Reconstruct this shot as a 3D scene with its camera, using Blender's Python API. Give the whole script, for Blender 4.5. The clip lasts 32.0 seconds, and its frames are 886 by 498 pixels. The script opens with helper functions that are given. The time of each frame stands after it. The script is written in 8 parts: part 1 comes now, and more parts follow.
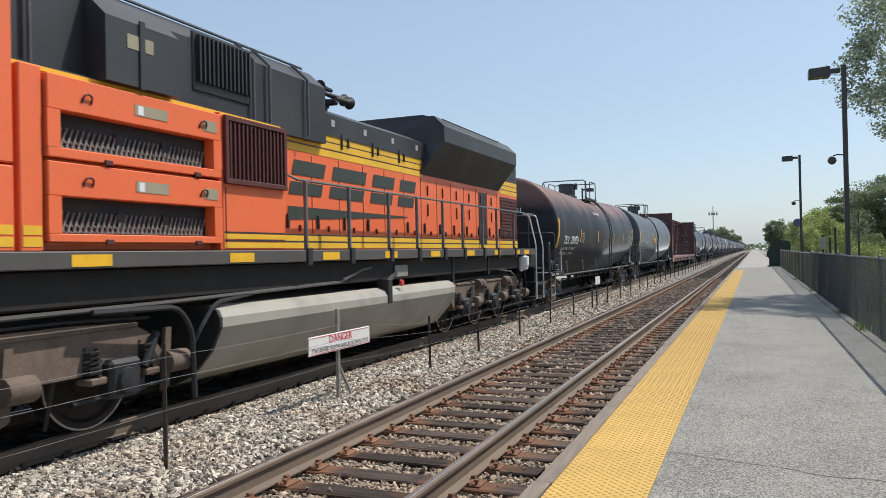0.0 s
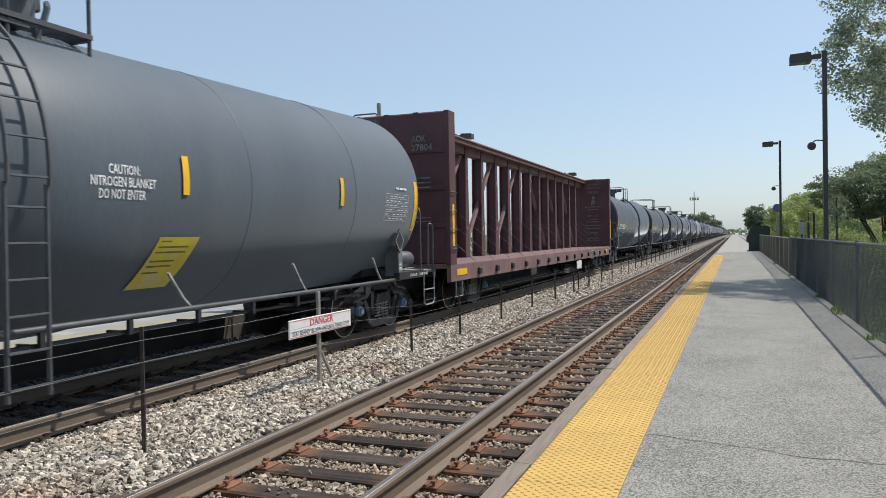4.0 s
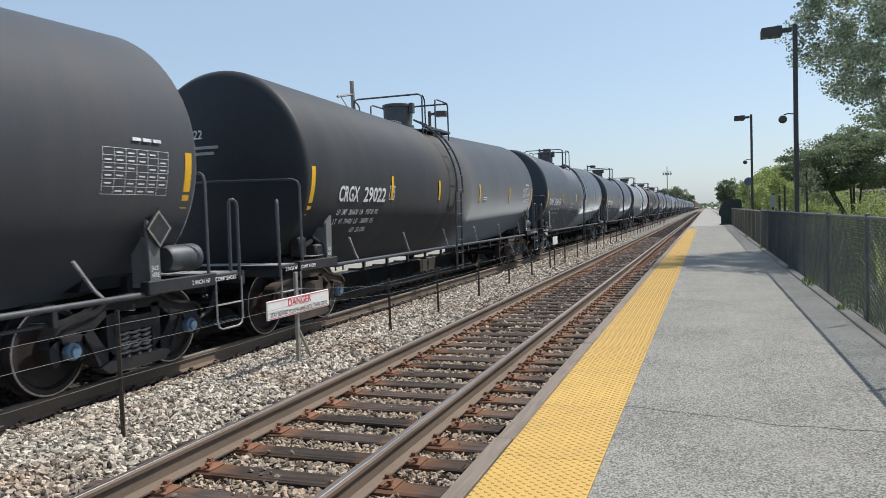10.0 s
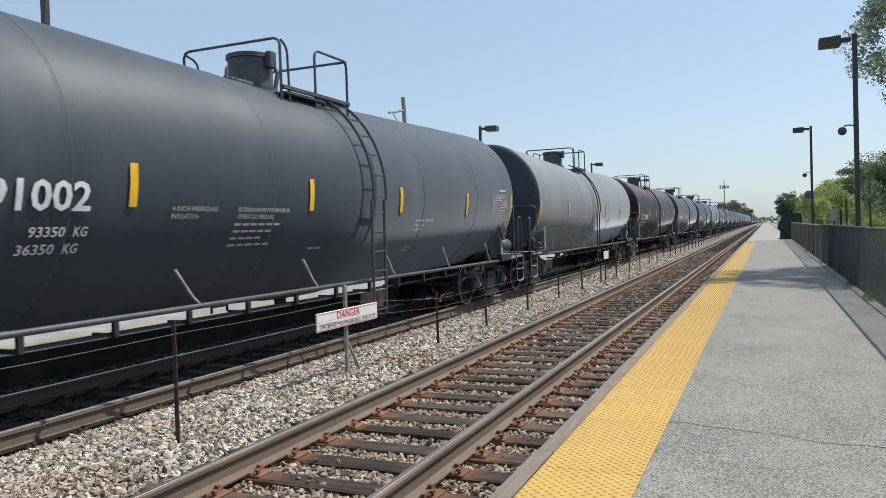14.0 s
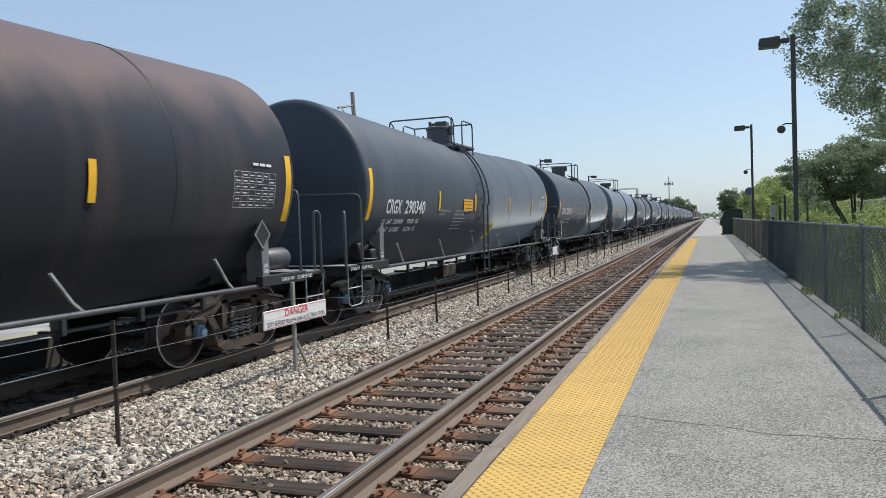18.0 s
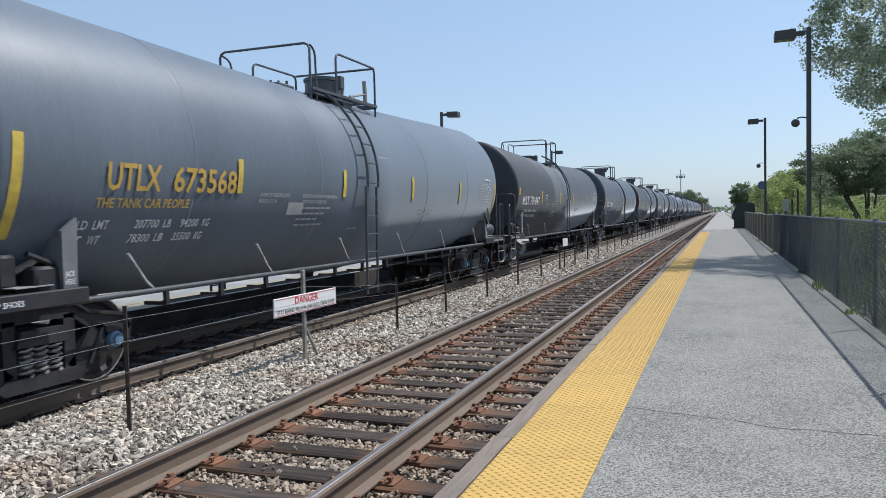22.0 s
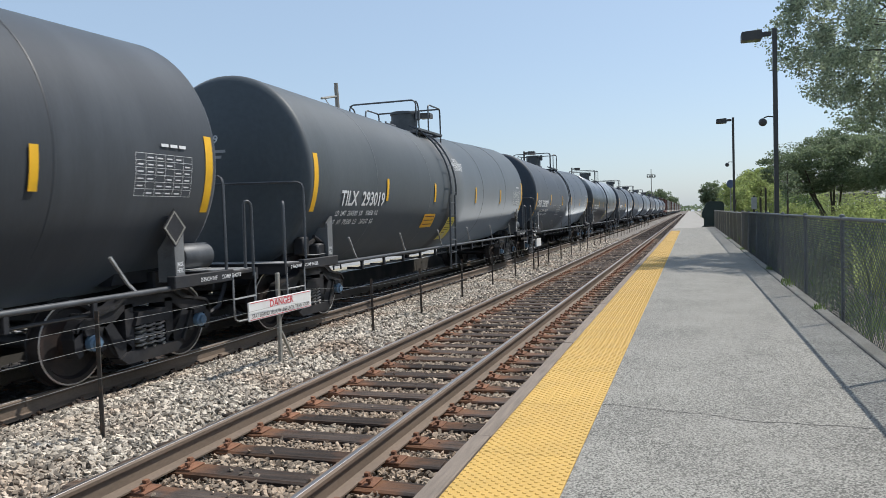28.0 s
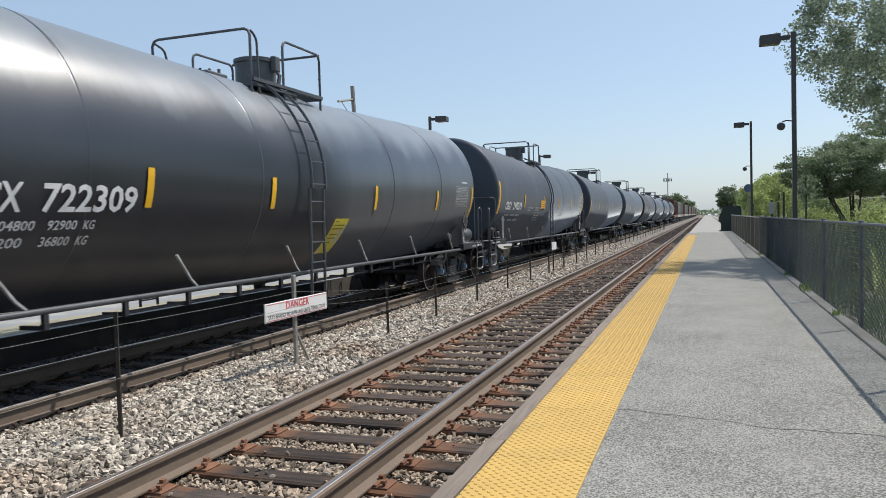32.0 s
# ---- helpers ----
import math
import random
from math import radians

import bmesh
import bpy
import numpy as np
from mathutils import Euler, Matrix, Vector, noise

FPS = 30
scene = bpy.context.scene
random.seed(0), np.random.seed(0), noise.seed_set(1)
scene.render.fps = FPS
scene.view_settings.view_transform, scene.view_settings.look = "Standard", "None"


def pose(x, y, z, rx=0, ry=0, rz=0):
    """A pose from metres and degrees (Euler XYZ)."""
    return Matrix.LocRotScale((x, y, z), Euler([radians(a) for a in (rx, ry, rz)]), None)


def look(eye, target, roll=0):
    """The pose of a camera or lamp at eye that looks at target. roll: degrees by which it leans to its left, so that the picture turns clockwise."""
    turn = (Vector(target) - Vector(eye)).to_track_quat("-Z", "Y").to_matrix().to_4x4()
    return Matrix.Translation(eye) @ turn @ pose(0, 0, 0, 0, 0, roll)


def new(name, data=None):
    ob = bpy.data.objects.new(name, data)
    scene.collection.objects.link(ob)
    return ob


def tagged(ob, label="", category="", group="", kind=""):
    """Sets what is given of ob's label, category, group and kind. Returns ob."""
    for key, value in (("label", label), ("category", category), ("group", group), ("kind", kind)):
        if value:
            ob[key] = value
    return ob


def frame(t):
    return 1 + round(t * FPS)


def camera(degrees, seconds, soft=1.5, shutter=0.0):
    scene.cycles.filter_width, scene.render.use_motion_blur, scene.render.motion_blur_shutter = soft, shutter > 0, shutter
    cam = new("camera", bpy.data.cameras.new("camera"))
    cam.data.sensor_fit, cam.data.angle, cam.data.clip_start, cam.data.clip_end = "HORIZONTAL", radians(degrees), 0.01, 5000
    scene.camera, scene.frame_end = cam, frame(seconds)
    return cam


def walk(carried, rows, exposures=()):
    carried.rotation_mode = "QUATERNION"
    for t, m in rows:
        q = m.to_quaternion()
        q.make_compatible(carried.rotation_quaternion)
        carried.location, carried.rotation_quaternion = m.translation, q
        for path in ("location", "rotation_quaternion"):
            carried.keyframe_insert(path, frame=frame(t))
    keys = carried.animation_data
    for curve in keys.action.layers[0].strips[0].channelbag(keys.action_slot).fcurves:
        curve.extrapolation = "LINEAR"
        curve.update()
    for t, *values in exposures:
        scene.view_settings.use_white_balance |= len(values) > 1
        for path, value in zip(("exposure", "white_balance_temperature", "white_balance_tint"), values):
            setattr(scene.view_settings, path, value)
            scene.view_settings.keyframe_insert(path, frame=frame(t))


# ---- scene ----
import itertools

cam = camera(61.5, 32.0, soft=0.8, shutter=0.06)
PATH = [
    (0, (0.047, -0.146, 1.699), (-0.724, 1.699, 1.712), -1.2),
    (0.5, (0.053, -0.152, 1.696), (-0.722, 1.692, 1.709), -1.1),
    (1, (0.05, -0.148, 1.695), (-0.721, 1.698, 1.698), -0.9),
    (1.5, (0.058, -0.16, 1.7), (-0.709, 1.687, 1.693), -0.9),
    (2, (0.049, -0.147, 1.697), (-0.715, 1.701, 1.68), -1.0),
    (2.5, (0.043, -0.145, 1.694), (-0.719, 1.704, 1.67), -1.1),
    (3, (0.046, -0.135, 1.692), (-0.716, 1.714, 1.663), -1.2),
    (3.5, (0.042, -0.129, 1.694), (-0.711, 1.723, 1.664), -1.1),
    (4, (0.051, -0.115, 1.688), (-0.678, 1.747, 1.657), -1.0),
    (4.5, (0.043, -0.103, 1.691), (-0.656, 1.771, 1.651), -0.7),
    (6.5, (0.025, -0.12, 1.687), (-0.661, 1.758, 1.629), -0.8),
    (7, (0.028, -0.116, 1.688), (-0.663, 1.76, 1.622), -1.0),
    (7.5, (0.027, -0.122, 1.69), (-0.666, 1.753, 1.619), -1.2),
    (8, (0.023, -0.116, 1.69), (-0.672, 1.758, 1.616), -1.4),
    (8.5, (0.028, -0.117, 1.685), (-0.669, 1.757, 1.607), -1.6),
    (9, (0.026, -0.118, 1.684), (-0.67, 1.755, 1.595), -1.7),
    (9.5, (0.028, -0.114, 1.684), (-0.66, 1.761, 1.588), -2.0),
    (10, (0.024, -0.109, 1.683), (-0.645, 1.774, 1.592), -1.9),
    (10.5, (0.02, -0.118, 1.684), (-0.636, 1.769, 1.604), -1.6),
    (11, (0.037, -0.14, 1.679), (-0.636, 1.742, 1.612), -1.1),
    (11.5, (0.13, -0.159, 1.675), (-0.586, 1.708, 1.626), -0.4),
    (12, (0.187, -0.169, 1.671), (-0.578, 1.679, 1.643), -0.1),
    (12.5, (0.181, -0.188, 1.678), (-0.623, 1.643, 1.661), -0.5),
    (13, (0.146, -0.204, 1.684), (-0.675, 1.619, 1.665), -1.1),
    (13.5, (0.132, -0.197, 1.681), (-0.682, 1.63, 1.651), -1.6),
    (14, (0.119, -0.176, 1.68), (-0.678, 1.657, 1.632), -1.9),
    (14.5, (0.12, -0.169, 1.679), (-0.66, 1.672, 1.621), -2.0),
    (16.5, (0.109, -0.13, 1.678), (-0.599, 1.74, 1.617), -2.1),
    (17, (0.109, -0.126, 1.683), (-0.584, 1.75, 1.628), -2.4),
    (17.5, (0.106, -0.123, 1.676), (-0.574, 1.757, 1.622), -2.3),
    (18, (0.104, -0.117, 1.677), (-0.57, 1.765, 1.614), -2.0),
    (18.5, (0.103, -0.12, 1.672), (-0.571, 1.762, 1.599), -1.7),
    (19, (0.106, -0.128, 1.676), (-0.573, 1.751, 1.595), -1.7),
    (19.5, (0.107, -0.119, 1.675), (-0.576, 1.759, 1.587), -1.9),
    (20, (0.103, -0.123, 1.679), (-0.585, 1.752, 1.581), -1.9),
    (20.5, (0.095, -0.123, 1.676), (-0.601, 1.749, 1.575), -1.9),
    (21, (0.098, -0.122, 1.676), (-0.605, 1.748, 1.576), -1.7),
    (21.5, (0.097, -0.124, 1.677), (-0.607, 1.745, 1.581), -1.4),
    (22, (0.102, -0.126, 1.673), (-0.597, 1.746, 1.585), -1.3),
    (22.5, (0.095, -0.118, 1.672), (-0.594, 1.757, 1.588), -1.3),
    (23, (0.096, -0.12, 1.669), (-0.585, 1.759, 1.587), -1.4),
    (23.5, (0.095, -0.12, 1.676), (-0.581, 1.761, 1.591), -1.3),
    (24, (0.092, -0.115, 1.67), (-0.58, 1.767, 1.584), -1.3),
    (24.5, (0.093, -0.121, 1.673), (-0.574, 1.762, 1.587), -1.2),
    (25, (0.096, -0.122, 1.669), (-0.564, 1.764, 1.589), -1.2),
    (25.5, (0.094, -0.122, 1.671), (-0.555, 1.768, 1.594), -1.1),
    (27.5, (0.084, -0.133, 1.669), (-0.546, 1.763, 1.58), -1.8),
    (28, (0.085, -0.14, 1.664), (-0.547, 1.755, 1.578), -1.9),
    (28.5, (0.082, -0.151, 1.671), (-0.553, 1.744, 1.585), -1.7),
    (29, (0.085, -0.16, 1.67), (-0.555, 1.732, 1.586), -1.8),
    (29.5, (0.09, -0.164, 1.673), (-0.559, 1.726, 1.589), -1.9),
    (30, (0.086, -0.16, 1.67), (-0.572, 1.727, 1.586), -1.9),
    (30.5, (0.089, -0.163, 1.669), (-0.578, 1.72, 1.589), -1.9),
    (31, (0.088, -0.166, 1.669), (-0.583, 1.716, 1.589), -1.8),
    (31.5, (0.09, -0.163, 1.667), (-0.581, 1.72, 1.588), -1.8),
    (32, (0.086, -0.159, 1.67), (-0.584, 1.724, 1.593), -1.6),
]
walk(cam, [(t, look(*row)) for t, *row in PATH],
     exposures=[(0, 0.04, 6500, 10), (4, 0.04, 6440, 10), (7, 0.04, 6400, 10), (14, 0.04, 6420, 10), (17.5, 0.04, 6350, 10), (20, 0, 5980, 10), (25.3, 0, 5980, 10), (28, 0.04, 6350, 10), (32, 0.04, 6380, 10)])

SPEED = 10.69          # the train's speed, metres a second
TRAIN_X = -7.01        # centre line of the far track
NEAR_X = -2.98         # centre line of the near track
DECK = 0.20            # platform surface above the rail heads

# ---- light ----
SUN_TO = Vector((0.49, 0.47, 1.0)).normalized()
world = bpy.data.worlds.new("sky")
scene.world = world
world.use_nodes = True
wn = world.node_tree.nodes
sky = wn.new("ShaderNodeTexSky")
sky.sky_type, sky.sun_disc = "NISHITA", False
sky.sun_elevation = math.asin(SUN_TO.z)
sky.sun_rotation = math.atan2(SUN_TO.x, SUN_TO.y)
sky.air_density, sky.dust_density, sky.ozone_density, sky.altitude = 1.0, 1.2, 2.0, 0
wn["Background"].inputs[1].default_value = 0.163
haze = wn.new("ShaderNodeMix")          # thin even haze over the whole sky
haze.data_type = "RGBA"
haze.inputs[0].default_value = 0.55
haze.inputs[7].default_value = (2.80, 3.55, 4.32, 1)
world.node_tree.links.new(sky.outputs[0], haze.inputs[6])
world.node_tree.links.new(haze.outputs[2], wn["Background"].inputs[0])
sun = new("sun", bpy.data.lights.new("sun", "SUN"))
sun.data.energy, sun.data.angle, sun.data.color = 4.6, radians(0.6), (1.0, 0.945, 0.86)
sun.matrix_world = look(SUN_TO * 50, (0, 0, 0))


# ---- materials ----
def mat(name, col, rough=0.6, metal=0.0, var=0.25, scale=6.0, fine=60.0, bump=0.15, dirt=None, dirt_amount=0.4, dirt_scale=1.5,
        stretch=(1, 1, 1), rand=0.0, spec=0.5, island=False, share=0.4, thin=0.0, ends=(0.3, 0.7)):
    """A surface with tone varied at two scales, stains of a second colour, and fine relief."""
    m = bpy.data.materials.new(name)
    m.use_nodes = True
    nt = m.node_tree
    n, ln = nt.nodes, nt.links
    b = n["Principled BSDF"]
    b.inputs["Roughness"].default_value, b.inputs["Metallic"].default_value = rough, metal
    b.inputs["Specular IOR Level"].default_value = spec
    co = n.new("ShaderNodeTexCoord")
    mp = n.new("ShaderNodeMapping")
    mp.inputs["Scale"].default_value = stretch
    ln.new(co.outputs["Object"], mp.inputs["Vector"])
    big = n.new("ShaderNodeTexNoise")
    big.inputs["Scale"].default_value, big.inputs["Detail"].default_value = scale, 6
    small = n.new("ShaderNodeTexNoise")
    small.inputs["Scale"].default_value, small.inputs["Detail"].default_value = fine, 4
    ln.new(mp.outputs[0], big.inputs["Vector"]), ln.new(mp.outputs[0], small.inputs["Vector"])
    mix = n.new("ShaderNodeMix")
    mix.data_type = "FLOAT"
    mix.inputs[0].default_value = share
    ln.new(big.outputs[0], mix.inputs[2]), ln.new(small.outputs[0], mix.inputs[3])
    ramp = n.new("ShaderNodeValToRGB")
    ramp.color_ramp.elements[0].position, ramp.color_ramp.elements[1].position = ends
    ramp.color_ramp.elements[0].color = (*[c * (1 - var) for c in col], 1)
    ramp.color_ramp.elements[1].color = (*[min(1, c * (1 + var)) for c in col], 1)
    ln.new(mix.outputs[0], ramp.inputs[0])
    out = ramp.outputs[0]
    if dirt:
        st = n.new("ShaderNodeTexNoise")
        st.inputs["Scale"].default_value, st.inputs["Detail"].default_value = dirt_scale, 8
        ln.new(mp.outputs[0], st.inputs["Vector"])
        sr = n.new("ShaderNodeValToRGB")
        sr.color_ramp.elements[0].position, sr.color_ramp.elements[1].position = 0.48, 0.7
        sr.color_ramp.elements[1].color = (dirt_amount,) * 3 + (1,)
        ln.new(st.outputs[0], sr.inputs[0])
        mc = n.new("ShaderNodeMix")
        mc.data_type = "RGBA"
        ln.new(sr.outputs[0], mc.inputs[0]), ln.new(out, mc.inputs[6])
        mc.inputs[7].default_value = (*dirt, 1)
        out = mc.outputs[2]
    if rand:
        if island:
            src = n.new("ShaderNodeNewGeometry").outputs["Random Per Island"]
        else:
            src = n.new("ShaderNodeObjectInfo").outputs["Random"]
        mr = n.new("ShaderNodeMapRange")
        mr.inputs[3].default_value, mr.inputs[4].default_value = 1 - rand, 1 + rand
        ln.new(src, mr.inputs[0])
        hs = n.new("ShaderNodeHueSaturation")
        ln.new(mr.outputs[0], hs.inputs["Value"]), ln.new(out, hs.inputs["Color"])
        out = hs.outputs[0]
    ln.new(out, b.inputs["Base Color"])
    if bump:
        bp = n.new("ShaderNodeBump")
        bp.inputs["Strength"].default_value, bp.inputs["Distance"].default_value = bump, 0.01
        ln.new(mix.outputs[0], bp.inputs["Height"]), ln.new(bp.outputs[0], b.inputs["Normal"])
    rr = n.new("ShaderNodeMapRange")
    rr.inputs[3].default_value, rr.inputs[4].default_value = max(0, rough - 0.12), min(1, rough + 0.12)
    ln.new(big.outputs[0], rr.inputs[0]), ln.new(rr.outputs[0], b.inputs["Roughness"])
    if thin:
        tl = n.new("ShaderNodeBsdfTranslucent")
        ms = n.new("ShaderNodeMixShader")
        ms.inputs[0].default_value = thin
        ln.new(out, tl.inputs[0]), ln.new(b.outputs[0], ms.inputs[1]), ln.new(tl.outputs[0], ms.inputs[2])
        ln.new(ms.outputs[0], n["Material Output"].inputs[0])
    return m


M = {
    "asphalt": mat("platform_asphalt", (0.215, 0.208, 0.187), 0.92, var=0.6, scale=1.6, fine=82, bump=0.95, share=0.84, ends=(0.40, 0.60), dirt=(0.255, 0.243, 0.22), dirt_amount=0.35, dirt_scale=0.6),
    "crack": mat("crack_dark", (0.05, 0.048, 0.045), 0.95, bump=0),
    "kerb": mat("kerb_concrete", (0.20, 0.193, 0.174), 0.9, var=0.45, scale=2, fine=82, share=0.6, bump=0.6, dirt=(0.12, 0.11, 0.09), dirt_amount=0.6),
    "yellow": mat("tactile_yellow", (0.54, 0.342, 0.085), 0.6, var=0.12, scale=2, fine=50, dirt=(0.45, 0.30, 0.08), dirt_amount=0.35, dirt_scale=2.5, rand=0.05),
    "board": mat("weathered_timber", (0.21, 0.172, 0.14), 0.9, var=0.35, scale=5, fine=90, stretch=(6, 0.5, 6), bump=0.5, rand=0.12),
    "tie": mat("creosoted_tie", (0.052, 0.042, 0.037), 0.8, var=0.8, scale=4, fine=60, stretch=(0.6, 7, 7), bump=0.7, dirt=(0.13, 0.075, 0.045), dirt_amount=0.7, dirt_scale=2.5, rand=0.5, spec=0.2),
    "rust": mat("rusty_plate", (0.20, 0.092, 0.05), 0.85, var=0.35, scale=9, fine=70, bump=0.4, dirt=(0.10, 0.05, 0.035), dirt_amount=0.7, dirt_scale=8, rand=0.2),
    "railweb": mat("rail_brown", (0.14, 0.104, 0.076), 0.75, var=0.3, scale=3, fine=60, stretch=(1, 0.4, 1), dirt=(0.21, 0.15, 0.11), dirt_amount=0.5, dirt_scale=1.2),
    "railhead": mat("rail_polished_head", (0.40, 0.38, 0.37), 0.42, 1.0, var=0.12, scale=3, fine=40, stretch=(8, 0.2, 1), bump=0.05),
    "stone": mat("ballast_stone", (0.382, 0.340, 0.283), 0.9, var=0.45, scale=12, fine=90, bump=0.5, rand=0.7, island=True, dirt=(0.24, 0.15, 0.09), dirt_amount=0.55, dirt_scale=0.9),
    "crib_stone": mat("rust_stained_stone", (0.29, 0.225, 0.165), 0.9, var=0.4, scale=12, fine=90, bump=0.4, rand=0.6, island=True, dirt=(0.33, 0.28, 0.22), dirt_amount=0.7, dirt_scale=1.4),
    "ballast": mat("ballast_bed", (0.115, 0.10, 0.086), 0.95, var=0.8, scale=22, fine=70, bump=1.0, dirt=(0.40, 0.37, 0.33), dirt_amount=0.8, dirt_scale=14),
    # far ballast: the train's shade is painted into this dark base colour
    "ballast_far": mat("shaded_ballast", (0.045, 0.04, 0.036), 0.95, var=0.7, scale=22, fine=70, bump=1.0),
    "steel_post": mat("dark_steel_post", (0.05, 0.045, 0.04), 0.6, 0.3, var=0.4, dirt=(0.14, 0.08, 0.05), dirt_amount=0.5, dirt_scale=12),
    "galv": mat("galvanised_post", (0.33, 0.32, 0.29), 0.55, 0.5, var=0.3, dirt=(0.2, 0.16, 0.11), dirt_amount=0.5, dirt_scale=9),
    "wire": mat("fence_wire", (0.36, 0.36, 0.35), 0.5, 0.6, var=0.2, bump=0),
    "signwhite": mat("sign_white", (0.72, 0.71, 0.69), 0.45, var=0.06, bump=0.02, dirt=(0.55, 0.5, 0.45), dirt_amount=0.4, dirt_scale=6),
    "signred": mat("sign_red", (0.60, 0.05, 0.06), 0.5, var=0.1, bump=0),
    "signblack": mat("sign_black", (0.03, 0.03, 0.032), 0.5, var=0.1, bump=0),
    "vinyl": mat("black_vinyl", (0.125, 0.133, 0.140), 0.55, spec=0.3, var=0.3, bump=0.05),
    "galvmesh": mat("grey_chain_link", (0.16, 0.165, 0.165), 0.5, 0.5, var=0.2, bump=0),
    "pole": mat("bronze_pole_paint", (0.055, 0.05, 0.048), 0.45, 0.1, var=0.25, scale=2, bump=0.05),
    "lens": mat("lamp_lens", (0.16, 0.16, 0.155), 0.25, var=0.1, bump=0),
    "soil": mat("rough_ground", (0.14, 0.125, 0.085), 0.95, var=0.5, scale=0.6, fine=14, bump=0.8, dirt=(0.085, 0.12, 0.035), dirt_amount=0.9, dirt_scale=0.25),
    "road": mat("gravel_path", (0.30, 0.285, 0.26), 0.95, var=0.2, scale=0.6, fine=30, bump=0.5),
    "verge_stone": mat("weedy_gravel", (0.21, 0.195, 0.165), 0.95, var=0.5, scale=3, fine=40, bump=0.9, dirt=(0.09, 0.10, 0.05), dirt_amount=0.8, dirt_scale=3),
    "bark": mat("bark", (0.075, 0.06, 0.048), 0.9, var=0.4, scale=6, fine=50, stretch=(3, 3, 0.6), bump=0.8),
    "leaf": mat("leaf_green", (0.15, 0.215, 0.075), 0.45, var=0.3, scale=0.5, fine=5, bump=0, rand=0.35, island=True, thin=0.5),
    "leaf_dark": mat("leaf_grey_green", (0.165, 0.21, 0.12), 0.45, var=0.3, scale=0.4, fine=5, bump=0, rand=0.4, island=True, thin=0.6),
    "leaf_pale": mat("leaf_silver_green", (0.33, 0.385, 0.27), 0.34, var=0.3, scale=0.4, fine=5, bump=0, rand=0.45, island=True, thin=0.6),
    "weed": mat("weed_green", (0.30, 0.355, 0.13), 0.6, var=0.35, scale=0.6, fine=6, bump=0, rand=0.4, island=True, thin=0.6),
    "drygrass": mat("dry_grass", (0.42, 0.33, 0.12), 0.8, var=0.3, scale=1, fine=8, bump=0, rand=0.3, island=True),
    "brick": mat("tan_brick", (0.34, 0.20, 0.115), 0.85, var=0.2, scale=3, fine=30, dirt=(0.42, 0.30, 0.19), dirt_amount=0.4, dirt_scale=2),
    "mortar": mat("mortar", (0.36, 0.32, 0.27), 0.9, bump=0.2),
    "roofgrey": mat("grey_shingle", (0.13, 0.125, 0.12), 0.9, var=0.3, scale=3, fine=30, bump=0.5),
    # near-black concrete carrying the train's shadow in its colour
    "stained": mat("train_shaded_concrete", (0.05, 0.046, 0.04), 0.9, var=0.4, scale=2, dirt=(0.12, 0.10, 0.08), dirt_amount=0.5),
    "siding": mat("pale_siding", (0.15, 0.155, 0.15), 0.7, var=0.1, scale=1, bump=0.1),
    "glass": mat("dark_glass", (0.02, 0.025, 0.03), 0.08, var=0.2, bump=0),
    "bin": mat("dark_green_plastic", (0.018, 0.032, 0.026), 0.5, var=0.3, scale=2, bump=0.1),
    "platwhite": mat("painted_platform_edge", (0.25, 0.255, 0.255), 0.7, var=0.12, scale=1.5, dirt=(0.45, 0.42, 0.36), dirt_amount=0.5),
    "platcream": mat("cream_concrete", (0.30, 0.27, 0.19), 0.8, var=0.15, scale=2, dirt=(0.25, 0.2, 0.14), dirt_amount=0.6),
    "wood": mat("utility_pole_wood", (0.26, 0.24, 0.22), 0.9, var=0.3, scale=5, stretch=(5, 5, 0.4), bump=0.4),
    "carpaint": mat("car_white_paint", (0.75, 0.76, 0.77), 0.25, var=0.05, bump=0),
    "carblue": mat("blue_paint", (0.03, 0.12, 0.45), 0.35, var=0.1, bump=0),
    "tyre": mat("tyre_rubber", (0.02, 0.02, 0.02), 0.8, bump=0.1),
    # train
    "black": mat("black_underframe", (0.019, 0.020, 0.024), 0.65, 0.1, var=0.5, scale=3, fine=30, dirt=(0.045, 0.039, 0.035), dirt_amount=0.6, dirt_scale=2.2),
    "trucktan": mat("dust_browned_truck", (0.060, 0.046, 0.037), 0.7, 0.1, var=0.5, scale=4, fine=30, dirt=(0.115, 0.085, 0.065), dirt_amount=0.6, dirt_scale=3, rand=0.2),
    "truckgrey": mat("road_grimed_truck", (0.016, 0.0165, 0.020), 0.6, 0.1, var=0.5, scale=4, fine=30, dirt=(0.040, 0.036, 0.034), dirt_amount=0.6, dirt_scale=3, rand=0.2),
    "wheel": mat("wheel_steel", (0.018, 0.015, 0.015), 0.6, 0.1, var=0.4, scale=4, fine=30, dirt=(0.055, 0.032, 0.025), dirt_amount=0.6, dirt_scale=4),
    "tread": mat("bright_wheel_rim", (0.55, 0.54, 0.53), 0.35, 0.9, var=0.2, bump=0.05),
    "bearing": mat("bearing_cap_steel", (0.10, 0.17, 0.25), 0.5, var=0.3, bump=0.05),
    "handrail": mat("dark_handrail", (0.075, 0.08, 0.088), 0.5, 0.2, var=0.3, bump=0.05),
    "stripe": mat("reflective_yellow", (0.78, 0.44, 0.02), 0.45, var=0.08, bump=0.02, dirt=(0.45, 0.25, 0.03), dirt_amount=0.3, dirt_scale=5),
    "jackgrey": mat("jacking_pad_grey", (0.15, 0.155, 0.16), 0.55, var=0.3, scale=3, dirt=(0.05, 0.05, 0.05), dirt_amount=0.6, dirt_scale=4),
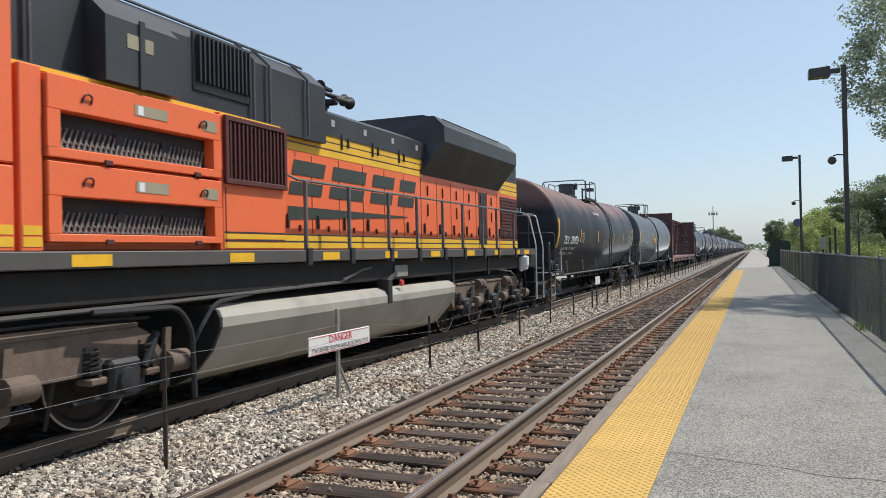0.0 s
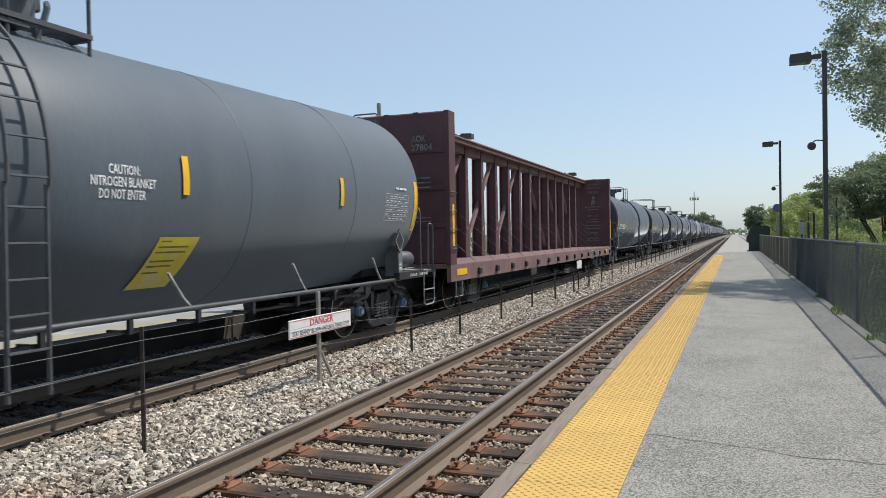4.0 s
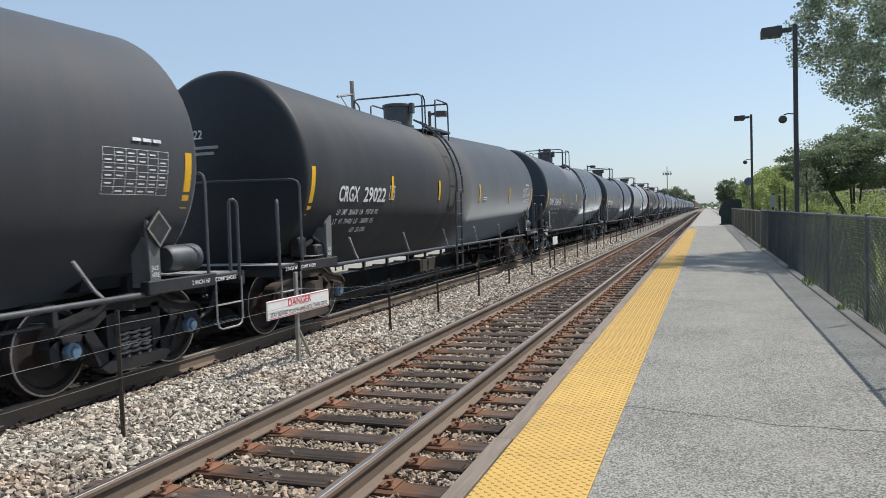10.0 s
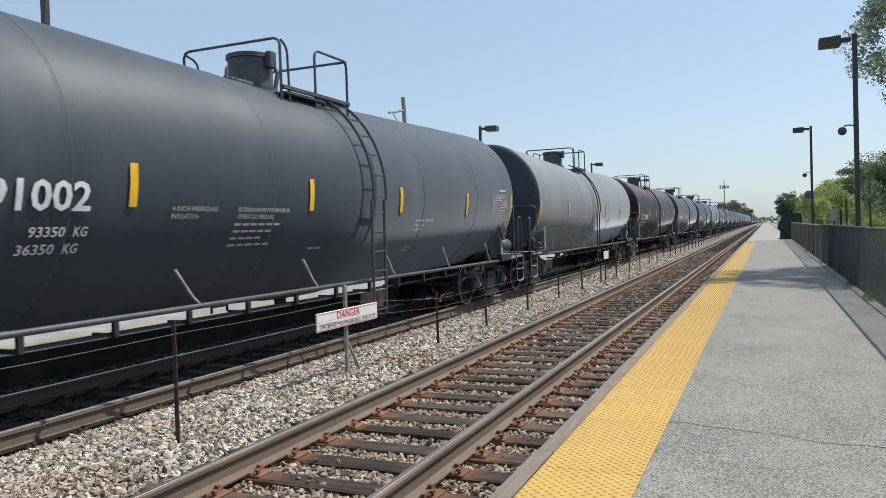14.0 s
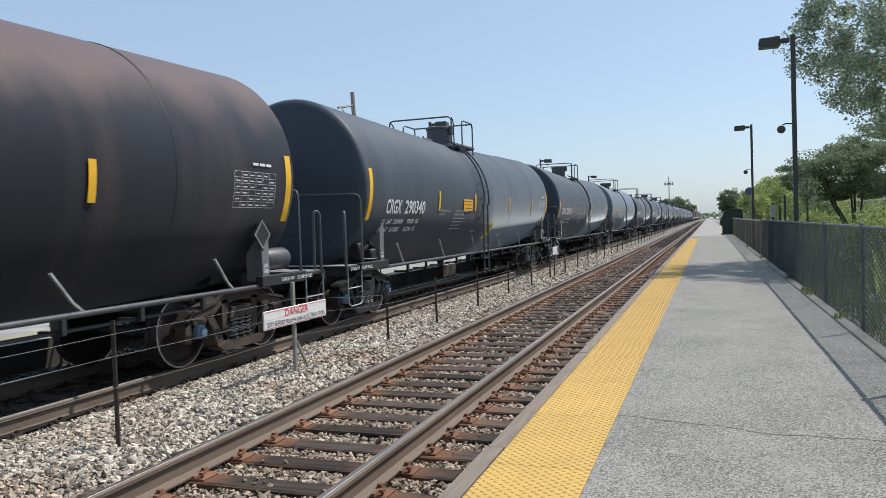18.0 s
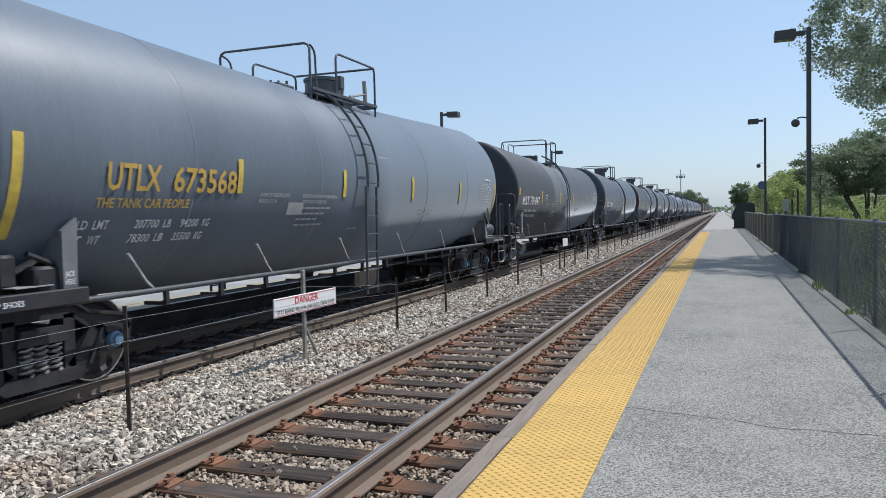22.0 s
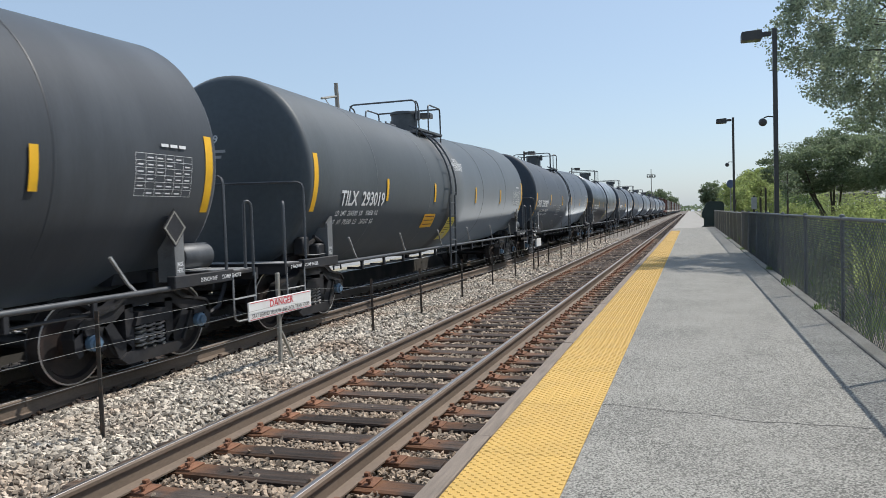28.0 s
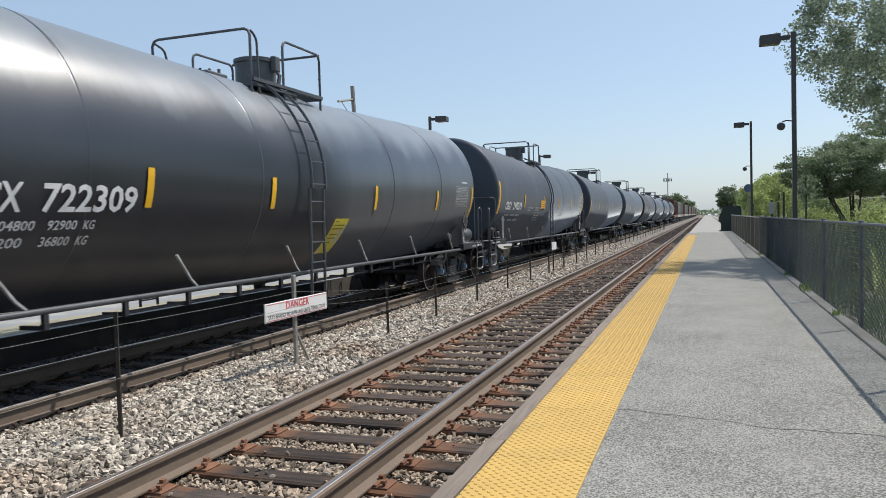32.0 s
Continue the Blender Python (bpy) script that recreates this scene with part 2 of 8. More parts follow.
    "tread_galv": mat("galvanised_tread", (0.34, 0.345, 0.35), 0.6, 0.3, var=0.3, scale=5, dirt=(0.12, 0.11, 0.10), dirt_amount=0.7, dirt_scale=6),
    "letter": mat("white_lettering", (0.70, 0.71, 0.72), 0.6, var=0.1, bump=0, dirt=(0.35, 0.35, 0.36), dirt_amount=0.4, dirt_scale=5),
    "letterdim": mat("faded_lettering", (0.34, 0.345, 0.35), 0.6, var=0.2, bump=0),
    "fadedstencil": mat("worn_stencil", (0.20, 0.185, 0.19), 0.7, var=0.5, scale=8, bump=0, dirt=(0.09, 0.04, 0.045), dirt_amount=0.9, dirt_scale=9),
    "letteryellow": mat("amber_lettering", (0.50, 0.32, 0.07), 0.6, var=0.2, scale=6, bump=0),
    "stripeworn": mat("worn_yellow_strip", (0.55, 0.40, 0.07), 0.6, var=0.25, scale=8, bump=0.02),
    "placard": mat("orange_placard", (0.80, 0.42, 0.02), 0.5, var=0.1, bump=0),
    "decal": mat("yellow_green_decal", (0.60, 0.50, 0.05), 0.5, var=0.15, bump=0, dirt=(0.5, 0.5, 0.4), dirt_amount=0.6, dirt_scale=4),
    "springs": mat("spring_steel", (0.30, 0.29, 0.28), 0.55, 0.6, var=0.3, bump=0.05),
    "orange": mat("locomotive_orange", (0.78, 0.15, 0.052), 0.42, var=0.07, scale=1.2, fine=30, bump=0.03, dirt=(0.5, 0.12, 0.04), dirt_amount=0.3, dirt_scale=1.2),
    "locoblack": mat("locomotive_black", (0.028, 0.030, 0.034), 0.45, var=0.25, scale=1.2, bump=0.04, dirt=(0.06, 0.06, 0.06), dirt_amount=0.5, dirt_scale=1),
    "locoyellow": mat("locomotive_yellow", (0.76, 0.44, 0.03), 0.45, var=0.08, bump=0.02, dirt=(0.4, 0.25, 0.04), dirt_amount=0.3),
    "locogreen": mat("dark_green_logo", (0.036, 0.044, 0.038), 0.5, var=0.2, bump=0.02),
    "sillblack": mat("brown_grimed_sill", (0.012, 0.010, 0.009), 0.7, var=0.5, scale=3, fine=30, dirt=(0.026, 0.021, 0.018), dirt_amount=0.6, dirt_scale=2.2),
    "sill": mat("grey_walkway_sill", (0.075, 0.07, 0.068), 0.55, var=0.2, scale=2, bump=0.05),
    "maroon": mat("dark_red_grille", (0.085, 0.02, 0.018), 0.6, var=0.2, bump=0.05),
    "fueltank": mat("silver_tank_paint", (0.38, 0.36, 0.315), 0.5, 0.1, var=0.12, scale=1.5, bump=0.05, dirt=(0.22, 0.20, 0.17), dirt_amount=0.7, dirt_scale=1),
    "mesh": mat("intake_screen", (0.20, 0.185, 0.175), 0.6, 0.3, var=0.4, scale=20, fine=120, bump=0.5),
    "boxred": mat("oxide_red_paint", (0.082, 0.034, 0.040), 0.65, var=0.25, scale=2, fine=30, bump=0.08, dirt=(0.11, 0.05, 0.04), dirt_amount=0.6, dirt_scale=1.5),
    "deckpink": mat("worn_red_deck", (0.17, 0.095, 0.095), 0.8, var=0.3, scale=3, fine=40, bump=0.3, dirt=(0.2, 0.14, 0.12), dirt_amount=0.6),
}


def rust_by_rails(m):
    """Rust washed off the plates onto the tie near each rail, black oil along its middle."""
    n, ln = m.node_tree.nodes, m.node_tree.links
    b = n["Principled BSDF"]
    old = b.inputs["Base Color"].links[0].from_socket
    co, xyz = n.new("ShaderNodeTexCoord"), n.new("ShaderNodeSeparateXYZ")
    ln.new(co.outputs["Object"], xyz.inputs[0])
    ab, sub, ab2 = [n.new("ShaderNodeMath") for _ in range(3)]
    ab.operation, sub.operation, ab2.operation = "ABSOLUTE", "SUBTRACT", "ABSOLUTE"
    sub.inputs[1].default_value = 0.7525
    ln.new(xyz.outputs["X"], ab.inputs[0]), ln.new(ab.outputs[0], sub.inputs[0]), ln.new(sub.outputs[0], ab2.inputs[0])
    no = n.new("ShaderNodeTexNoise")
    no.inputs["Scale"].default_value, no.inputs["Detail"].default_value = 5, 5
    info = n.new("ShaderNodeObjectInfo")
    shift = n.new("ShaderNodeVectorMath")
    shift.operation = "ADD"
    ln.new(co.outputs["Object"], shift.inputs[0]), ln.new(info.outputs["Location"], shift.inputs[1]), ln.new(shift.outputs[0], no.inputs["Vector"])
    wob = n.new("ShaderNodeMath")
    wob.operation = "MULTIPLY_ADD"
    wob.inputs[1].default_value = -0.75
    ln.new(no.outputs[0], wob.inputs[0]), ln.new(ab2.outputs[0], wob.inputs[2])
    mr = n.new("ShaderNodeMapRange")
    mr.inputs[1].default_value, mr.inputs[2].default_value = 0.02, -0.24
    mr.inputs[3].default_value, mr.inputs[4].default_value = 0.0, 0.8
    ln.new(wob.outputs[0], mr.inputs[0])
    mc = n.new("ShaderNodeMix")
    mc.data_type = "RGBA"
    mc.inputs[7].default_value = (0.19, 0.092, 0.05, 1)
    ln.new(mr.outputs[0], mc.inputs[0]), ln.new(old, mc.inputs[6]), ln.new(mc.outputs[2], b.inputs["Base Color"])


rust_by_rails(M["tie"])


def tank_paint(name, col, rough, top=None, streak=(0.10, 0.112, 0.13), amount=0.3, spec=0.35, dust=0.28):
    """Weathered tank paint: runs down the sides; with top, rust dust or painted sky shine on the upper shell in ragged
    runs.
    """
    m = mat(name, col, rough, spec=spec, var=0.22, scale=0.5, fine=26, bump=0.05, stretch=(0.35, 1.6, 0.35), dirt=streak, dirt_amount=amount, dirt_scale=1.1)
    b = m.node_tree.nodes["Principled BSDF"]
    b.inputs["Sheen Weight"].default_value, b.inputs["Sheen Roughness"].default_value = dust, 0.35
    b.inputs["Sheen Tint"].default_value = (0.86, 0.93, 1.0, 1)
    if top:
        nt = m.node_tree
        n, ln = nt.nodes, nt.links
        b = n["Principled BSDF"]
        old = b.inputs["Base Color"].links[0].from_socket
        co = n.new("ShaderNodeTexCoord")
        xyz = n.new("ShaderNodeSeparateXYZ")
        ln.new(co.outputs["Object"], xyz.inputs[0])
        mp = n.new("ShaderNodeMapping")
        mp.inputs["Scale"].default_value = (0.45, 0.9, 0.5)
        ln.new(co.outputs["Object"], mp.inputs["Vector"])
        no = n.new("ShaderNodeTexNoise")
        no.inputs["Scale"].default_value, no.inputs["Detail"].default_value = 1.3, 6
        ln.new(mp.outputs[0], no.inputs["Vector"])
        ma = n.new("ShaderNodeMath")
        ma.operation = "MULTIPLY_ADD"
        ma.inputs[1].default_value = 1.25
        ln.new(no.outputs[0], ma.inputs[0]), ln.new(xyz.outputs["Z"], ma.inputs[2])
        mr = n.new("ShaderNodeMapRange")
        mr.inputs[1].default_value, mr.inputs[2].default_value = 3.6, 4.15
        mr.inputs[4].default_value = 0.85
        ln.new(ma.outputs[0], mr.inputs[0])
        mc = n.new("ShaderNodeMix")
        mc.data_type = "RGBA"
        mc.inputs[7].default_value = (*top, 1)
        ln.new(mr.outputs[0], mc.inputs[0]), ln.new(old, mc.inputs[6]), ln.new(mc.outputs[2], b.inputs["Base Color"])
    return m


def add_wash(m, y0, y1, soft, z0, z1, col, amount, ragged=0.5):
    """A wash of spilt or wetted paint down the shell between y0 and y1, fading in from height z0 to z1, its edges in ragged runs."""
    n, ln = m.node_tree.nodes, m.node_tree.links
    b = n["Principled BSDF"]
    old = b.inputs["Base Color"].links[0].from_socket
    co, mp, no, xyz = n.new("ShaderNodeTexCoord"), n.new("ShaderNodeMapping"), n.new("ShaderNodeTexNoise"), n.new("ShaderNodeSeparateXYZ")
    mp.inputs["Scale"].default_value = (0.4, 2.2, 0.35)
    no.inputs["Scale"].default_value, no.inputs["Detail"].default_value = 1.6, 5
    ln.new(co.outputs["Object"], mp.inputs["Vector"]), ln.new(mp.outputs[0], no.inputs["Vector"]), ln.new(co.outputs["Object"], xyz.inputs[0])
    masks = []
    for axis_name, lo, hi, rag in (("Y", y0 - soft, y0 + soft, ragged), ("Y", y1 + soft, y1 - soft, ragged), ("Z", z0, z1, ragged * 2.4)):
        ma, mr = n.new("ShaderNodeMath"), n.new("ShaderNodeMapRange")
        ma.operation = "MULTIPLY_ADD"
        ma.inputs[1].default_value = rag
        ln.new(no.outputs[0], ma.inputs[0]), ln.new(xyz.outputs[axis_name], ma.inputs[2])
        mr.inputs[1].default_value, mr.inputs[2].default_value = lo + rag * 0.5, hi + rag * 0.5
        ln.new(ma.outputs[0], mr.inputs[0])
        masks.append(mr.outputs[0])
    p1, p2, p3 = [n.new("ShaderNodeMath") for _ in range(3)]
    p1.operation = p2.operation = p3.operation = "MULTIPLY"
    p3.inputs[1].default_value = amount
    ln.new(masks[0], p1.inputs[0]), ln.new(masks[1], p1.inputs[1]), ln.new(p1.outputs[0], p2.inputs[0]), ln.new(masks[2], p2.inputs[1]), ln.new(p2.outputs[0], p3.inputs[0])
    mc = n.new("ShaderNodeMix")
    mc.data_type = "RGBA"
    mc.inputs[7].default_value = (*col, 1)
    ln.new(p3.outputs[0], mc.inputs[0]), ln.new(old, mc.inputs[6]), ln.new(mc.outputs[2], b.inputs["Base Color"])
    return m


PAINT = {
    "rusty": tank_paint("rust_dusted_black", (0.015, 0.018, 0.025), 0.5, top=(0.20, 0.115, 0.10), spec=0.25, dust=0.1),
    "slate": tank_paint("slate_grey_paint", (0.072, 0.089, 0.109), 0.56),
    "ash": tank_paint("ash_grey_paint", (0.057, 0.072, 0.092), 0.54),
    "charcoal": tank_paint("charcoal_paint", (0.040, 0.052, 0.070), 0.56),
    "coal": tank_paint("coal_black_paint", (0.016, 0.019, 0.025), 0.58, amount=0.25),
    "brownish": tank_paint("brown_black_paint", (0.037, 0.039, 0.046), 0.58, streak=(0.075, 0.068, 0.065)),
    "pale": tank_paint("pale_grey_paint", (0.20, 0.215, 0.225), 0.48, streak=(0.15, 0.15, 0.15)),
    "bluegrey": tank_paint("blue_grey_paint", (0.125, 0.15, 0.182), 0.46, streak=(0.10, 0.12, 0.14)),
    # top here is the sky's reflection, painted as a pale upper half
    "gloss": tank_paint("glossy_black_sky_shine", (0.014, 0.019, 0.03), 0.34, top=(0.20, 0.22, 0.24), streak=(0.033, 0.037, 0.045), amount=0.2, spec=0.9, dust=0.1),
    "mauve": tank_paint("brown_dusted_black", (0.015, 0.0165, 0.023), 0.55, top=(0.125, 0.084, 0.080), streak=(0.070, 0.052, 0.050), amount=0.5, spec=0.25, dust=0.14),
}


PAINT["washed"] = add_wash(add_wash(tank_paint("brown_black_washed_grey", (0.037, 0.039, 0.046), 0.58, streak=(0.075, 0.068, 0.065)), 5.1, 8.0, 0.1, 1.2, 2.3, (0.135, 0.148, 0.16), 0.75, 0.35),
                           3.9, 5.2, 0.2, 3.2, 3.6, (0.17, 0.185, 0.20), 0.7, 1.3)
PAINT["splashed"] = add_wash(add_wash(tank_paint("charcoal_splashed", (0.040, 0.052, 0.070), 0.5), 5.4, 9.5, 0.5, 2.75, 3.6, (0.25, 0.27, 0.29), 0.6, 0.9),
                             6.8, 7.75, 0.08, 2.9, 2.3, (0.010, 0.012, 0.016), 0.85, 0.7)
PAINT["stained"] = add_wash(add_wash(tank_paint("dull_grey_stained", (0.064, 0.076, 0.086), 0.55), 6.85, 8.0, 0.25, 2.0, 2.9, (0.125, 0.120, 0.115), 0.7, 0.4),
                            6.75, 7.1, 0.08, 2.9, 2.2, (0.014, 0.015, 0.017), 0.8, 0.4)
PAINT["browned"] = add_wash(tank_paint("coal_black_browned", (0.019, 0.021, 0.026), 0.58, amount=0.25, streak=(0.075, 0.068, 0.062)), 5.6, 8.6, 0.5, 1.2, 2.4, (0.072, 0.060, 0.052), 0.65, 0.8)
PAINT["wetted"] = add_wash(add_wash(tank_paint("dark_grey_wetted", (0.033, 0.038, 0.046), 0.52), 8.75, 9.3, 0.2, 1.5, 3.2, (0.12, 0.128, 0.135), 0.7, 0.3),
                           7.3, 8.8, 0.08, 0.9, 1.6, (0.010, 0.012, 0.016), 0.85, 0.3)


# ---- geometry ----
class Geo:
    """Collects vertices and faces of one mesh."""

    def __init__(self):
        self.v, self.f = [], []

    def add(self, vs, fs):
        k = len(self.v)
        self.v += [tuple(p) for p in vs]
        self.f += [tuple(i + k for i in f) for f in fs]
        return self

    def box(self, x0, x1, y0, y1, z0, z1, c=0.0):
        if c <= 0:
            return self.add([(x, y, z) for x in (x0, x1) for y in (y0, y1) for z in (z0, z1)],
                            [(0, 1, 3, 2), (4, 6, 7, 5), (0, 4, 5, 1), (2, 3, 7, 6), (0, 2, 6, 4), (1, 5, 7, 3)])
        bm = bmesh.new()
        bmesh.ops.create_cube(bm, size=1, matrix=Matrix.Translation(((x0 + x1) / 2, (y0 + y1) / 2, (z0 + z1) / 2)) @ Matrix.Diagonal((x1 - x0, y1 - y0, z1 - z0, 1)))
        bmesh.ops.bevel(bm, geom=bm.edges[:], offset=c, segments=1, affect="EDGES")
        bm.verts.index_update()
        self.add([v.co[:] for v in bm.verts], [[v.index for v in f.verts] for f in bm.faces])
        bm.free()
        return self

    def prism(self, prof, a, b, axis="y", cap=True):
        """A profile of (u, v) swept from a to b along an axis: y: (x, z); x: (y, z); z: (x, y)."""
        n = len(prof)
        put = {"y": lambda u, v, w: (u, w, v), "x": lambda u, v, w: (w, u, v), "z": lambda u, v, w: (u, v, w)}[axis]
        vs = [put(u, v, w) for w in (a, b) for u, v in prof]
        fs = [(i, (i + 1) % n, n + (i + 1) % n, n + i) for i in range(n)]
        if cap:
            fs += [tuple(range(n - 1, -1, -1)), tuple(range(n, 2 * n))]
        return self.add(vs, fs)

    def tube(self, path, r, n=6, closed=False, cap=True):
        """A round bar along a path of points; r may be a list."""
        P = [Vector(p) for p in path]
        rs = r if isinstance(r, (list, tuple)) else [r] * len(P)
        rings, up = [], None
        for i, p in enumerate(P):
            d = (P[min(i + 1, len(P) - 1)] - P[max(i - 1, 0)]).normalized()
            if up is None:
                up = d.orthogonal().normalized()
            up = (up - d * up.dot(d))
            up = up.normalized() if up.length > 1e-6 else d.orthogonal().normalized()
            s = d.cross(up)
            rings.append([p + (up * math.cos(2 * math.pi * j / n) + s * math.sin(2 * math.pi * j / n)) * rs[i] for j in range(n)])
        vs = [q for ring in rings for q in ring]
        fs = [(i * n + j, i * n + (j + 1) % n, (i + 1) * n + (j + 1) % n, (i + 1) * n + j) for i in range(len(P) - 1) for j in range(n)]
        if cap:
            fs += [tuple(range(n - 1, -1, -1)), tuple(range((len(P) - 1) * n, len(P) * n))]
        return self.add(vs, fs)

    def lathe(self, prof, n=32, axis="y", at=(0, 0, 0), cap=True):
        """A profile of (along, radius) turned round an axis through at."""
        vs = []
        for a, r in prof:
            for j in range(n):
                c, s = r * math.cos(2 * math.pi * j / n), r * math.sin(2 * math.pi * j / n)
                p = {"y": (c, a, s), "x": (a, c, s), "z": (c, s, a)}[axis]
                vs.append((p[0] + at[0], p[1] + at[1], p[2] + at[2]))
        fs = [(i * n + j, i * n + (j + 1) % n, (i + 1) * n + (j + 1) % n, (i + 1) * n + j) for i in range(len(prof) - 1) for j in range(n)]
        if cap:
            fs += [tuple(range(n - 1, -1, -1)), tuple(range((len(prof) - 1) * n, len(prof) * n))]
        return self.add(vs, fs)

    def mesh(self, name, material, smooth=0.0):
        me = bpy.data.meshes.new(name)
        me.from_pydata(self.v, [], self.f)
        bm = bmesh.new()
        bm.from_mesh(me)
        bmesh.ops.recalc_face_normals(bm, faces=bm.faces)
        bm.to_mesh(me)
        bm.free()
        if smooth:
            me.polygons.foreach_set("use_smooth", [True] * len(me.polygons))
            me.set_sharp_from_angle(angle=radians(smooth))
        me.materials.append(material)
        return me


def obj(name, geo, material, parent=None, label="", smooth=0.0):
    me = geo if isinstance(geo, bpy.types.Mesh) else geo.mesh(name, material, smooth)
    ob = new(name, me)
    if parent is not None:
        ob.parent = parent
    if label:
        ob["label"] = label
    return ob


def thing(name, label, category, m=None, group="", kind=""):
    ob = new(name)
    ob.empty_display_size = 0.2
    if m is not None:
        ob.matrix_world = m
    return tagged(ob, label, category, group, kind)


FONT_CACHE = {}


def text_polys(s, size, width=0.0, bold=0.0):
    """Flat lettering as vertices (u, v) and faces, u from 0; width squeezes it to that length."""
    key = (s, size, width, bold)
    if key not in FONT_CACHE:
        cu = bpy.data.curves.new("lettering", "FONT")
        cu.body, cu.size, cu.resolution_u, cu.offset = s, size / 0.69, 2, bold
        tmp = bpy.data.objects.new("lettering", cu)
        me = tmp.to_mesh()
        vs = [(v.co.x, v.co.y) for v in me.vertices]
        fs = [tuple(p.vertices) for p in me.polygons]
        tmp.to_mesh_clear()
        bpy.data.objects.remove(tmp)
        bpy.data.curves.remove(cu)
        u0, u1 = min(v[0] for v in vs), max(v[0] for v in vs)
        k = width / (u1 - u0) if width else 1.0
        FONT_CACHE[key] = ([((u - u0) * k, v) for u, v in vs], fs)
    return FONT_CACHE[key]


def lettering(geo, s, size, place, width=0.0, bold=0.0, cut=0.0):
    """Adds lettering to geo; place maps (u, v) to a point. cut splits the letters into bands of that height, to follow a curve."""
    vs, fs = text_polys(s, size, width, bold)
    if not cut:
        return geo.add([place(u, v) for u, v in vs], fs)
    bm = bmesh.new()
    bv = [bm.verts.new((u, v, 0)) for u, v in vs]
    for f in fs:
        try:
            bm.faces.new([bv[i] for i in f])
        except ValueError:
            pass
    h = -size * 0.3
    while h < size * 1.2:
        bmesh.ops.bisect_plane(bm, geom=bm.verts[:] + bm.edges[:] + bm.faces[:], plane_co=(0, h, 0), plane_no=(0, 1, 0))
        h += cut
    bm.verts.index_update()
    geo.add([place(v.co.x, v.co.y) for v in bm.verts], [[v.index for v in f.verts] for f in bm.faces])
    bm.free()
    return geo

# ---- ground ----
rng = random.Random(7)
g = Geo()
g.add([(-900, -300, -0.62), (900, -300, -0.62), (900, 2600, -0.62), (-900, 2600, -0.62)], [(0, 1, 2, 3)])
tagged(obj("ground", g, M["soil"]), "rough grassy earth round the railway", "ground", kind="structure")

# ballast bed: shoulders, cribs below tie tops, a low ridge between the tracks
BED = [(-10.6, -0.60), (-9.3, -0.25), (-8.3, -0.235), (-6.2, -0.235), (-5.75, -0.175), (-5.3, -0.15), (-4.7, -0.145), (-4.45, -0.18), (-4.2, -0.262), (-1.7, -0.262), (-1.36, -0.235)]
g = Geo()
ys = [-40 + i * 2.0 for i in range(60)] + [80 + i * 40 for i in range(30)]
for y in ys:
    g.v += [(x, y, z + 0.012 * noise.noise((x * 3, y * 0.7, 0))) for x, z in BED]
k = len(BED)
g.f = [(i * k + j, i * k + j + 1, (i + 1) * k + j + 1, (i + 1) * k + j) for i in range(len(ys) - 1) for j in range(k - 1)]
nq = k - 1
far_bed, near_bed = Geo(), Geo()
far_bed.v, near_bed.v = list(g.v), list(g.v)
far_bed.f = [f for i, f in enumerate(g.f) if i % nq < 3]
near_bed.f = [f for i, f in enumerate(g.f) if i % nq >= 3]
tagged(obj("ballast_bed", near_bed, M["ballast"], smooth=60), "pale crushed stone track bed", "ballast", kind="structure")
# dark material puts the shade under the train into this bed
tagged(obj("ballast_bed", far_bed, M["ballast_far"], smooth=60), "track bed under the train, coloured dark for its shade", "ballast", kind="structure")


def bed_height(x):
    for (x0, z0), (x1, z1) in zip(BED, BED[1:]):
        if x0 <= x <= x1:
            return z0 + (z1 - z0) * (x - x0) / (x1 - x0)
    return -0.3


ROCKS = []
for i in range(12):          # angular chips: a skewed block with its corners knocked about
    r = random.Random(i)
    bm = bmesh.new()
    for cx, cy, cz in itertools.product((-1, 1), repeat=3):
        if r.random() < 0.12:
            continue
        bm.verts.new((cx * r.uniform(0.55, 1.2) + cz * 0.2, cy * r.uniform(0.35, 0.85), cz * r.uniform(0.25, 0.62)))
    for cz in (1, -1):
        bm.verts.new((r.uniform(-0.5, 0.5), r.uniform(-0.4, 0.4), cz * r.uniform(0.42, 0.62)))
    for cx in (1, -1):
        bm.verts.new((cx * r.uniform(0.95, 1.2), r.uniform(-0.3, 0.3), r.uniform(-0.15, 0.3)))
    bmesh.ops.convex_hull(bm, input=bm.verts)
    bmesh.ops.delete(bm, geom=[v for v in bm.verts if not v.link_faces], context="VERTS")
    bm.verts.index_update()
    ROCKS.append((np.array([v.co[:] for v in bm.verts]), [[v.index for v in f.verts] for f in bm.faces]))
    bm.free()


def rocks(name, material, label, spots):
    """One mesh of loose stones; spots: x, y, z, size."""
    V, F, k = [], [], 0
    for x, y, z, s in spots:
        vs, fs = ROCKS[rng.randrange(12)]
        q = np.array(Euler((rng.uniform(-0.7, 0.7), rng.uniform(-0.7, 0.7), rng.uniform(0, 6.28))).to_matrix()) * s
        V.append(vs @ q.T + (x, y, z))
        F += [[i + k for i in f] for f in fs]
        k += len(vs)
    me = bpy.data.meshes.new(name)
    me.from_pydata(np.concatenate(V).tolist(), [], F)
    me.materials.append(material)
    return tagged(new(name, me), label, "ballast", kind="stuff")


def strew(x0, x1, y0, y1, per, s0, s1, lift=0.0, keep=None):
    out = []
    for _ in range(int((x1 - x0) * (y1 - y0) * per)):
        x, y = rng.uniform(x0, x1), rng.uniform(y0, y1)
        if keep and not keep(x, y):
            continue
        out.append((x, y, bed_height(x) + lift + rng.uniform(-0.012, 0.018), rng.uniform(s0, s1)))
    return out


TIE_STEP = 0.498


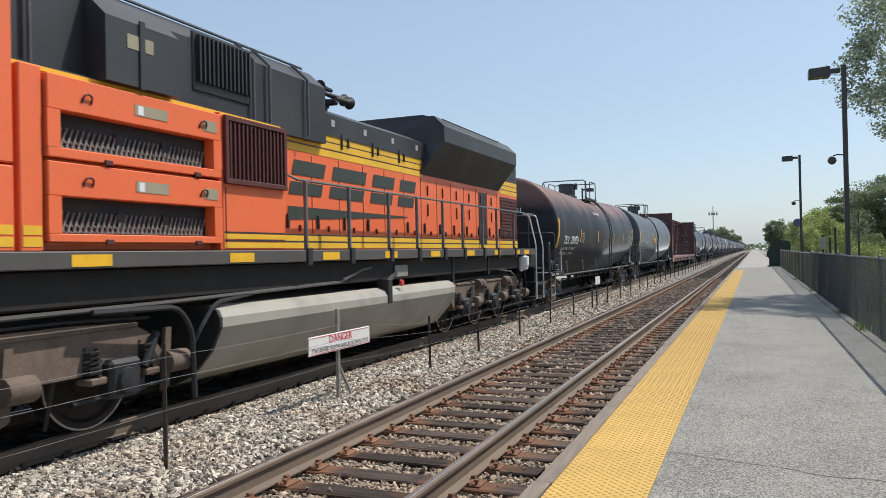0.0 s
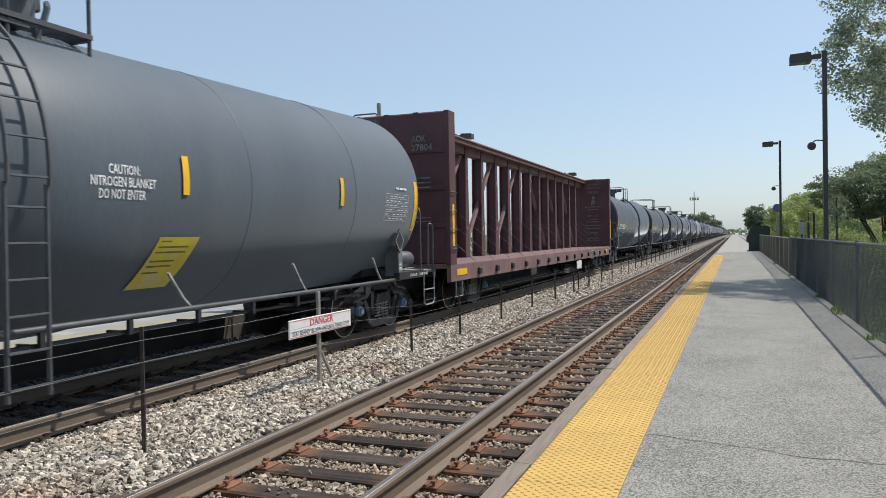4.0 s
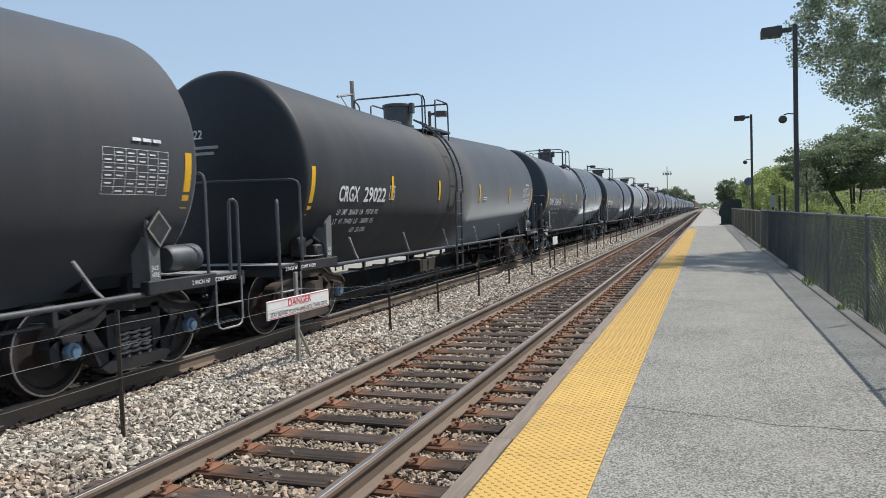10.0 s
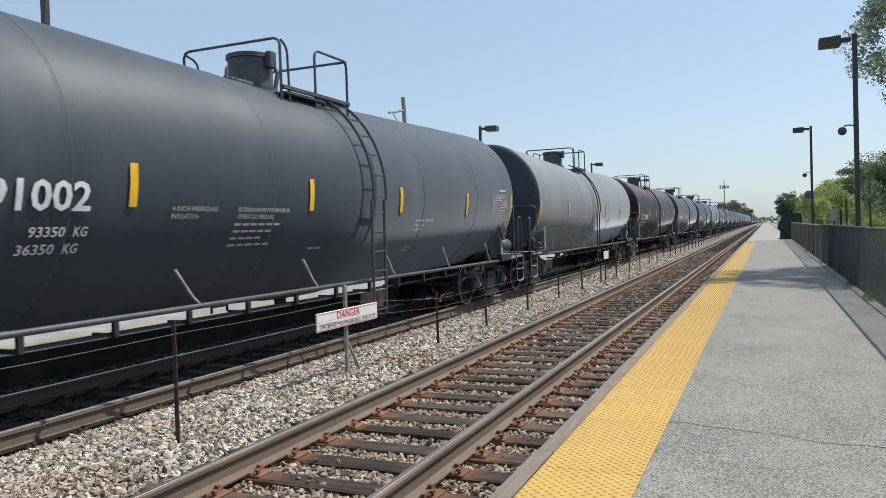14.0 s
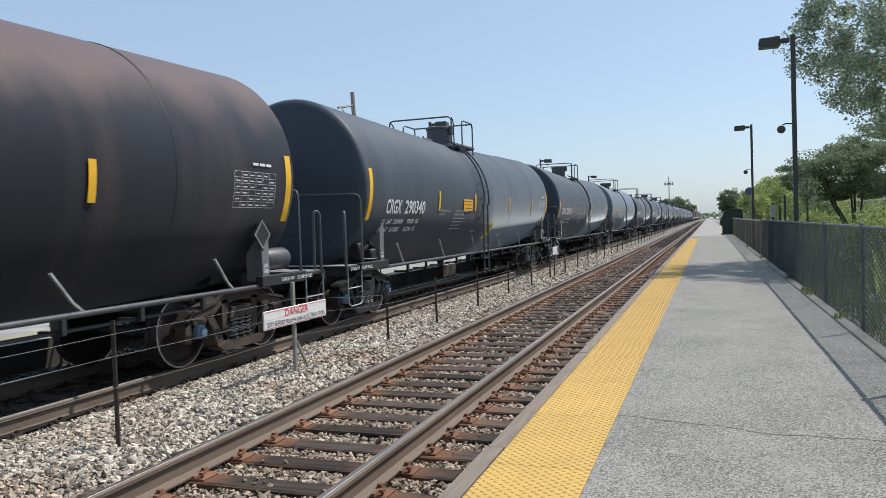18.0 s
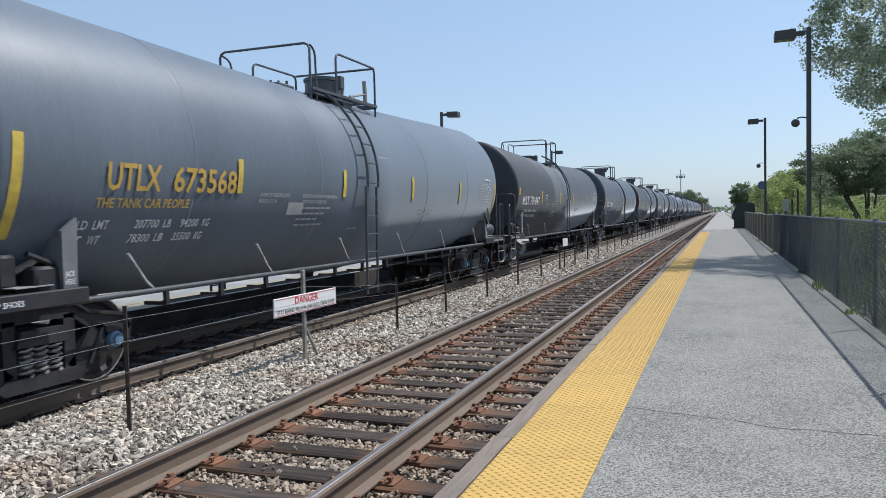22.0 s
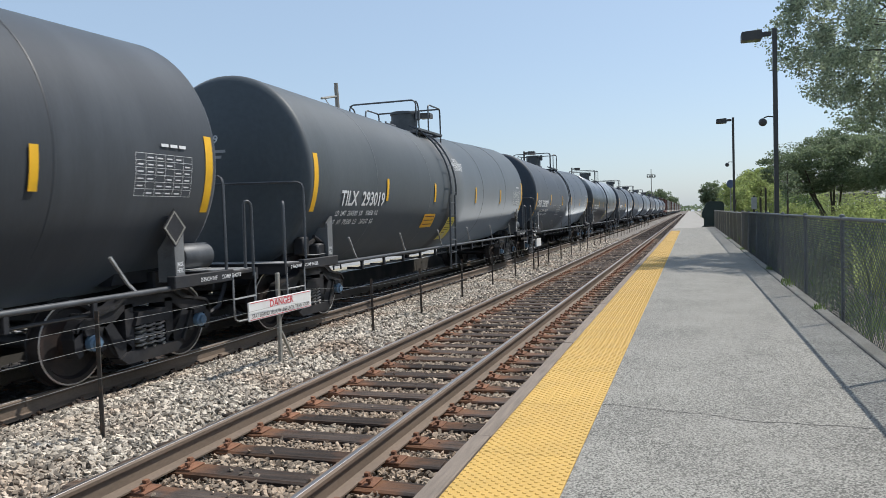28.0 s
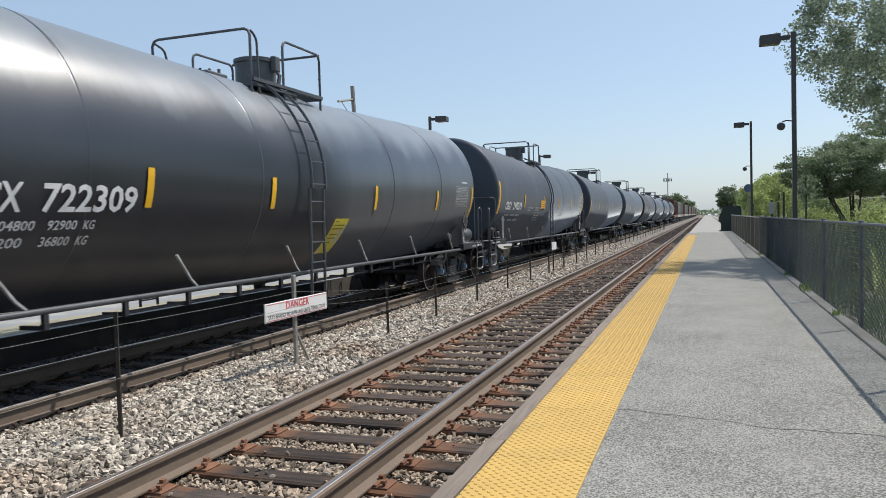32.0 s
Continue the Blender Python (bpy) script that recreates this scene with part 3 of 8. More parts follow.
def off_tie(x, y):
    return abs((y - 0.12) / TIE_STEP - round((y - 0.12) / TIE_STEP)) * TIE_STEP > 0.088


def heap(x, y):
    return not (-4.28 < x < -1.68) or off_tie(x, y)


spots = strew(-6.1, -4.20, 2.0, 9.0, 1350, 0.012, 0.034, 0.012) + strew(-6.1, -4.20, 9.0, 20, 700, 0.016, 0.038, 0.012) + strew(-6.1, -4.20, 20, 50, 140, 0.03, 0.06)
crib = strew(-4.20, -1.36, 2.0, 9.0, 1150, 0.011, 0.029, 0.02, heap) + strew(-4.20, -1.36, 9.0, 20, 430, 0.018, 0.04, 0.02, heap) + strew(-4.20, -1.36, 20, 50, 120, 0.03, 0.05, 0.02, heap)
crib += [(x, y, -0.185, q) for x, y, _, q in strew(-4.25, -1.7, 2.0, 20, 16, 0.008, 0.02) if not off_tie(x, y)]
rocks("ballast_stones", M["crib_stone"], "rust-stained crushed stone between the near track's ties", crib)
rocks("ballast_stones", M["stone"], "loose pale grey crushed stone between and beside the tracks", spots)
rocks("ballast_stones", M["ballast_far"], "stone between the far track's ties, coloured dark for the train's shade",
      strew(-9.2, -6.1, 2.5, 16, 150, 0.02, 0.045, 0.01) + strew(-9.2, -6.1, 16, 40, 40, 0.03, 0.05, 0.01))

# ---- tracks ----
RAIL = [(-0.075, -0.185), (0.075, -0.185), (0.075, -0.172), (0.012, -0.150), (0.009, -0.050), (0.036, -0.038), (0.037, -0.012), (0.028, -0.002),
        (-0.028, -0.002), (-0.037, -0.012), (-0.036, -0.038), (-0.009, -0.050), (-0.012, -0.150), (-0.075, -0.172)]


def spike(g, x, y, z):
    g.box(x - 0.009, x + 0.009, y - 0.009, y + 0.009, z, z + 0.03).box(x - 0.017, x + 0.017, y - 0.02, y + 0.02, z + 0.025, z + 0.045)


def tie_meshes():
    out = []
    for i in range(4):
        r = random.Random(40 + i)
        g = Geo().box(-1.295, 1.295, -0.112, 0.112, -0.35, -0.197, 0.012)
        g.v = [(x + (r.uniform(-0.03, 0.03) if abs(x) > 1.2 else 0), y + r.uniform(-0.008, 0.008), z + r.uniform(-0.006, 0.004)) for x, y, z in g.v]
        out.append(g.mesh("tie", M["tie"]))
    return out


g = Geo().box(-0.19, 0.19, -0.095, 0.095, -0.197, -0.183, 0.004)
g.box(-0.105, -0.078, -0.09, 0.09, -0.184, -0.166, 0.004).box(0.078, 0.105, -0.09, 0.09, -0.184, -0.166, 0.004)
for sx, sy in ((-0.088, -0.05), (0.088, 0.05), (-0.15, 0.055), (0.15, -0.055)):
    spike(g, sx, sy, -0.186)
PLATE = g.mesh("tie_plate", M["rust"])
DULL_PLATE = g.mesh("tie_plate", M["tie"])
g = Geo().box(-0.045, 0.045, -0.1, -0.075, -0.2, -0.158, 0.004)
ANCHOR = g.mesh("rail_anchor", M["rust"])
TIES = tie_meshes()


def railway(name, label, cx, first, count, rest):
    tr = thing(name, label, "railway track", kind="structure")
    for s in (-0.7525, 0.7525):
        g = Geo().prism([(cx + s + x, z) for x, z in RAIL], -40, 1500)
        rail = obj("rail", g, M["railweb"], tr, "brown rusted rail with a worn bright head", smooth=30)
        g = Geo().prism([(cx + s - 0.020, -0.0045), (cx + s + 0.020, -0.0045), (cx + s + 0.014, 0.0), (cx + s - 0.014, 0.0)], -40, 1500)
        obj("rail_head", g, M["railhead"], rail, "bright polished running surface")
    r = random.Random(len(name))
    for i in range(first, first + count):
        y = 0.12 + i * TIE_STEP
        t = obj("tie", TIES[r.randrange(4)], None, tr)
        m = pose(cx + r.uniform(-0.03, 0.03), y + r.uniform(-0.015, 0.015), 0, 0, 0, r.uniform(-0.7, 0.7) + (180 if r.random() < 0.5 else 0))
        t.matrix_local = m
        inv = m.inverted()
        for s in (-0.7525, 0.7525):
            p = obj("tie_plate", PLATE if cx == NEAR_X else DULL_PLATE, None, t)
            p.matrix_local = inv @ pose(cx + s, y, 0, 0, 0, r.choice((0, 180)))
    g = Geo()
    for i in list(range(first - 60, first)) + list(range(first + count, first + count + rest)):
        y = 0.12 + i * TIE_STEP
        g.box(cx - 1.29, cx + 1.29, y - 0.11, y + 0.11, -0.34, -0.2)
    far = obj("far_ties", g, M["tie"], tr)
    far["kind"] = "stuff"
    return tr


railway("track_near", "empty near track with brown rails on dark ties", NEAR_X, 3, 95, 500)
railway("track_far", "far track carrying the freight train", TRAIN_X, 4, 40, 300)

# ---- platform ----
EDGE_X, YEL0, YEL1, KERB_X = -1.32, -1.19, -0.58, 1.69
END_Y = 60.0
g = Geo().box(YEL1, KERB_X, -30, END_Y, -0.6, DECK).box(EDGE_X + 0.13, YEL1, -30, END_Y, -0.6, DECK - 0.02)
plat = tagged(obj("platform", g, M["asphalt"]), "worn grey asphalt station platform with a crack across it", "platform", kind="structure")
g = Geo()
pts = [(YEL1 + 0.01, 5.55)]
while pts[-1][0] < 1.55:
    x, y = pts[-1]
    pts.append((x + 0.05, 5.55 - 0.28 * min(1, max(0, (x + 0.5) / 1.0)) + 0.05 * noise.noise((x * 4, 1, 0)) + 0.018 * noise.noise((x * 19, 2, 0))))
for (x0, y0), (x1, y1) in zip(pts, pts[1:]):
    w0, w1 = 0.004 + 0.003 * noise.noise((x0 * 15, 0, 0)), 0.004 + 0.003 * noise.noise((x1 * 15, 0, 0))
    g.add([(x0, y0 - w0, DECK + 0.003), (x1, y1 - w1, DECK + 0.003), (x1, y1 + w1, DECK + 0.003), (x0, y0 + w0, DECK + 0.003)], [(0, 1, 2, 3)])
obj("crack", g, M["crack"], plat, "thin dark crack in the asphalt")

PANEL = 1.215
rows, cols = 36, 9
g = Geo().box(YEL0 + 0.003, YEL1 - 0.003, 0.003, PANEL - 0.003, DECK - 0.02, DECK + 0.004, 0.002)
for i in range(rows):
    for j in range(cols):
        cx, cy = YEL0 + (j + (0.28 if i % 2 else 0.72)) * (YEL1 - YEL0) / cols, (i + 0.5) * PANEL / rows
        a, b = 0.017, 0.012
        ring = [(math.cos(q * math.pi / 3), math.sin(q * math.pi / 3)) for q in range(6)]
        g.add([(cx + a * c, cy + a * s, DECK + 0.004) for c, s in ring] + [(cx + b * c, cy + b * s, DECK + 0.0088) for c, s in ring],
              [(q, (q + 1) % 6, 6 + (q + 1) % 6, 6 + q) for q in range(6)] + [tuple(range(6, 12))])
PMESH = g.mesh("tactile_panel", M["yellow"])
strip = thing("tactile_strip", "yellow tactile warning strip of domed panels along the platform edge", "warning strip", kind="structure")
y0 = 4.255 - 4 * PANEL
for i in range(45):
    p = obj("tactile_panel", PMESH, None, strip)
    p.location = (0, y0 + (i - 1) * PANEL, 0)
board = thing("platform_edge", "weathered grey timber boards edging the platform", "edge board", kind="structure")
r = random.Random(3)
g = Geo().box(EDGE_X, YEL0 - 0.012, 0.004, 3.64, -0.25, DECK + 0.0, 0.008)
BOARD = g.mesh("edge_board", M["board"])
for i in range(19):
    b = obj("edge_board", BOARD, None, board)
    b.location = (r.uniform(-0.006, 0.006), -10 + i * 3.65, r.uniform(-0.008, 0.004))
g = Geo().box(KERB_X, KERB_X + 0.15, -30, END_Y, -0.6, DECK + 0.025, 0.012)
tagged(obj("kerb", g, M["kerb"]), "stained concrete kerb along the back of the platform", "kerb", kind="structure")
g = Geo().box(-1.2, 3.2, END_Y, 600, -0.6, DECK - 0.05)
tagged(obj("path", g, M["road"]), "pale gravel path carrying on past the platform", "path", kind="structure")
# verge behind the fence
g = Geo().add([(KERB_X + 0.15, -30, 0.16), (6, -30, 0.05), (30, -30, -0.3), (30, 400, -0.3), (6, 400, 0.05), (KERB_X + 0.15, 400, 0.16)], [(0, 1, 4, 5), (1, 2, 3, 4)])
tagged(obj("verge", g, M["soil"]), "weedy strip of earth behind the fence", "verge", kind="structure")

g = Geo().box(KERB_X + 0.15, 2.2, -30, 60, 0.0, 0.172)
tagged(obj("gravel_strip", g, M["verge_stone"]), "pale gravel strip under the fence", "gravel", kind="structure")

# ---- chain link fence ----
FX = 1.86
FENCE_Y = 28.8        # where the black fence ends


def chain_fence(name, label, y0, y1, top, base, meshmat, postmat, step, wire):
    f = thing(name, label, "fence")
    n = round((y1 - y0) / step)
    for i in range(n + 1):
        y = y0 + i * (y1 - y0) / n
        g = Geo().tube([(FX, y, base - 0.3), (FX, y, top + 0.02)], 0.024 if i % 4 else 0.03, 10)
        g.lathe([(top + 0.02, 0.036), (top + 0.045, 0.03), (top + 0.055, 0.008)], 10, "z", (FX, y, 0))
        obj("post", g, postmat, f, smooth=40)
    obj("top_rail", Geo().tube([(FX, y0, top), (FX, y1, top)], 0.021, 8), postmat, f, smooth=40)
    for i in range(n):
        a, b = y0 + i * (y1 - y0) / n, y0 + (i + 1) * (y1 - y0) / n
        g = Geo()
        h = top - base
        pitch = 0.068
        q = a - h
        while q < b:
            for sgn in (1, -1):
                lo, hi = max(a, q), min(b, q + h)
                if hi - lo > 0.01:
                    z_lo, z_hi = base + (lo - q), base + (hi - q)
                    if sgn < 0:
                        lo, hi = a + b - lo, a + b - hi
                    g.tube([(FX + sgn * 0.003, lo, z_lo), (FX + sgn * 0.003, hi, z_hi)], wire, 3, cap=False)
            q += pitch
        obj("chain_link", g, meshmat, f)
    return f


chain_fence("chain_link_fence", "black chain-link fence behind the platform, weeds at its foot", 0.81, FENCE_Y, 1.48, 0.13, M["vinyl"], M["vinyl"], 3.11, 0.0032)
chain_fence("chain_link_fence", "grey chain-link fence running on beyond the black one", FENCE_Y + 0.15, 61.5, 1.45, 0.16, M["galvmesh"], M["galv"], 3.0, 0.004)


# ---- lamps ----
def lamp_post(x, y, top, side, ball, group):
    t = thing("lamp_post", "tall dark square lamp post with flat lantern" + (" and round loudspeaker" if ball else ""), "street lamp", pose(x, y, 0), group)
    g = Geo().box(-0.06, 0.06, -0.06, 0.06, -0.1, top, 0.01)
    obj("pole", g, M["pole"], t)
    obj("base_plate", Geo().box(-0.2, 0.2, -0.2, 0.2, 0.05, 0.2, 0.02), M["kerb"], t, "concrete footing")
    s = side
    g = Geo().box(min(s * 0.08, s * 0.36), max(s * 0.08, s * 0.36), -0.05, 0.05, top - 0.2, top - 0.08, 0.01)
    obj("arm", g, M["pole"], t)
    prof = [(s * 0.34, top - 0.03), (s * 0.86, top - 0.05), (s * 0.88, top - 0.09), (s * 0.88, top - 0.28), (s * 0.85, top - 0.295), (s * 0.36, top - 0.295), (s * 0.33, top - 0.26)]
    lan = obj("lantern", Geo().prism(prof, -0.2, 0.2), M["pole"], t)
    obj("lens", Geo().box(min(s * 0.42, s * 0.80), max(s * 0.42, s * 0.80), -0.16, 0.16, top - 0.303, top - 0.297), M["lens"], lan)
    if ball:
        z = ball
        g = Geo().tube([(s * 0.06, 0, z + 0.14), (s * 0.2, 0, z + 0.16), (s * 0.3, 0, z + 0.13)], 0.018, 6)
        obj("bracket", g, M["pole"], t)
        g = Geo().lathe([(-0.11, 0.04), (-0.10, 0.09), (-0.04, 0.115), (0.03, 0.105), (0.08, 0.06), (0.09, 0.02)], 14, "y", (s * 0.34, 0, z))
        obj("loudspeaker", g, M["pole"], t, "round dark loudspeaker", smooth=40)
    return t


lamp_post(2.42, 23.0, 6.66, -1, 4.05, "platform lamps")
lamp_post(2.42, 44.6, 6.66, -1, 4.05, "platform lamps")
for y in (9.9, 33.3, 58.0, 83.0):
    lamp_post(-12.3, y, 6.62, 1, 0, "lamps of the far platform")

# ---- wire fence between the tracks ----
PX = -4.72
posts = [2.15, 4.90, 7.80, 10.65, 12.90, 15.5] + [15.5 + 2.65 * i for i in range(1, 30)]
for i, y in enumerate(posts):
    if abs(y - 7.80) < 0.01:
        continue
    top = 0.96 if i < 3 else 0.72
    r = random.Random(i)
    lean = (r.uniform(-0.02, 0.02), r.uniform(-0.025, 0.025))
    g = Geo().add([], [])
    a = [(-0.02, -0.004), (0.02, -0.004), (0.02, 0.004), (0.004, 0.004), (0.004, 0.026), (-0.004, 0.026), (-0.004, 0.004), (-0.02, 0.004)]
    n = len(a)
    g.add([(u, v, -0.55) for u, v in a] + [(u + lean[0], v + lean[1], top) for u, v in a],
          [(k2, (k2 + 1) % n, n + (k2 + 1) % n, n + k2) for k2 in range(n)] + [tuple(range(n, 2 * n))])
    p = tagged(obj("fence_post", g, M["steel_post"]), "slim dark steel T-post set in ballast", "fence post", "posts of the wire fence")
    p.location = (PX, y, 0)
for zs, lab in ((0.85, "top"), (0.66, "middle"), (0.39, "low")):
    g = Geo()
    path = []
    for a, b in zip(posts, posts[1:]):
        za = zs if a < 9 else zs * 0.72
        zb = zs if b < 9 else zs * 0.72
        path += [(PX + 0.024, a + (b - a) * u, za + (zb - za) * u - 0.012 * math.sin(math.pi * u)) for u in (0, 0.25, 0.5, 0.75)]
    g.tube(path, 0.0024, 4)
    tagged(obj("fence_wire", g, M["wire"]), "thin taut steel wire strung between the posts", "wire", "wires of the fence")


def danger_sign(x, y, size, words):
    t = thing("danger_sign", "white metal warning sign with red capitals on a steel post" if words else "small white blank-looking sign on the wire fence", "sign", pose(x, y, 0))
    w, h, z = size
    if words:
        obj("post", Geo().box(-0.075, -0.035, -0.03, 0.03, -0.5, 1.03, 0.006), M["galv"], t)
        obj("brace", Geo().tube([(-0.05, 0.03, 0.28), (-0.05, 0.36, -0.18)], 0.022, 4), M["galv"], t, "angled steel brace")
    else:
        obj("post", Geo().box(-0.06, -0.02, -0.02, 0.02, -0.5, z + 0.2, 0.004), M["steel_post"], t)
    a, b = -w * 0.50, w * 0.50
    face = obj("panel", Geo().box(-0.02, 0.0, a, b, z - h / 2, z + h / 2, 0.004), M["signwhite"], t)
    if words:
        g = Geo()
        for r0, r1, z0, z1 in ((a + 0.02, b - 0.02, z - h / 2 + 0.012, z - h / 2 + 0.018), (a + 0.02, b - 0.02, z + h / 2 - 0.018, z + h / 2 - 0.012)):
            g.add([(0.003, r0, z0), (0.003, r1, z0), (0.003, r1, z1), (0.003, r0, z1)], [(0, 1, 2, 3)])
        obj("border", g, M["signred"], face)
        g = Geo()
        lettering(g, "DANGER", 0.086, lambda u, v: (0.004, -0.29 + u, z + 0.008 + v), 0.56, 0.0005)
        obj("lettering", g, M["signred"], face, "red capitals")
        g = Geo()
        lettering(g, "STAY BEHIND YELLOW LINE UNTIL TRAIN STOPS", 0.05, lambda u, v: (0.004, -0.69 + u, z - 0.082 + v), 1.38, 0.0)
        obj("lettering", g, M["signblack"], face, "small black capitals")
    return t


danger_sign(-4.82, 8.09, (1.5, 0.225, 0.625), True)
danger_sign(-4.70, 24.3, (0.75, 0.26, 0.72), False)

# ---- platform furniture ----
t = thing("storage_bin", "tall dark green plastic cabinet with a domed lid", "bin", pose(1.74, 62.3, DECK))
prof = [(-0.66, 0.08), (0.70, 0.08), (0.70, 1.05), (0.84, 1.28), (0.84, 1.75), (0.76, 1.93), (0.38, 1.98), (0.33, 1.86), (0.28, 1.98), (-0.33, 1.98), (-0.48, 1.84), (-0.82, 1.08), (-0.82, 0.76), (-0.66, 0.66)]
obj("body", Geo().prism(prof, -0.5, 0.5), M["bin"], t)
obj("base", Geo().box(-0.78, 0.72, -0.6, 0.6, 0, 0.09, 0.02), M["bin"], t)

# ---- the train ----
R, ZC, DIP, OVAL = 1.59, 2.47, 0.17, 0.945      # tank radius, height of its axis at the ends, and how far it slopes down to the middle
SIDE = 1.36            # the running rail's distance from the centre line


HALF = 7.42            # half the shell's length


def axis(y):
    """Height of the tank's axis: both halves slope down to the middle, for draining."""
    return ZC - DIP * max(0.0, 1 - abs(y - HALF) / HALF)


def on_shell(y, z, lift=0.006, r=R):
    """The point of the shell's near side at height z."""
    c = axis(y)
    a = math.asin(max(-1, min(1, (z - c) / r)))
    return ((r * OVAL + lift) * math.cos(a), y, c + (r + lift) * math.sin(a))


def shell_patch(y0, y1, z0, z1, lift=0.006, n=6, skew=0.0):
    g = Geo()
    for i in range(n + 1):
        z = z0 + (z1 - z0) * i / n
        s = skew * i / n
        g.v += [on_shell(y0 + s, z, lift), on_shell(y1 + s, z, lift)]
    g.f = [(2 * i, 2 * i + 1, 2 * i + 3, 2 * i + 2) for i in range(n)]
    return g


MESH = {}


def shared(key, build):
    if key not in MESH:
        MESH[key] = build()
    return MESH[key]


def dished(y, d):
    """Profile of a tank head: flat dish with a tight knuckle; d is the way that it bulges."""
    out = [(y, R), (y + d * 0.03, R - 0.006), (y + d * 0.06, R - 0.024), (y + d * 0.088, R - 0.055), (y + d * 0.112, R - 0.10), (y + d * 0.135, R - 0.17), (y + d * 0.18, R - 0.40)]
    out += [(y + d * (0.18 + 0.18 * (1 - (1 - k / 5) ** 2)), (R - 0.40) * (1 - k / 5) + 0.02) for k in range(1, 6)]
    return out


def shell_mesh(L, material, slim=0.0):
    front = dished(-0.12, -1)[::-1]
    back = dished(L + 0.03, 1)
    mid = L / 2
    body = [(mid - 0.62, R), (mid - 0.58, R + 0.012), (mid, R + 0.012), (mid + 0.58, R + 0.012), (mid + 0.62, R)]
    g = Geo().lathe(front + body + back, 72, "y")
    k = 1 - slim / (2 * R)
    g.v = [(x * OVAL, y, z * k + axis(y) - slim / 2) for x, y, z in g.v]
    return g.mesh("tank", material, 40)


def wheel_parts():
    prof = [(-0.07, 0.10), (-0.07, 0.16), (-0.02, 0.17), (-0.02, 0.36), (-0.065, 0.39), (-0.065, 0.455), (0.055, 0.459), (0.055, 0.482), (0.085, 0.480), (0.085, 0.40), (0.02, 0.37), (0.015, 0.17), (0.07, 0.16), (0.07, 0.10)]
    return prof


def axle_mesh():
    return Geo().lathe([(-1.02, 0.07), (-0.75, 0.08), (0.75, 0.08), (1.02, 0.07)], 12, "x").mesh("axle", M["wheel"], 40)


def wheel_mesh(side):
    prof = [(-s * side + 0.755 * side, r) for s, r in wheel_parts()]
    g = Geo().lathe(prof, 36, "x")
    # balance marks and plate holes make the turning visible
    for k in range(3):
        a = 2 * math.pi * k / 3
        g.lathe([(side * 0.755 + side * 0.021, 0.02), (side * 0.755 + side * 0.03, 0.018)], 6, "x", (0, 0.27 * math.cos(a), 0.27 * math.sin(a)))
    return g.mesh("wheel", M["wheel"], 35)


def rim_mesh(side):
    x = side * 0.755 + side * 0.0655
    return Geo().lathe([(x, 0.437), (x + side * 0.002, 0.438), (x + side * 0.002, 0.453), (x, 0.455)], 48, "x", cap=False).mesh("rim", M["tread"], 35)


SPINNERS = []


def wheelset(car, y, r=0.457):
    k = r / 0.457
    w = obj("wheelset", shared("axle", axle_mesh), None, car)
    w.matrix_parent_inverse = pose(0, y, r)
    for s in (1, -1):
        wh = obj("wheel", shared(("wheel", s), lambda: wheel_mesh(s)), None, w)
        if s > 0:
            rm = shared(("rim", s), lambda: rim_mesh(s))
            rim = obj("rim", rm, None, w)
            rim.scale = (1, k, k)
        wh.scale = (1, k, k)
    SPINNERS.append((w, r))
    return w


def curve(points, y):
    """Height at y on a smooth line through (distance from the middle, height)."""
    y = abs(y)
    for (a, za), (b, zb) in zip(points, points[1:]):
        if a <= y <= b:
            u = (y - a) / (b - a)
            return za + (zb - za) * u * u * (3 - 2 * u)
    return points[-1][1]


def member(g, hi, lo, y0, y1, x0, x1, n=22):
    """A cast bar along y between two curved edges."""
    ys = [y0 + (y1 - y0) * i / n for i in range(n + 1)]
    return g.prism([(y, curve(hi, y)) for y in ys] + [(y, curve(lo, y)) for y in reversed(ys)], x0, x1, "x")


FRAME_TOP = [(0, 0.93), (0.34, 0.92), (0.62, 0.80), (0.82, 0.765), (1.02, 0.73), (1.10, 0.66), (1.15, 0.56)]
FRAME_LOW = [(0, 0.77), (0.34, 0.76), (0.60, 0.63), (0.74, 0.585), (1.04, 0.585), (1.15, 0.52)]


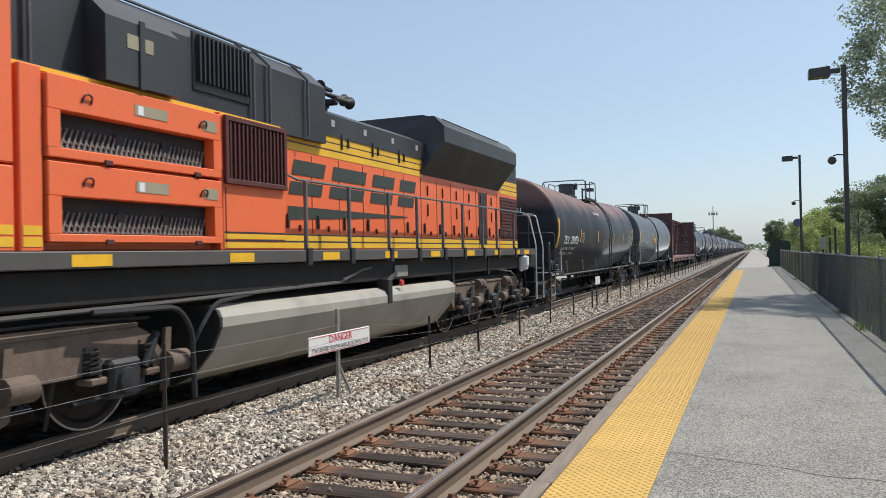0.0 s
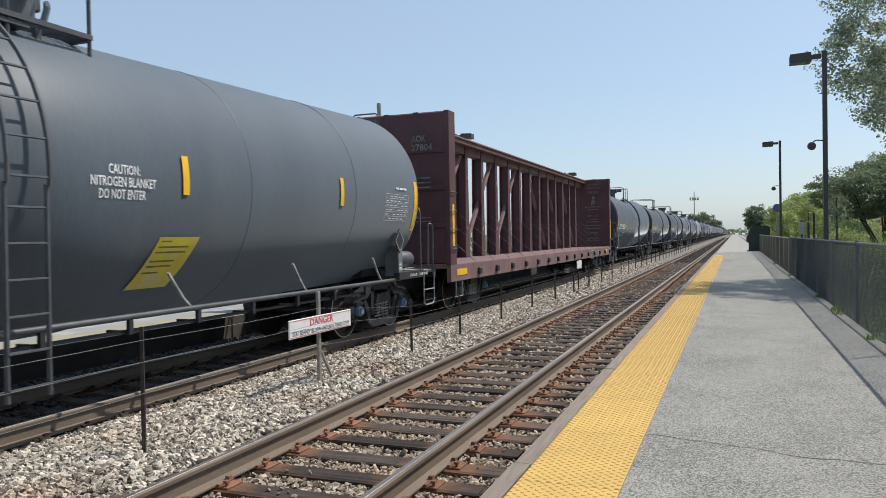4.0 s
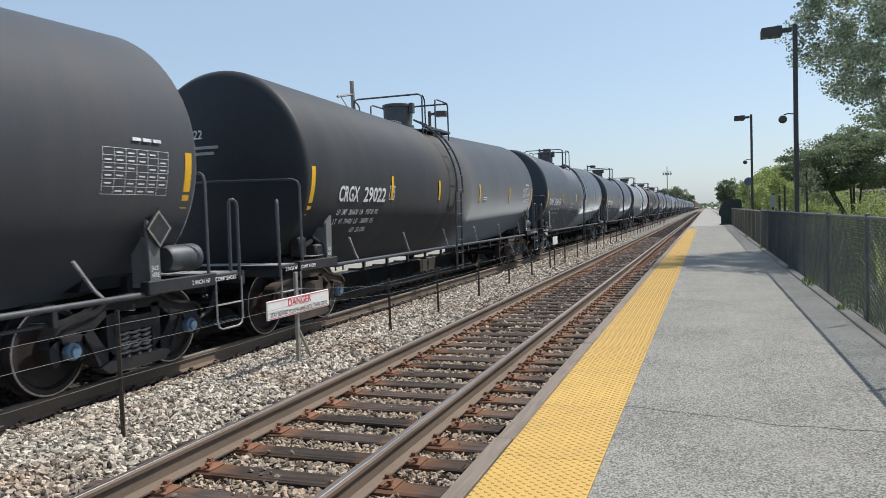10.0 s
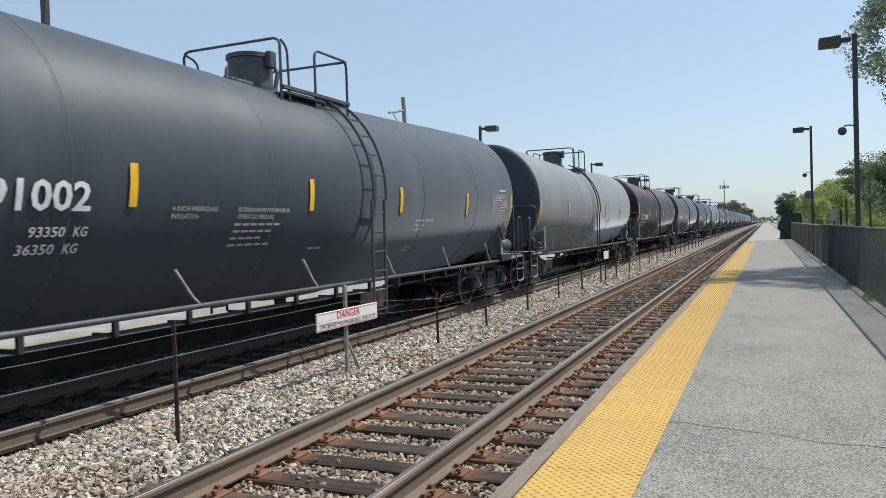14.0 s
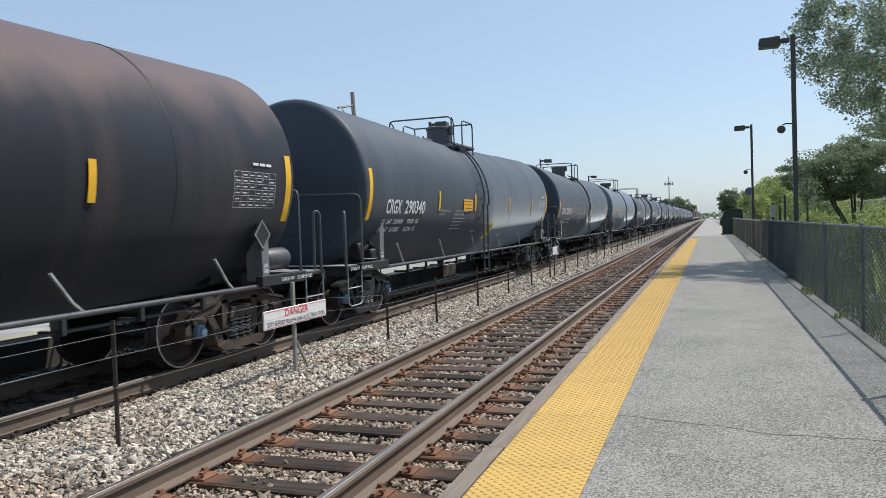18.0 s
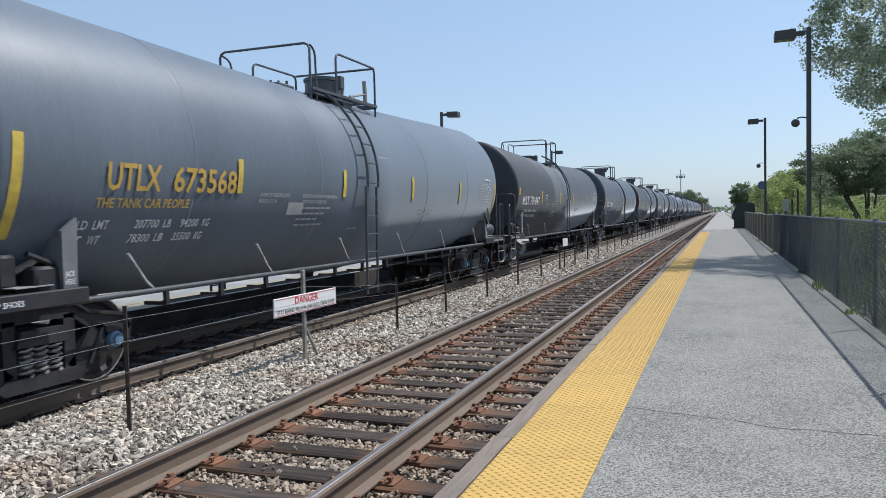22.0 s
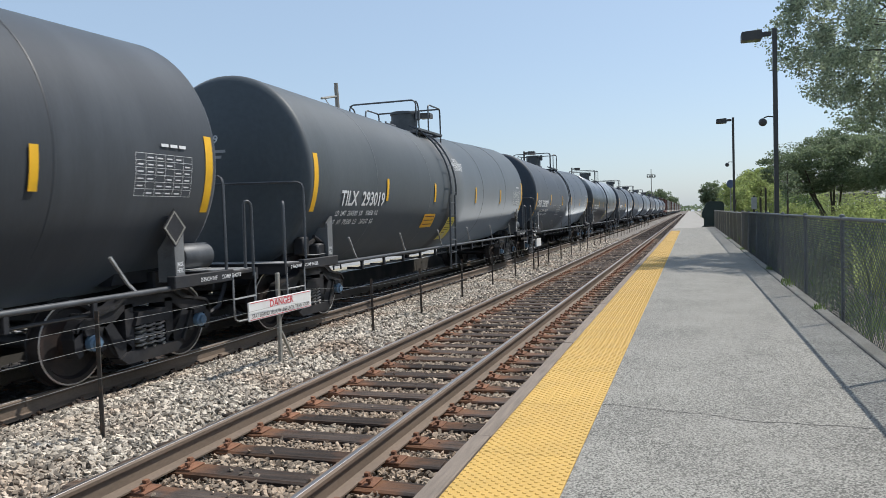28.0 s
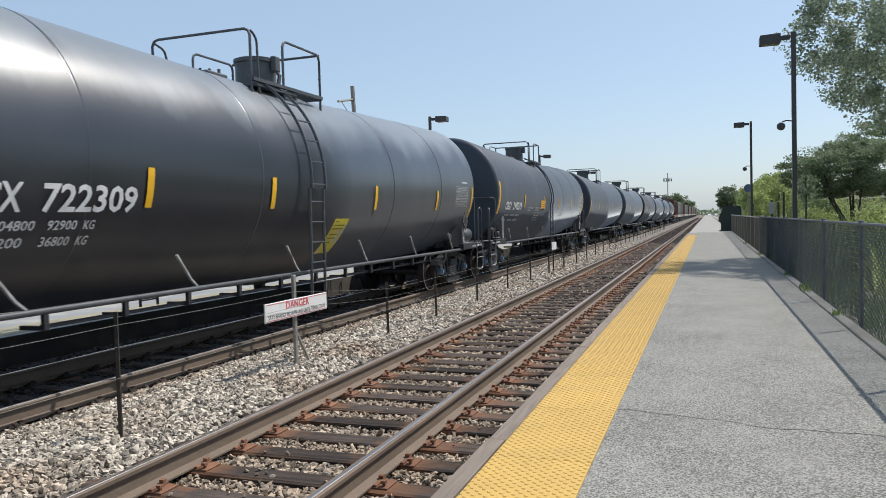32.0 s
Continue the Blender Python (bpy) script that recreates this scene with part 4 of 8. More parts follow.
def side_frame_mesh(s):
    """A cast truck side: arched top member with a flange, slanting tension members, columns and journal jaws round open windows."""
    x0, x1 = sorted((s * 0.92, s * 1.08))
    k0, k1 = sorted((s * 0.94, s * 1.115))
    g = Geo()
    member(g, FRAME_TOP, FRAME_LOW, -1.15, 1.15, x0, x1, 40)
    member(g, FRAME_TOP, [(y, z - 0.035) for y, z in FRAME_TOP], -1.12, 1.12, k0, k1, 40)
    for d in (1, -1):
        g.prism([(d * 0.78, 0.64), (d * 0.60, 0.64), (d * 0.46, 0.44), (d * 0.30, 0.30), (d * 0.46, 0.19), (d * 0.60, 0.28), (d * 0.70, 0.42)], x0, x1, "x")
        g.prism([(d * 0.74, 0.60), (d * 0.71, 0.60), (d * 0.53, 0.27), (d * 0.56, 0.25)], k0, k1, "x")
        g.prism([(d * 0.40, 0.24), (d * 0.27, 0.24), (d * 0.27, 0.80), (d * 0.40, 0.80)], x0, x1, "x")
        g.prism([(d * 1.14, 0.62), (d * 1.02, 0.62), (d * 1.02, 0.34), (d * 1.08, 0.32), (d * 1.13, 0.40)], x0, x1, "x")
        g.prism([(d * 0.79, 0.62), (d * 0.70, 0.58), (d * 0.70, 0.36), (d * 0.77, 0.34)], x0, x1, "x")
        g.prism([(d * 1.02, 0.61), (d * 0.76, 0.61), (d * 0.78, 0.545), (d * 1.00, 0.545)], k0, k1, "x")
    g.prism([(-0.52, 0.21), (-0.42, 0.135), (0.42, 0.135), (0.52, 0.21), (0.40, 0.27), (-0.40, 0.27)], k0, k1, "x")
    g.prism([(-0.30, 0.55), (0.30, 0.55), (0.24, 0.70), (-0.24, 0.70)], *sorted((s * 0.9, s * 1.13)), "x")
    return g.mesh("side_frame", M["truckgrey"], 30)


def spring_mesh(s):
    g = Geo()
    for dy in (-0.16, 0.0, 0.16):
        n = 30
        g.tube([(s * 1.075 + 0.05 * math.cos(i * 1.15) * 0.9, dy + 0.062 * math.sin(i * 1.15), 0.27 + 0.28 * i / n) for i in range(n + 1)], 0.014, 5)
    return g.mesh("spring_nest", M["springs"], 40)


def cap_mesh(s):
    return Geo().lathe([(s * 1.06, 0.088), (s * 1.13, 0.088), (s * 1.14, 0.06), (s * 1.17, 0.055), (s * 1.172, 0.01)], 14, "x", (0, 0, 0.457)).mesh("bearing_cap", M["bearing"], 40)


def truck(car, y, near_only=False, mark=0):
    b = obj("truck", shared("bolster", lambda: Geo().box(-1.0, 1.0, -0.19, 0.19, 0.5, 0.72, 0.03).box(-0.3, 0.3, -0.5, 0.5, 0.55, 0.68, 0.02).mesh("truck", M["truckgrey"])), None, car, "grimy cast truck")
    b.location = (0, y, 0)
    for s in (1,) if near_only else (1, -1):
        obj("side_frame", shared(("sf", s), lambda: side_frame_mesh(s)), None, b)
        obj("spring_nest", shared(("sp", s), lambda: spring_mesh(s)), None, b)
        for dy in (-0.89, 0.89):
            c = obj("bearing_cap", shared(("cap", s, mark), lambda: cap_mesh(s)), None, b)
            c.location = (0, dy, 0)
        if s > 0:
            obj("brake_beam", shared("bb", lambda: Geo().box(0.55, 0.92, -0.62, -0.54, 0.32, 0.42, 0.01).box(0.62, 0.80, -0.60, -0.50, 0.28, 0.56, 0.02).box(0.62, 0.80, 0.50, 0.60, 0.28, 0.56, 0.02).mesh("brake_beam", M["truckgrey"])), None, b)
    for dy in (-0.89, 0.89):
        wheelset(car, y + dy)


def coupler_mesh(d):
    g = Geo().box(-0.09, 0.09, -0.42, 0.42, 0.78, 0.96, 0.02)
    g.box(-0.17, 0.15, d * 0.42 - 0.16, d * 0.42 + 0.16, 0.72, 1.02, 0.04).box(0.05, 0.2, d * 0.55 - 0.1, d * 0.55 + 0.1, 0.74, 1.0, 0.03)
    g.tube([(0.35, d * 0.1, 0.75), (0.4, d * 0.35, 0.45), (0.36, d * 0.6, 0.35), (0.2, d * 0.75, 0.42)], 0.035, 6)
    return g.mesh("coupler", M["truckgrey"], 40)


def bars(rows, size=0.05):
    """Plain bars standing for small writing: rows of (y, z, length)."""
    g = Geo()
    for y, z, w in rows:
        n = max(1, int(w / 0.15))
        for i in range(n):
            a, b = y + w * i / n, y + w * (i + 0.8) / n
            q = shell_patch(a, b, z, z + size, 0.016, 1)
            g.add(q.v, q.f)
    return g


def shell_text(s, y, z, size, width=0.0, bold=0.004):
    return lettering(Geo(), s, size, lambda u, v: on_shell(y + u, z + v, 0.017), width, bold, 0.09)


def grab(pts, r=0.017):
    """A bent bar with rounded corners."""
    P = [Vector(p) for p in pts]
    out = [P[0]]
    for a, b, c in zip(P, P[1:], P[2:]):
        d = min(0.1, (a - b).length / 2, (c - b).length / 2)
        u, w = (a - b).normalized() * d, (c - b).normalized() * d
        out += [b + u, b + u * 0.3 + w * 0.3, b + w]
    out.append(P[-1])
    return Geo().tube(out, r, 6)


def tank_frame(L, mid, lad, dome, tall, span, slim):
    """Meshes of the parts that all tank cars of this length share."""
    H = {}
    top = axis(mid) + R - slim
    a, b, rz = mid + span[0], mid + span[1], 4.50 + (0.04 if span[0] < -1 else 0)
    H["dome"] = Geo().lathe([(top - 0.15, 0.40), (top + 0.03, 0.40), (top + 0.04, 0.335), (top + tall - 0.1, 0.335), (top + tall - 0.09, 0.36), (top + tall - 0.03, 0.36), (top + tall - 0.01, 0.30), (top + tall, 0.05)], 24, "z", (0, dome, 0)).box(0.33, 0.43, dome - 0.08, dome + 0.08, top + tall - 0.25, top + tall, 0.015).box(-0.08, 0.08, dome + 0.33, dome + 0.45, top + tall - 0.25, top + tall, 0.015).tube([(0.2, dome + 0.3, top - 0.05), (0.2, dome + 0.42, top + tall * 0.6), (0.1, dome + 0.5, top + tall * 0.75)], 0.035, 6).mesh("manway_dome", M["handrail"], 35)
    g = Geo().box(-0.3, 0.3, mid - 1.35, mid - 0.85, top - 0.12, top + 0.06, 0.02)
    for q in range(5):
        g.tube([(-0.2 + 0.1 * q, mid - 1.3 + 0.09 * q, top), (-0.2 + 0.1 * q, mid - 1.3 + 0.09 * q, top + 0.14)], 0.025, 5)
    H["valves"] = g.mesh("valve_assembly", M["handrail"], 35)
    g = Geo()
    for y in [mid + 0.12 + 0.075 * q for q in range(10)]:
        g.box(-0.9, 0.9, y, y + 0.012, top - 0.085, top - 0.06)
    for s2 in (1, -1):
        g.box(min(s2 * 0.42, s2 * 0.9), max(s2 * 0.42, s2 * 0.9), a + 0.1, mid + 0.12, top - 0.17, top - 0.13, 0.004)
        g.box(min(s2 * 0.86, s2 * 0.92), max(s2 * 0.86, s2 * 0.92), a, b, top - 0.11, top - 0.06)
        g.box(min(s2 * 0.7, s2 * 0.76), max(s2 * 0.7, s2 * 0.76), mid + 0.3, mid + 0.36, top - 0.35, top - 0.1).box(min(s2 * 0.7, s2 * 0.76), max(s2 * 0.7, s2 * 0.76), a + 0.4, a + 0.46, top - 0.35, top - 0.1)
    g.box(-0.9, 0.9, b - 0.05, b, top - 0.13, top - 0.05)
    H["grating"] = g.mesh("walkway_grating", M["handrail"])
    zb = axis(mid) + math.sqrt(R * R - 0.9 ** 2) - 0.04 - slim
    H["rail_front"] = grab([(0.87, a, zb), (0.87, a, rz), (-0.87, a, rz), (-0.87, a, zb)], 0.021).mesh("handrail", M["handrail"], 50)
    H["rail_brace_near"] = grab([(0.87, a + 0.02, rz - 0.03), (0.87, a + 0.17, rz - 0.1), (0.87, a + 0.2, zb)], 0.018).mesh("handrail", M["handrail"], 50)
    H["rail_brace_far"] = grab([(-0.87, a + 0.02, rz - 0.03), (-0.87, a + 0.3, rz - 0.1), (-0.87, a + 0.34, zb)], 0.018).mesh("handrail", M["handrail"], 50)
    H["rail_far"] = grab([(-0.87, a + 0.95, zb), (-0.87, a + 0.95, rz), (-0.87, b, rz), (-0.87, b, zb)], 0.021).mesh("handrail", M["handrail"], 50)
    H["rail_rear"] = Geo().tube([(-0.87, b, rz), (0.87, b, rz)], 0.021, 6).mesh("handrail", M["handrail"], 50)
    H["rail_near"] = grab([(0.87, a + 0.88, zb), (0.87, a + 0.88, rz), (0.87, b, rz), (0.87, b, zb - 0.05)], 0.021).mesh("handrail", M["handrail"], 50)
    for s in (1, -1):
        def at(phi, y, lift=0.14):
            return (s * (R * OVAL + lift) * math.cos(phi), y, axis(y) + (R + lift) * math.sin(phi))
        arc = [radians(68 - 6 * i) for i in range(13)]
        for j, dy in enumerate((-0.2, 0.2)):
            y = lad + dy
            path = [at(p, y) for p in arc] + [(s * 1.60, y, 2.2), (s * 1.58, y, 0.40)]
            H[("stringer", s, j)] = Geo().tube(path, 0.024, 5).mesh("stringer", M["handrail"], 50)
        H[("rung", s)] = Geo().tube([(0, -0.2, 0), (0, 0.2, 0)], 0.013, 5).mesh("rung", M["handrail"], 50)
        H[("ladder_at", s)] = [at(radians(64 - 11 * i), lad) for i in range(7)] + [(s * 1.6, lad, 2.0 - 0.3 * i) for i in range(6)]
    H["side_rail"] = Geo().tube([(0, 0.55, 0.94), (0, L - 0.55, 0.94)], 0.032, 8).mesh("side_rail", M["handrail"], 50)
    H["strap"] = Geo().tube([(-0.02, 0.0, 0.94), (0.0, -0.16, 1.06), (0.02, -0.42, 1.36)], 0.019, 4).mesh("strap", M["tread_galv"], 50)
    H["bracket"] = Geo().box(-0.025, 0.02, -0.03, 0.03, 0.76, 0.93, 0.004).box(-0.3, 0.0, -0.02, 0.02, 0.76, 0.80).mesh("rail_bracket", M["black"])
    H["brake_pipe"] = Geo().tube([(1.30, 1.9, 0.79), (1.30, L - 1.9, 0.79)], 0.02, 6).mesh("brake_pipe", M["black"], 40)
    H["bottom_outlet"] = Geo().box(-0.16, 0.16, L / 2 - 0.2, L / 2 + 0.2, 0.78, 0.98, 0.03).lathe([(0.60, 0.09), (0.7, 0.10), (0.78, 0.17), (1.1, 0.2)], 12, "z", (0, L / 2, 0)).mesh("bottom_outlet", M["black"], 40)
    g = Geo()
    for d, y in ((-1, 0), (1, L)):
        g = Geo().box(-0.22, 0.22, min(y + d * 1.0, y - d * 1.6), max(y + d * 1.0, y - d * 1.6), 0.66, 1.0, 0.02)
        g.prism([(y - d * 1.1, 1.0), (y + d * 0.1, 1.0), (y - d * 0.2, 1.45), (y - d * 0.9, 1.45)], -0.85, 0.85, "x")
        g.box(-0.95, 0.95, min(y, y - d * 0.5), max(y, y - d * 0.5), 0.75, 1.12, 0.02)
        H[("sill", d)] = g.mesh("stub_sill", M["black"])
        y0, y1 = sorted((y + d * 0.42, y + d * 0.98))
        g = Geo().box(-1.42, 1.42, y0, y1, 1.0, 1.05, 0.008).box(-1.45, 1.45, y0 if d < 0 else y1 - 0.05, y0 + 0.05 if d < 0 else y1, 0.9, 1.06)
        g.box(1.33, 1.45, min(y + d * 0.42, y - d * 0.75), max(y + d * 0.42, y - d * 0.75), 0.93, 1.08, 0.01)
        g.box(-1.45, -1.33, min(y + d * 0.42, y - d * 0.75), max(y + d * 0.42, y - d * 0.75), 0.93, 1.08, 0.01)
        H[("endplat", d)] = g.mesh("end_platform", M["black"])
        ya = y - 0.62 if d < 0 else y - (0.18 if L > 15 else -0.05)
        H[("shoe_text", d)] = lettering(Geo(), "2 INCH HF     COMP SHOES", 0.05, lambda u, v: (1.4535, ya + u - (0.2 if d < 0 else 0.1), 0.975 + v), 0.85, 0.001).mesh("sill_lettering", M["letter"])
        H[("coupler", d)] = coupler_mesh(d)
        e = y + d * 0.92
        H[("hoop", d)] = grab([(1.42, y + d * 0.30, 1.05), (1.42, y + d * 0.30, 2.28), (0.2, y + d * 0.74, 2.28), (-1.42, y + d * 0.30, 2.28), (-1.42, y + d * 0.30, 1.05)], 0.02).mesh("end_handrail", M["handrail"], 50)
        for s in (1, -1):
            H[("post", d, s)] = grab([(s * 1.42, e, 0.95), (s * 1.42, e, 1.95), (s * 1.36, e - d * 0.08, 1.98), (s * 1.36, e - d * 0.1, 1.0)], 0.022).mesh("grab_post", M["handrail"], 50)
            H[("step", d, s)] = grab([(s * 1.44, y + d * 0.40, 1.0), (s * 1.44, y + d * 0.40, 0.38), (s * 1.44, y + d * 0.92, 0.38), (s * 1.44, y + d * 0.92, 1.0)], 0.012).tube([(s * 1.44, y + d * 0.40, 0.68), (s * 1.44, y + d * 0.92, 0.68)], 0.012, 5).mesh("sill_step", M["tread_galv"], 50)
        H[("tread", d)] = Geo().box(-1.38, 1.38, y0 + 0.03, y1 - 0.03, 1.052, 1.062).box(1.1, 1.40, min(y, y - d * 0.4), max(y, y - d * 0.4), 1.122, 1.13).mesh("tread_plate", M["tread_galv"])
        yj = y - d * 0.58
        H[("jack_text", d)] = lettering(lettering(Geo(), "JACK", 0.05, lambda u, v: (1.4045, yj - 0.06 + u, 1.19 + v), 0.11, 0.001), "HERE", 0.05, lambda u, v: (1.4045, yj - 0.06 + u, 1.115 + v), 0.11, 0.001).mesh("jack_stencil", M["letter"])
        H[("jack", d)] = Geo().prism([(y - d * 0.66, 0.95), (y - d * 0.50, 0.95), (y - d * 0.50, 1.62), (y - d * 0.68, 1.74)], 1.36, 1.40, "x").box(1.1, 1.36, min(y - d * 0.6, y - d * 0.5), max(y - d * 0.6, y - d * 0.5), 1.0, 1.55).mesh("jacking_plate", M["jackgrey"])
    gear = L - (0.28 if L > 15 else 0.12)      # end gear sits closer in on the longer cars
    y = gear - 0.42
    H["placard"] = Geo().prism([(y, 1.42), (y + 0.2, 1.64), (y, 1.86), (y - 0.2, 1.64)], 1.43, 1.445, "x").mesh("placard_holder", M["truckgrey"])
    rim = [(y, 1.44), (y + 0.185, 1.64), (y, 1.84), (y - 0.185, 1.64)]
    inner = [(y + (a - y) * 0.86, 1.64 + (c - 1.64) * 0.86) for a, c in rim]
    H["placard_rim"] = Geo().add([(1.448, a, c) for a, c in rim + inner], [(i, (i + 1) % 4, 4 + (i + 1) % 4, 4 + i) for i in range(4)]).mesh("placard_rim", M["galv"])
    H["cylinder"] = Geo().lathe([(gear - 0.08, 0.02), (gear - 0.075, 0.14), (gear - 0.03, 0.165), (gear + 0.44, 0.165), (gear + 0.48, 0.13), (gear + 0.485, 0.02)], 20, "y", (1.18, 0, 1.28)).mesh("brake_cylinder", M["handrail"], 40)
    g = Geo().box(1.0, 1.35, 0.25, 0.6, 1.05, 1.3, 0.03).tube([(1.1, 0.1, 1.2), (1.2, 0.4, 1.35), (1.15, 0.75, 1.2)], 0.04, 6).tube([(1.3, 0.5, 1.3), (1.3, 0.2, 1.42)], 0.03, 6).box(1.05, 1.25, -0.05, 0.15, 1.12, 1.42, 0.03)
    H["valve_gear"] = g.mesh("brake_valve", M["truckgrey"], 40)
    for y in (0.0, L):
        up, half = (0.26, 0.07) if L > 15 else (0.0, 0.055)
        H[("stripe_end", y)] = shell_patch(y - half - (0.08 if y else 0), y + half - (0.08 if y else 0), 1.56 + up, 2.48 + up, 0.006, 9).mesh("reflective_stripe", M["stripe"])
    H["seam"] = Geo().lathe([(-0.02, R + 0.0005), (-0.012, R + 0.0035), (0.012, R + 0.0035), (0.02, R + 0.0005)], 72, "y")
    H["stencil_front"] = bars([(0.85, 1.75, 0.5), (1.5, 1.75, 0.5), (2.1, 1.75, 0.5), (0.8, 1.60, 0.4), (1.45, 1.60, 0.5), (2.05, 1.60, 0.5)], 0.06).mesh("weight_stencil", M["letterdim"])
    H["stencil_mid"] = bars([(4.62, 1.83, 0.9), (4.62, 1.75, 0.75), (4.6, 1.67, 0.6), (4.6, 1.59, 0.8), (6.3, 1.5, 0.35)], 0.026).mesh("note_stencil", M["letterdim"])
    H["stencil_rear"] = bars([(9.15, 1.88, 0.9), (9.13, 1.80, 0.85), (9.1, 1.72, 0.8), (9.08, 1.64, 0.5), (9.06, 1.56, 0.55), (7.3, 2.72, 0.4)], 0.026).mesh("note_stencil", M["letterdim"])
    g = bars([(L - 0.95, 2.55, 0.45)], 0.035)
    a0, a1, c0, c1 = L - 1.36, L - 0.42, 2.0, 2.46
    for i in range(7):
        z = c0 + (c1 - c0) * i / 6
        q = shell_patch(a0, a1, z, z + 0.0045, 0.0065, 1)
        g.add(q.v, q.f)
    for i in range(7):
        yy = a0 + (a1 - a0) * i / 6
        q = shell_patch(yy, yy + 0.0045, c0, c1 + 0.0045, 0.0065, 5)
        g.add(q.v, q.f)
    for i in range(6):
        z = c0 + (c1 - c0) * i / 6 + 0.015
        for j in range(6):
            if (i * 7 + j * 3) % 5:
                yy = a0 + (a1 - a0) * j / 6 + 0.03
                q = shell_patch(yy, yy + 0.09, z + 0.012, z + 0.028, 0.0065, 1)
                g.add(q.v, q.f)
    H["table"] = g.mesh("test_data_stencil", M["letter"])
    return H


FRAMES = {}


def tank_car(label, L, paint, marks="", mark_mat="letter", mark_pos=(0.42, 1.95, 0.24, 2.1), extras=(), group="tank cars of the train", detail=2, stencil=True, stripes=None, works=7.43, lad=7.0, weights=(), head="", dome=6.9, tall=0.56, span=(-0.98, 0.84), slim=0.0, rise=0.0, remarks=True, worn=False):
    """A tank car; y = 0 at its front shell seam, its train side towards +x, standing on the rails at z = 0."""
    key = (L, works, lad, dome, tall, span, slim)
    if key not in FRAMES:
        FRAMES[key] = tank_frame(*key)
    H = FRAMES[key]
    car = thing("tank_car", label, "tank car", None, group)
    pm = PAINT[paint]
    bare = paint in ("rusty", "mauve", "stained", "gloss") or paint == "slate" and L == TANK_T
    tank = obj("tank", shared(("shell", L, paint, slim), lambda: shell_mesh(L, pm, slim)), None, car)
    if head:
        # front head covered with a second, darker paint
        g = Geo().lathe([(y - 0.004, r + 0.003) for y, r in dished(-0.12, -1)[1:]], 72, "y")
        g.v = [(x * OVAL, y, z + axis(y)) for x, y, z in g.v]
        obj("tank_head", g, PAINT[head], tank, "dark charcoal front head", smooth=40)
    if detail:
        for y in (L * 0.16, L * 0.36, L * 0.66, L * 0.84) if not slim else ():
            s = obj("weld_seam", shared(("seam", paint), lambda: H["seam"].mesh("weld_seam", pm, 40)), None, tank)
            s.location = (0, y, axis(y))
            s.scale = (OVAL, 1, 1)
    for y in (0.0, L):
        st = obj("reflective_stripe", H[("stripe_end", y)], None, tank)
        if worn:
            st.data = st.data.copy()
            st.data.materials[0] = M["stripeworn"]
    for y in stripes or (3.07, 6.16, 8.86, 11.88):
        obj("reflective_stripe", shared(("stripe", y, rise, worn), lambda: shell_patch(y - 0.05, y + 0.05, 2.02 + rise, 2.44 + rise, 0.017, 5).mesh("reflective_stripe", M["stripeworn" if worn else "stripe"])), None, tank)
    if stencil and detail:
        if weights:
            for i, words in enumerate(weights):
                for w, y, width in words:
                    at = 0
                    for word in w.split():
                        at = w.index(word, at)
                        obj("weight_stencil", shell_text(word, y + width * at / len(w), 1.75 - 0.15 * i + min(0, rise) * 0.5 - (0.12 if worn else 0), 0.085, width * len(word) * 0.96 / len(w), 0.002), M["letter"], tank)
                        at += len(word)
        else:
            obj("weight_stencil", H["stencil_front"], None, tank)["kind"] = "stuff"
        if remarks and not bare:
            obj("note_stencil", H["stencil_mid"], None, tank)["kind"] = "stuff"
            if marks.startswith("CRGX") and remarks is True:
                for w, y, z, width in (("PAINT:", 9.5, 1.87, 0.16), ("374US-1999H", 9.94, 1.87, 0.3), ("LINING: SA-2222", 9.48, 1.79, 0.4), ("LOT: R60600", 9.46, 1.71, 0.3)):
                    obj("paint_stencil", shared(("paint note", w), lambda: shell_text(w, y, z, 0.042, width, 0.001).mesh("paint_stencil", M["letter"])), None, tank)["kind"] = "stuff"
                obj("paint_stencil", shared("paint bar", lambda: bars([(9.69, 1.872, 0.22), (9.4, 1.42, 0.3), (9.38, 1.36, 0.25)], 0.034).mesh("paint_stencil", M["letterdim"])), None, tank)["kind"] = "stuff"
            else:
                obj("note_stencil", H["stencil_rear"], None, tank)["kind"] = "stuff"
        for s, y, z, w in (("4 INCH FIBERGLASS", 3.6, 1.99, 0.7), ("INSULATION", 3.6, 1.91, 0.4), ("EXTERIOR HEATER PIPES MAXIMUM", 4.65, 1.99, 1.0), ("OPERATING PRESSURE", 4.65, 1.91, 0.7)) if remarks and not bare else ():
            obj("note_stencil", shared(("note", s), lambda: shell_text(s, y, z, 0.05, w, 0.001).mesh("note_stencil", M["letterdim"])), None, tank)["kind"] = "stuff"
        obj("test_data_stencil", H["table"], None, tank)
    if marks:
        y, z, size, width = mark_pos
        a, b = marks.split()
        unit = width / (len(a) + len(b) + 0.9)
        obj("reporting_mark", shell_text(a, y, z, size, unit * len(a) * 0.97, 0.008), M[mark_mat], tank)
        obj("car_lettering", shell_text(b, y + unit * (len(a) + 0.9), z, size, unit * len(b) * 0.97, 0.008), M[mark_mat], tank)
    for e in extras:
        e(tank, L)
    obj("manway_dome", H["dome"], None, car)
    obj("valve_assembly", H["valves"], None, car)
    obj("walkway_grating", H["grating"], None, car)
    for key in ("rail_front", "rail_brace_near", "rail_brace_far", "rail_far", "rail_rear", "rail_near"):
        obj("handrail", H[key], None, car)
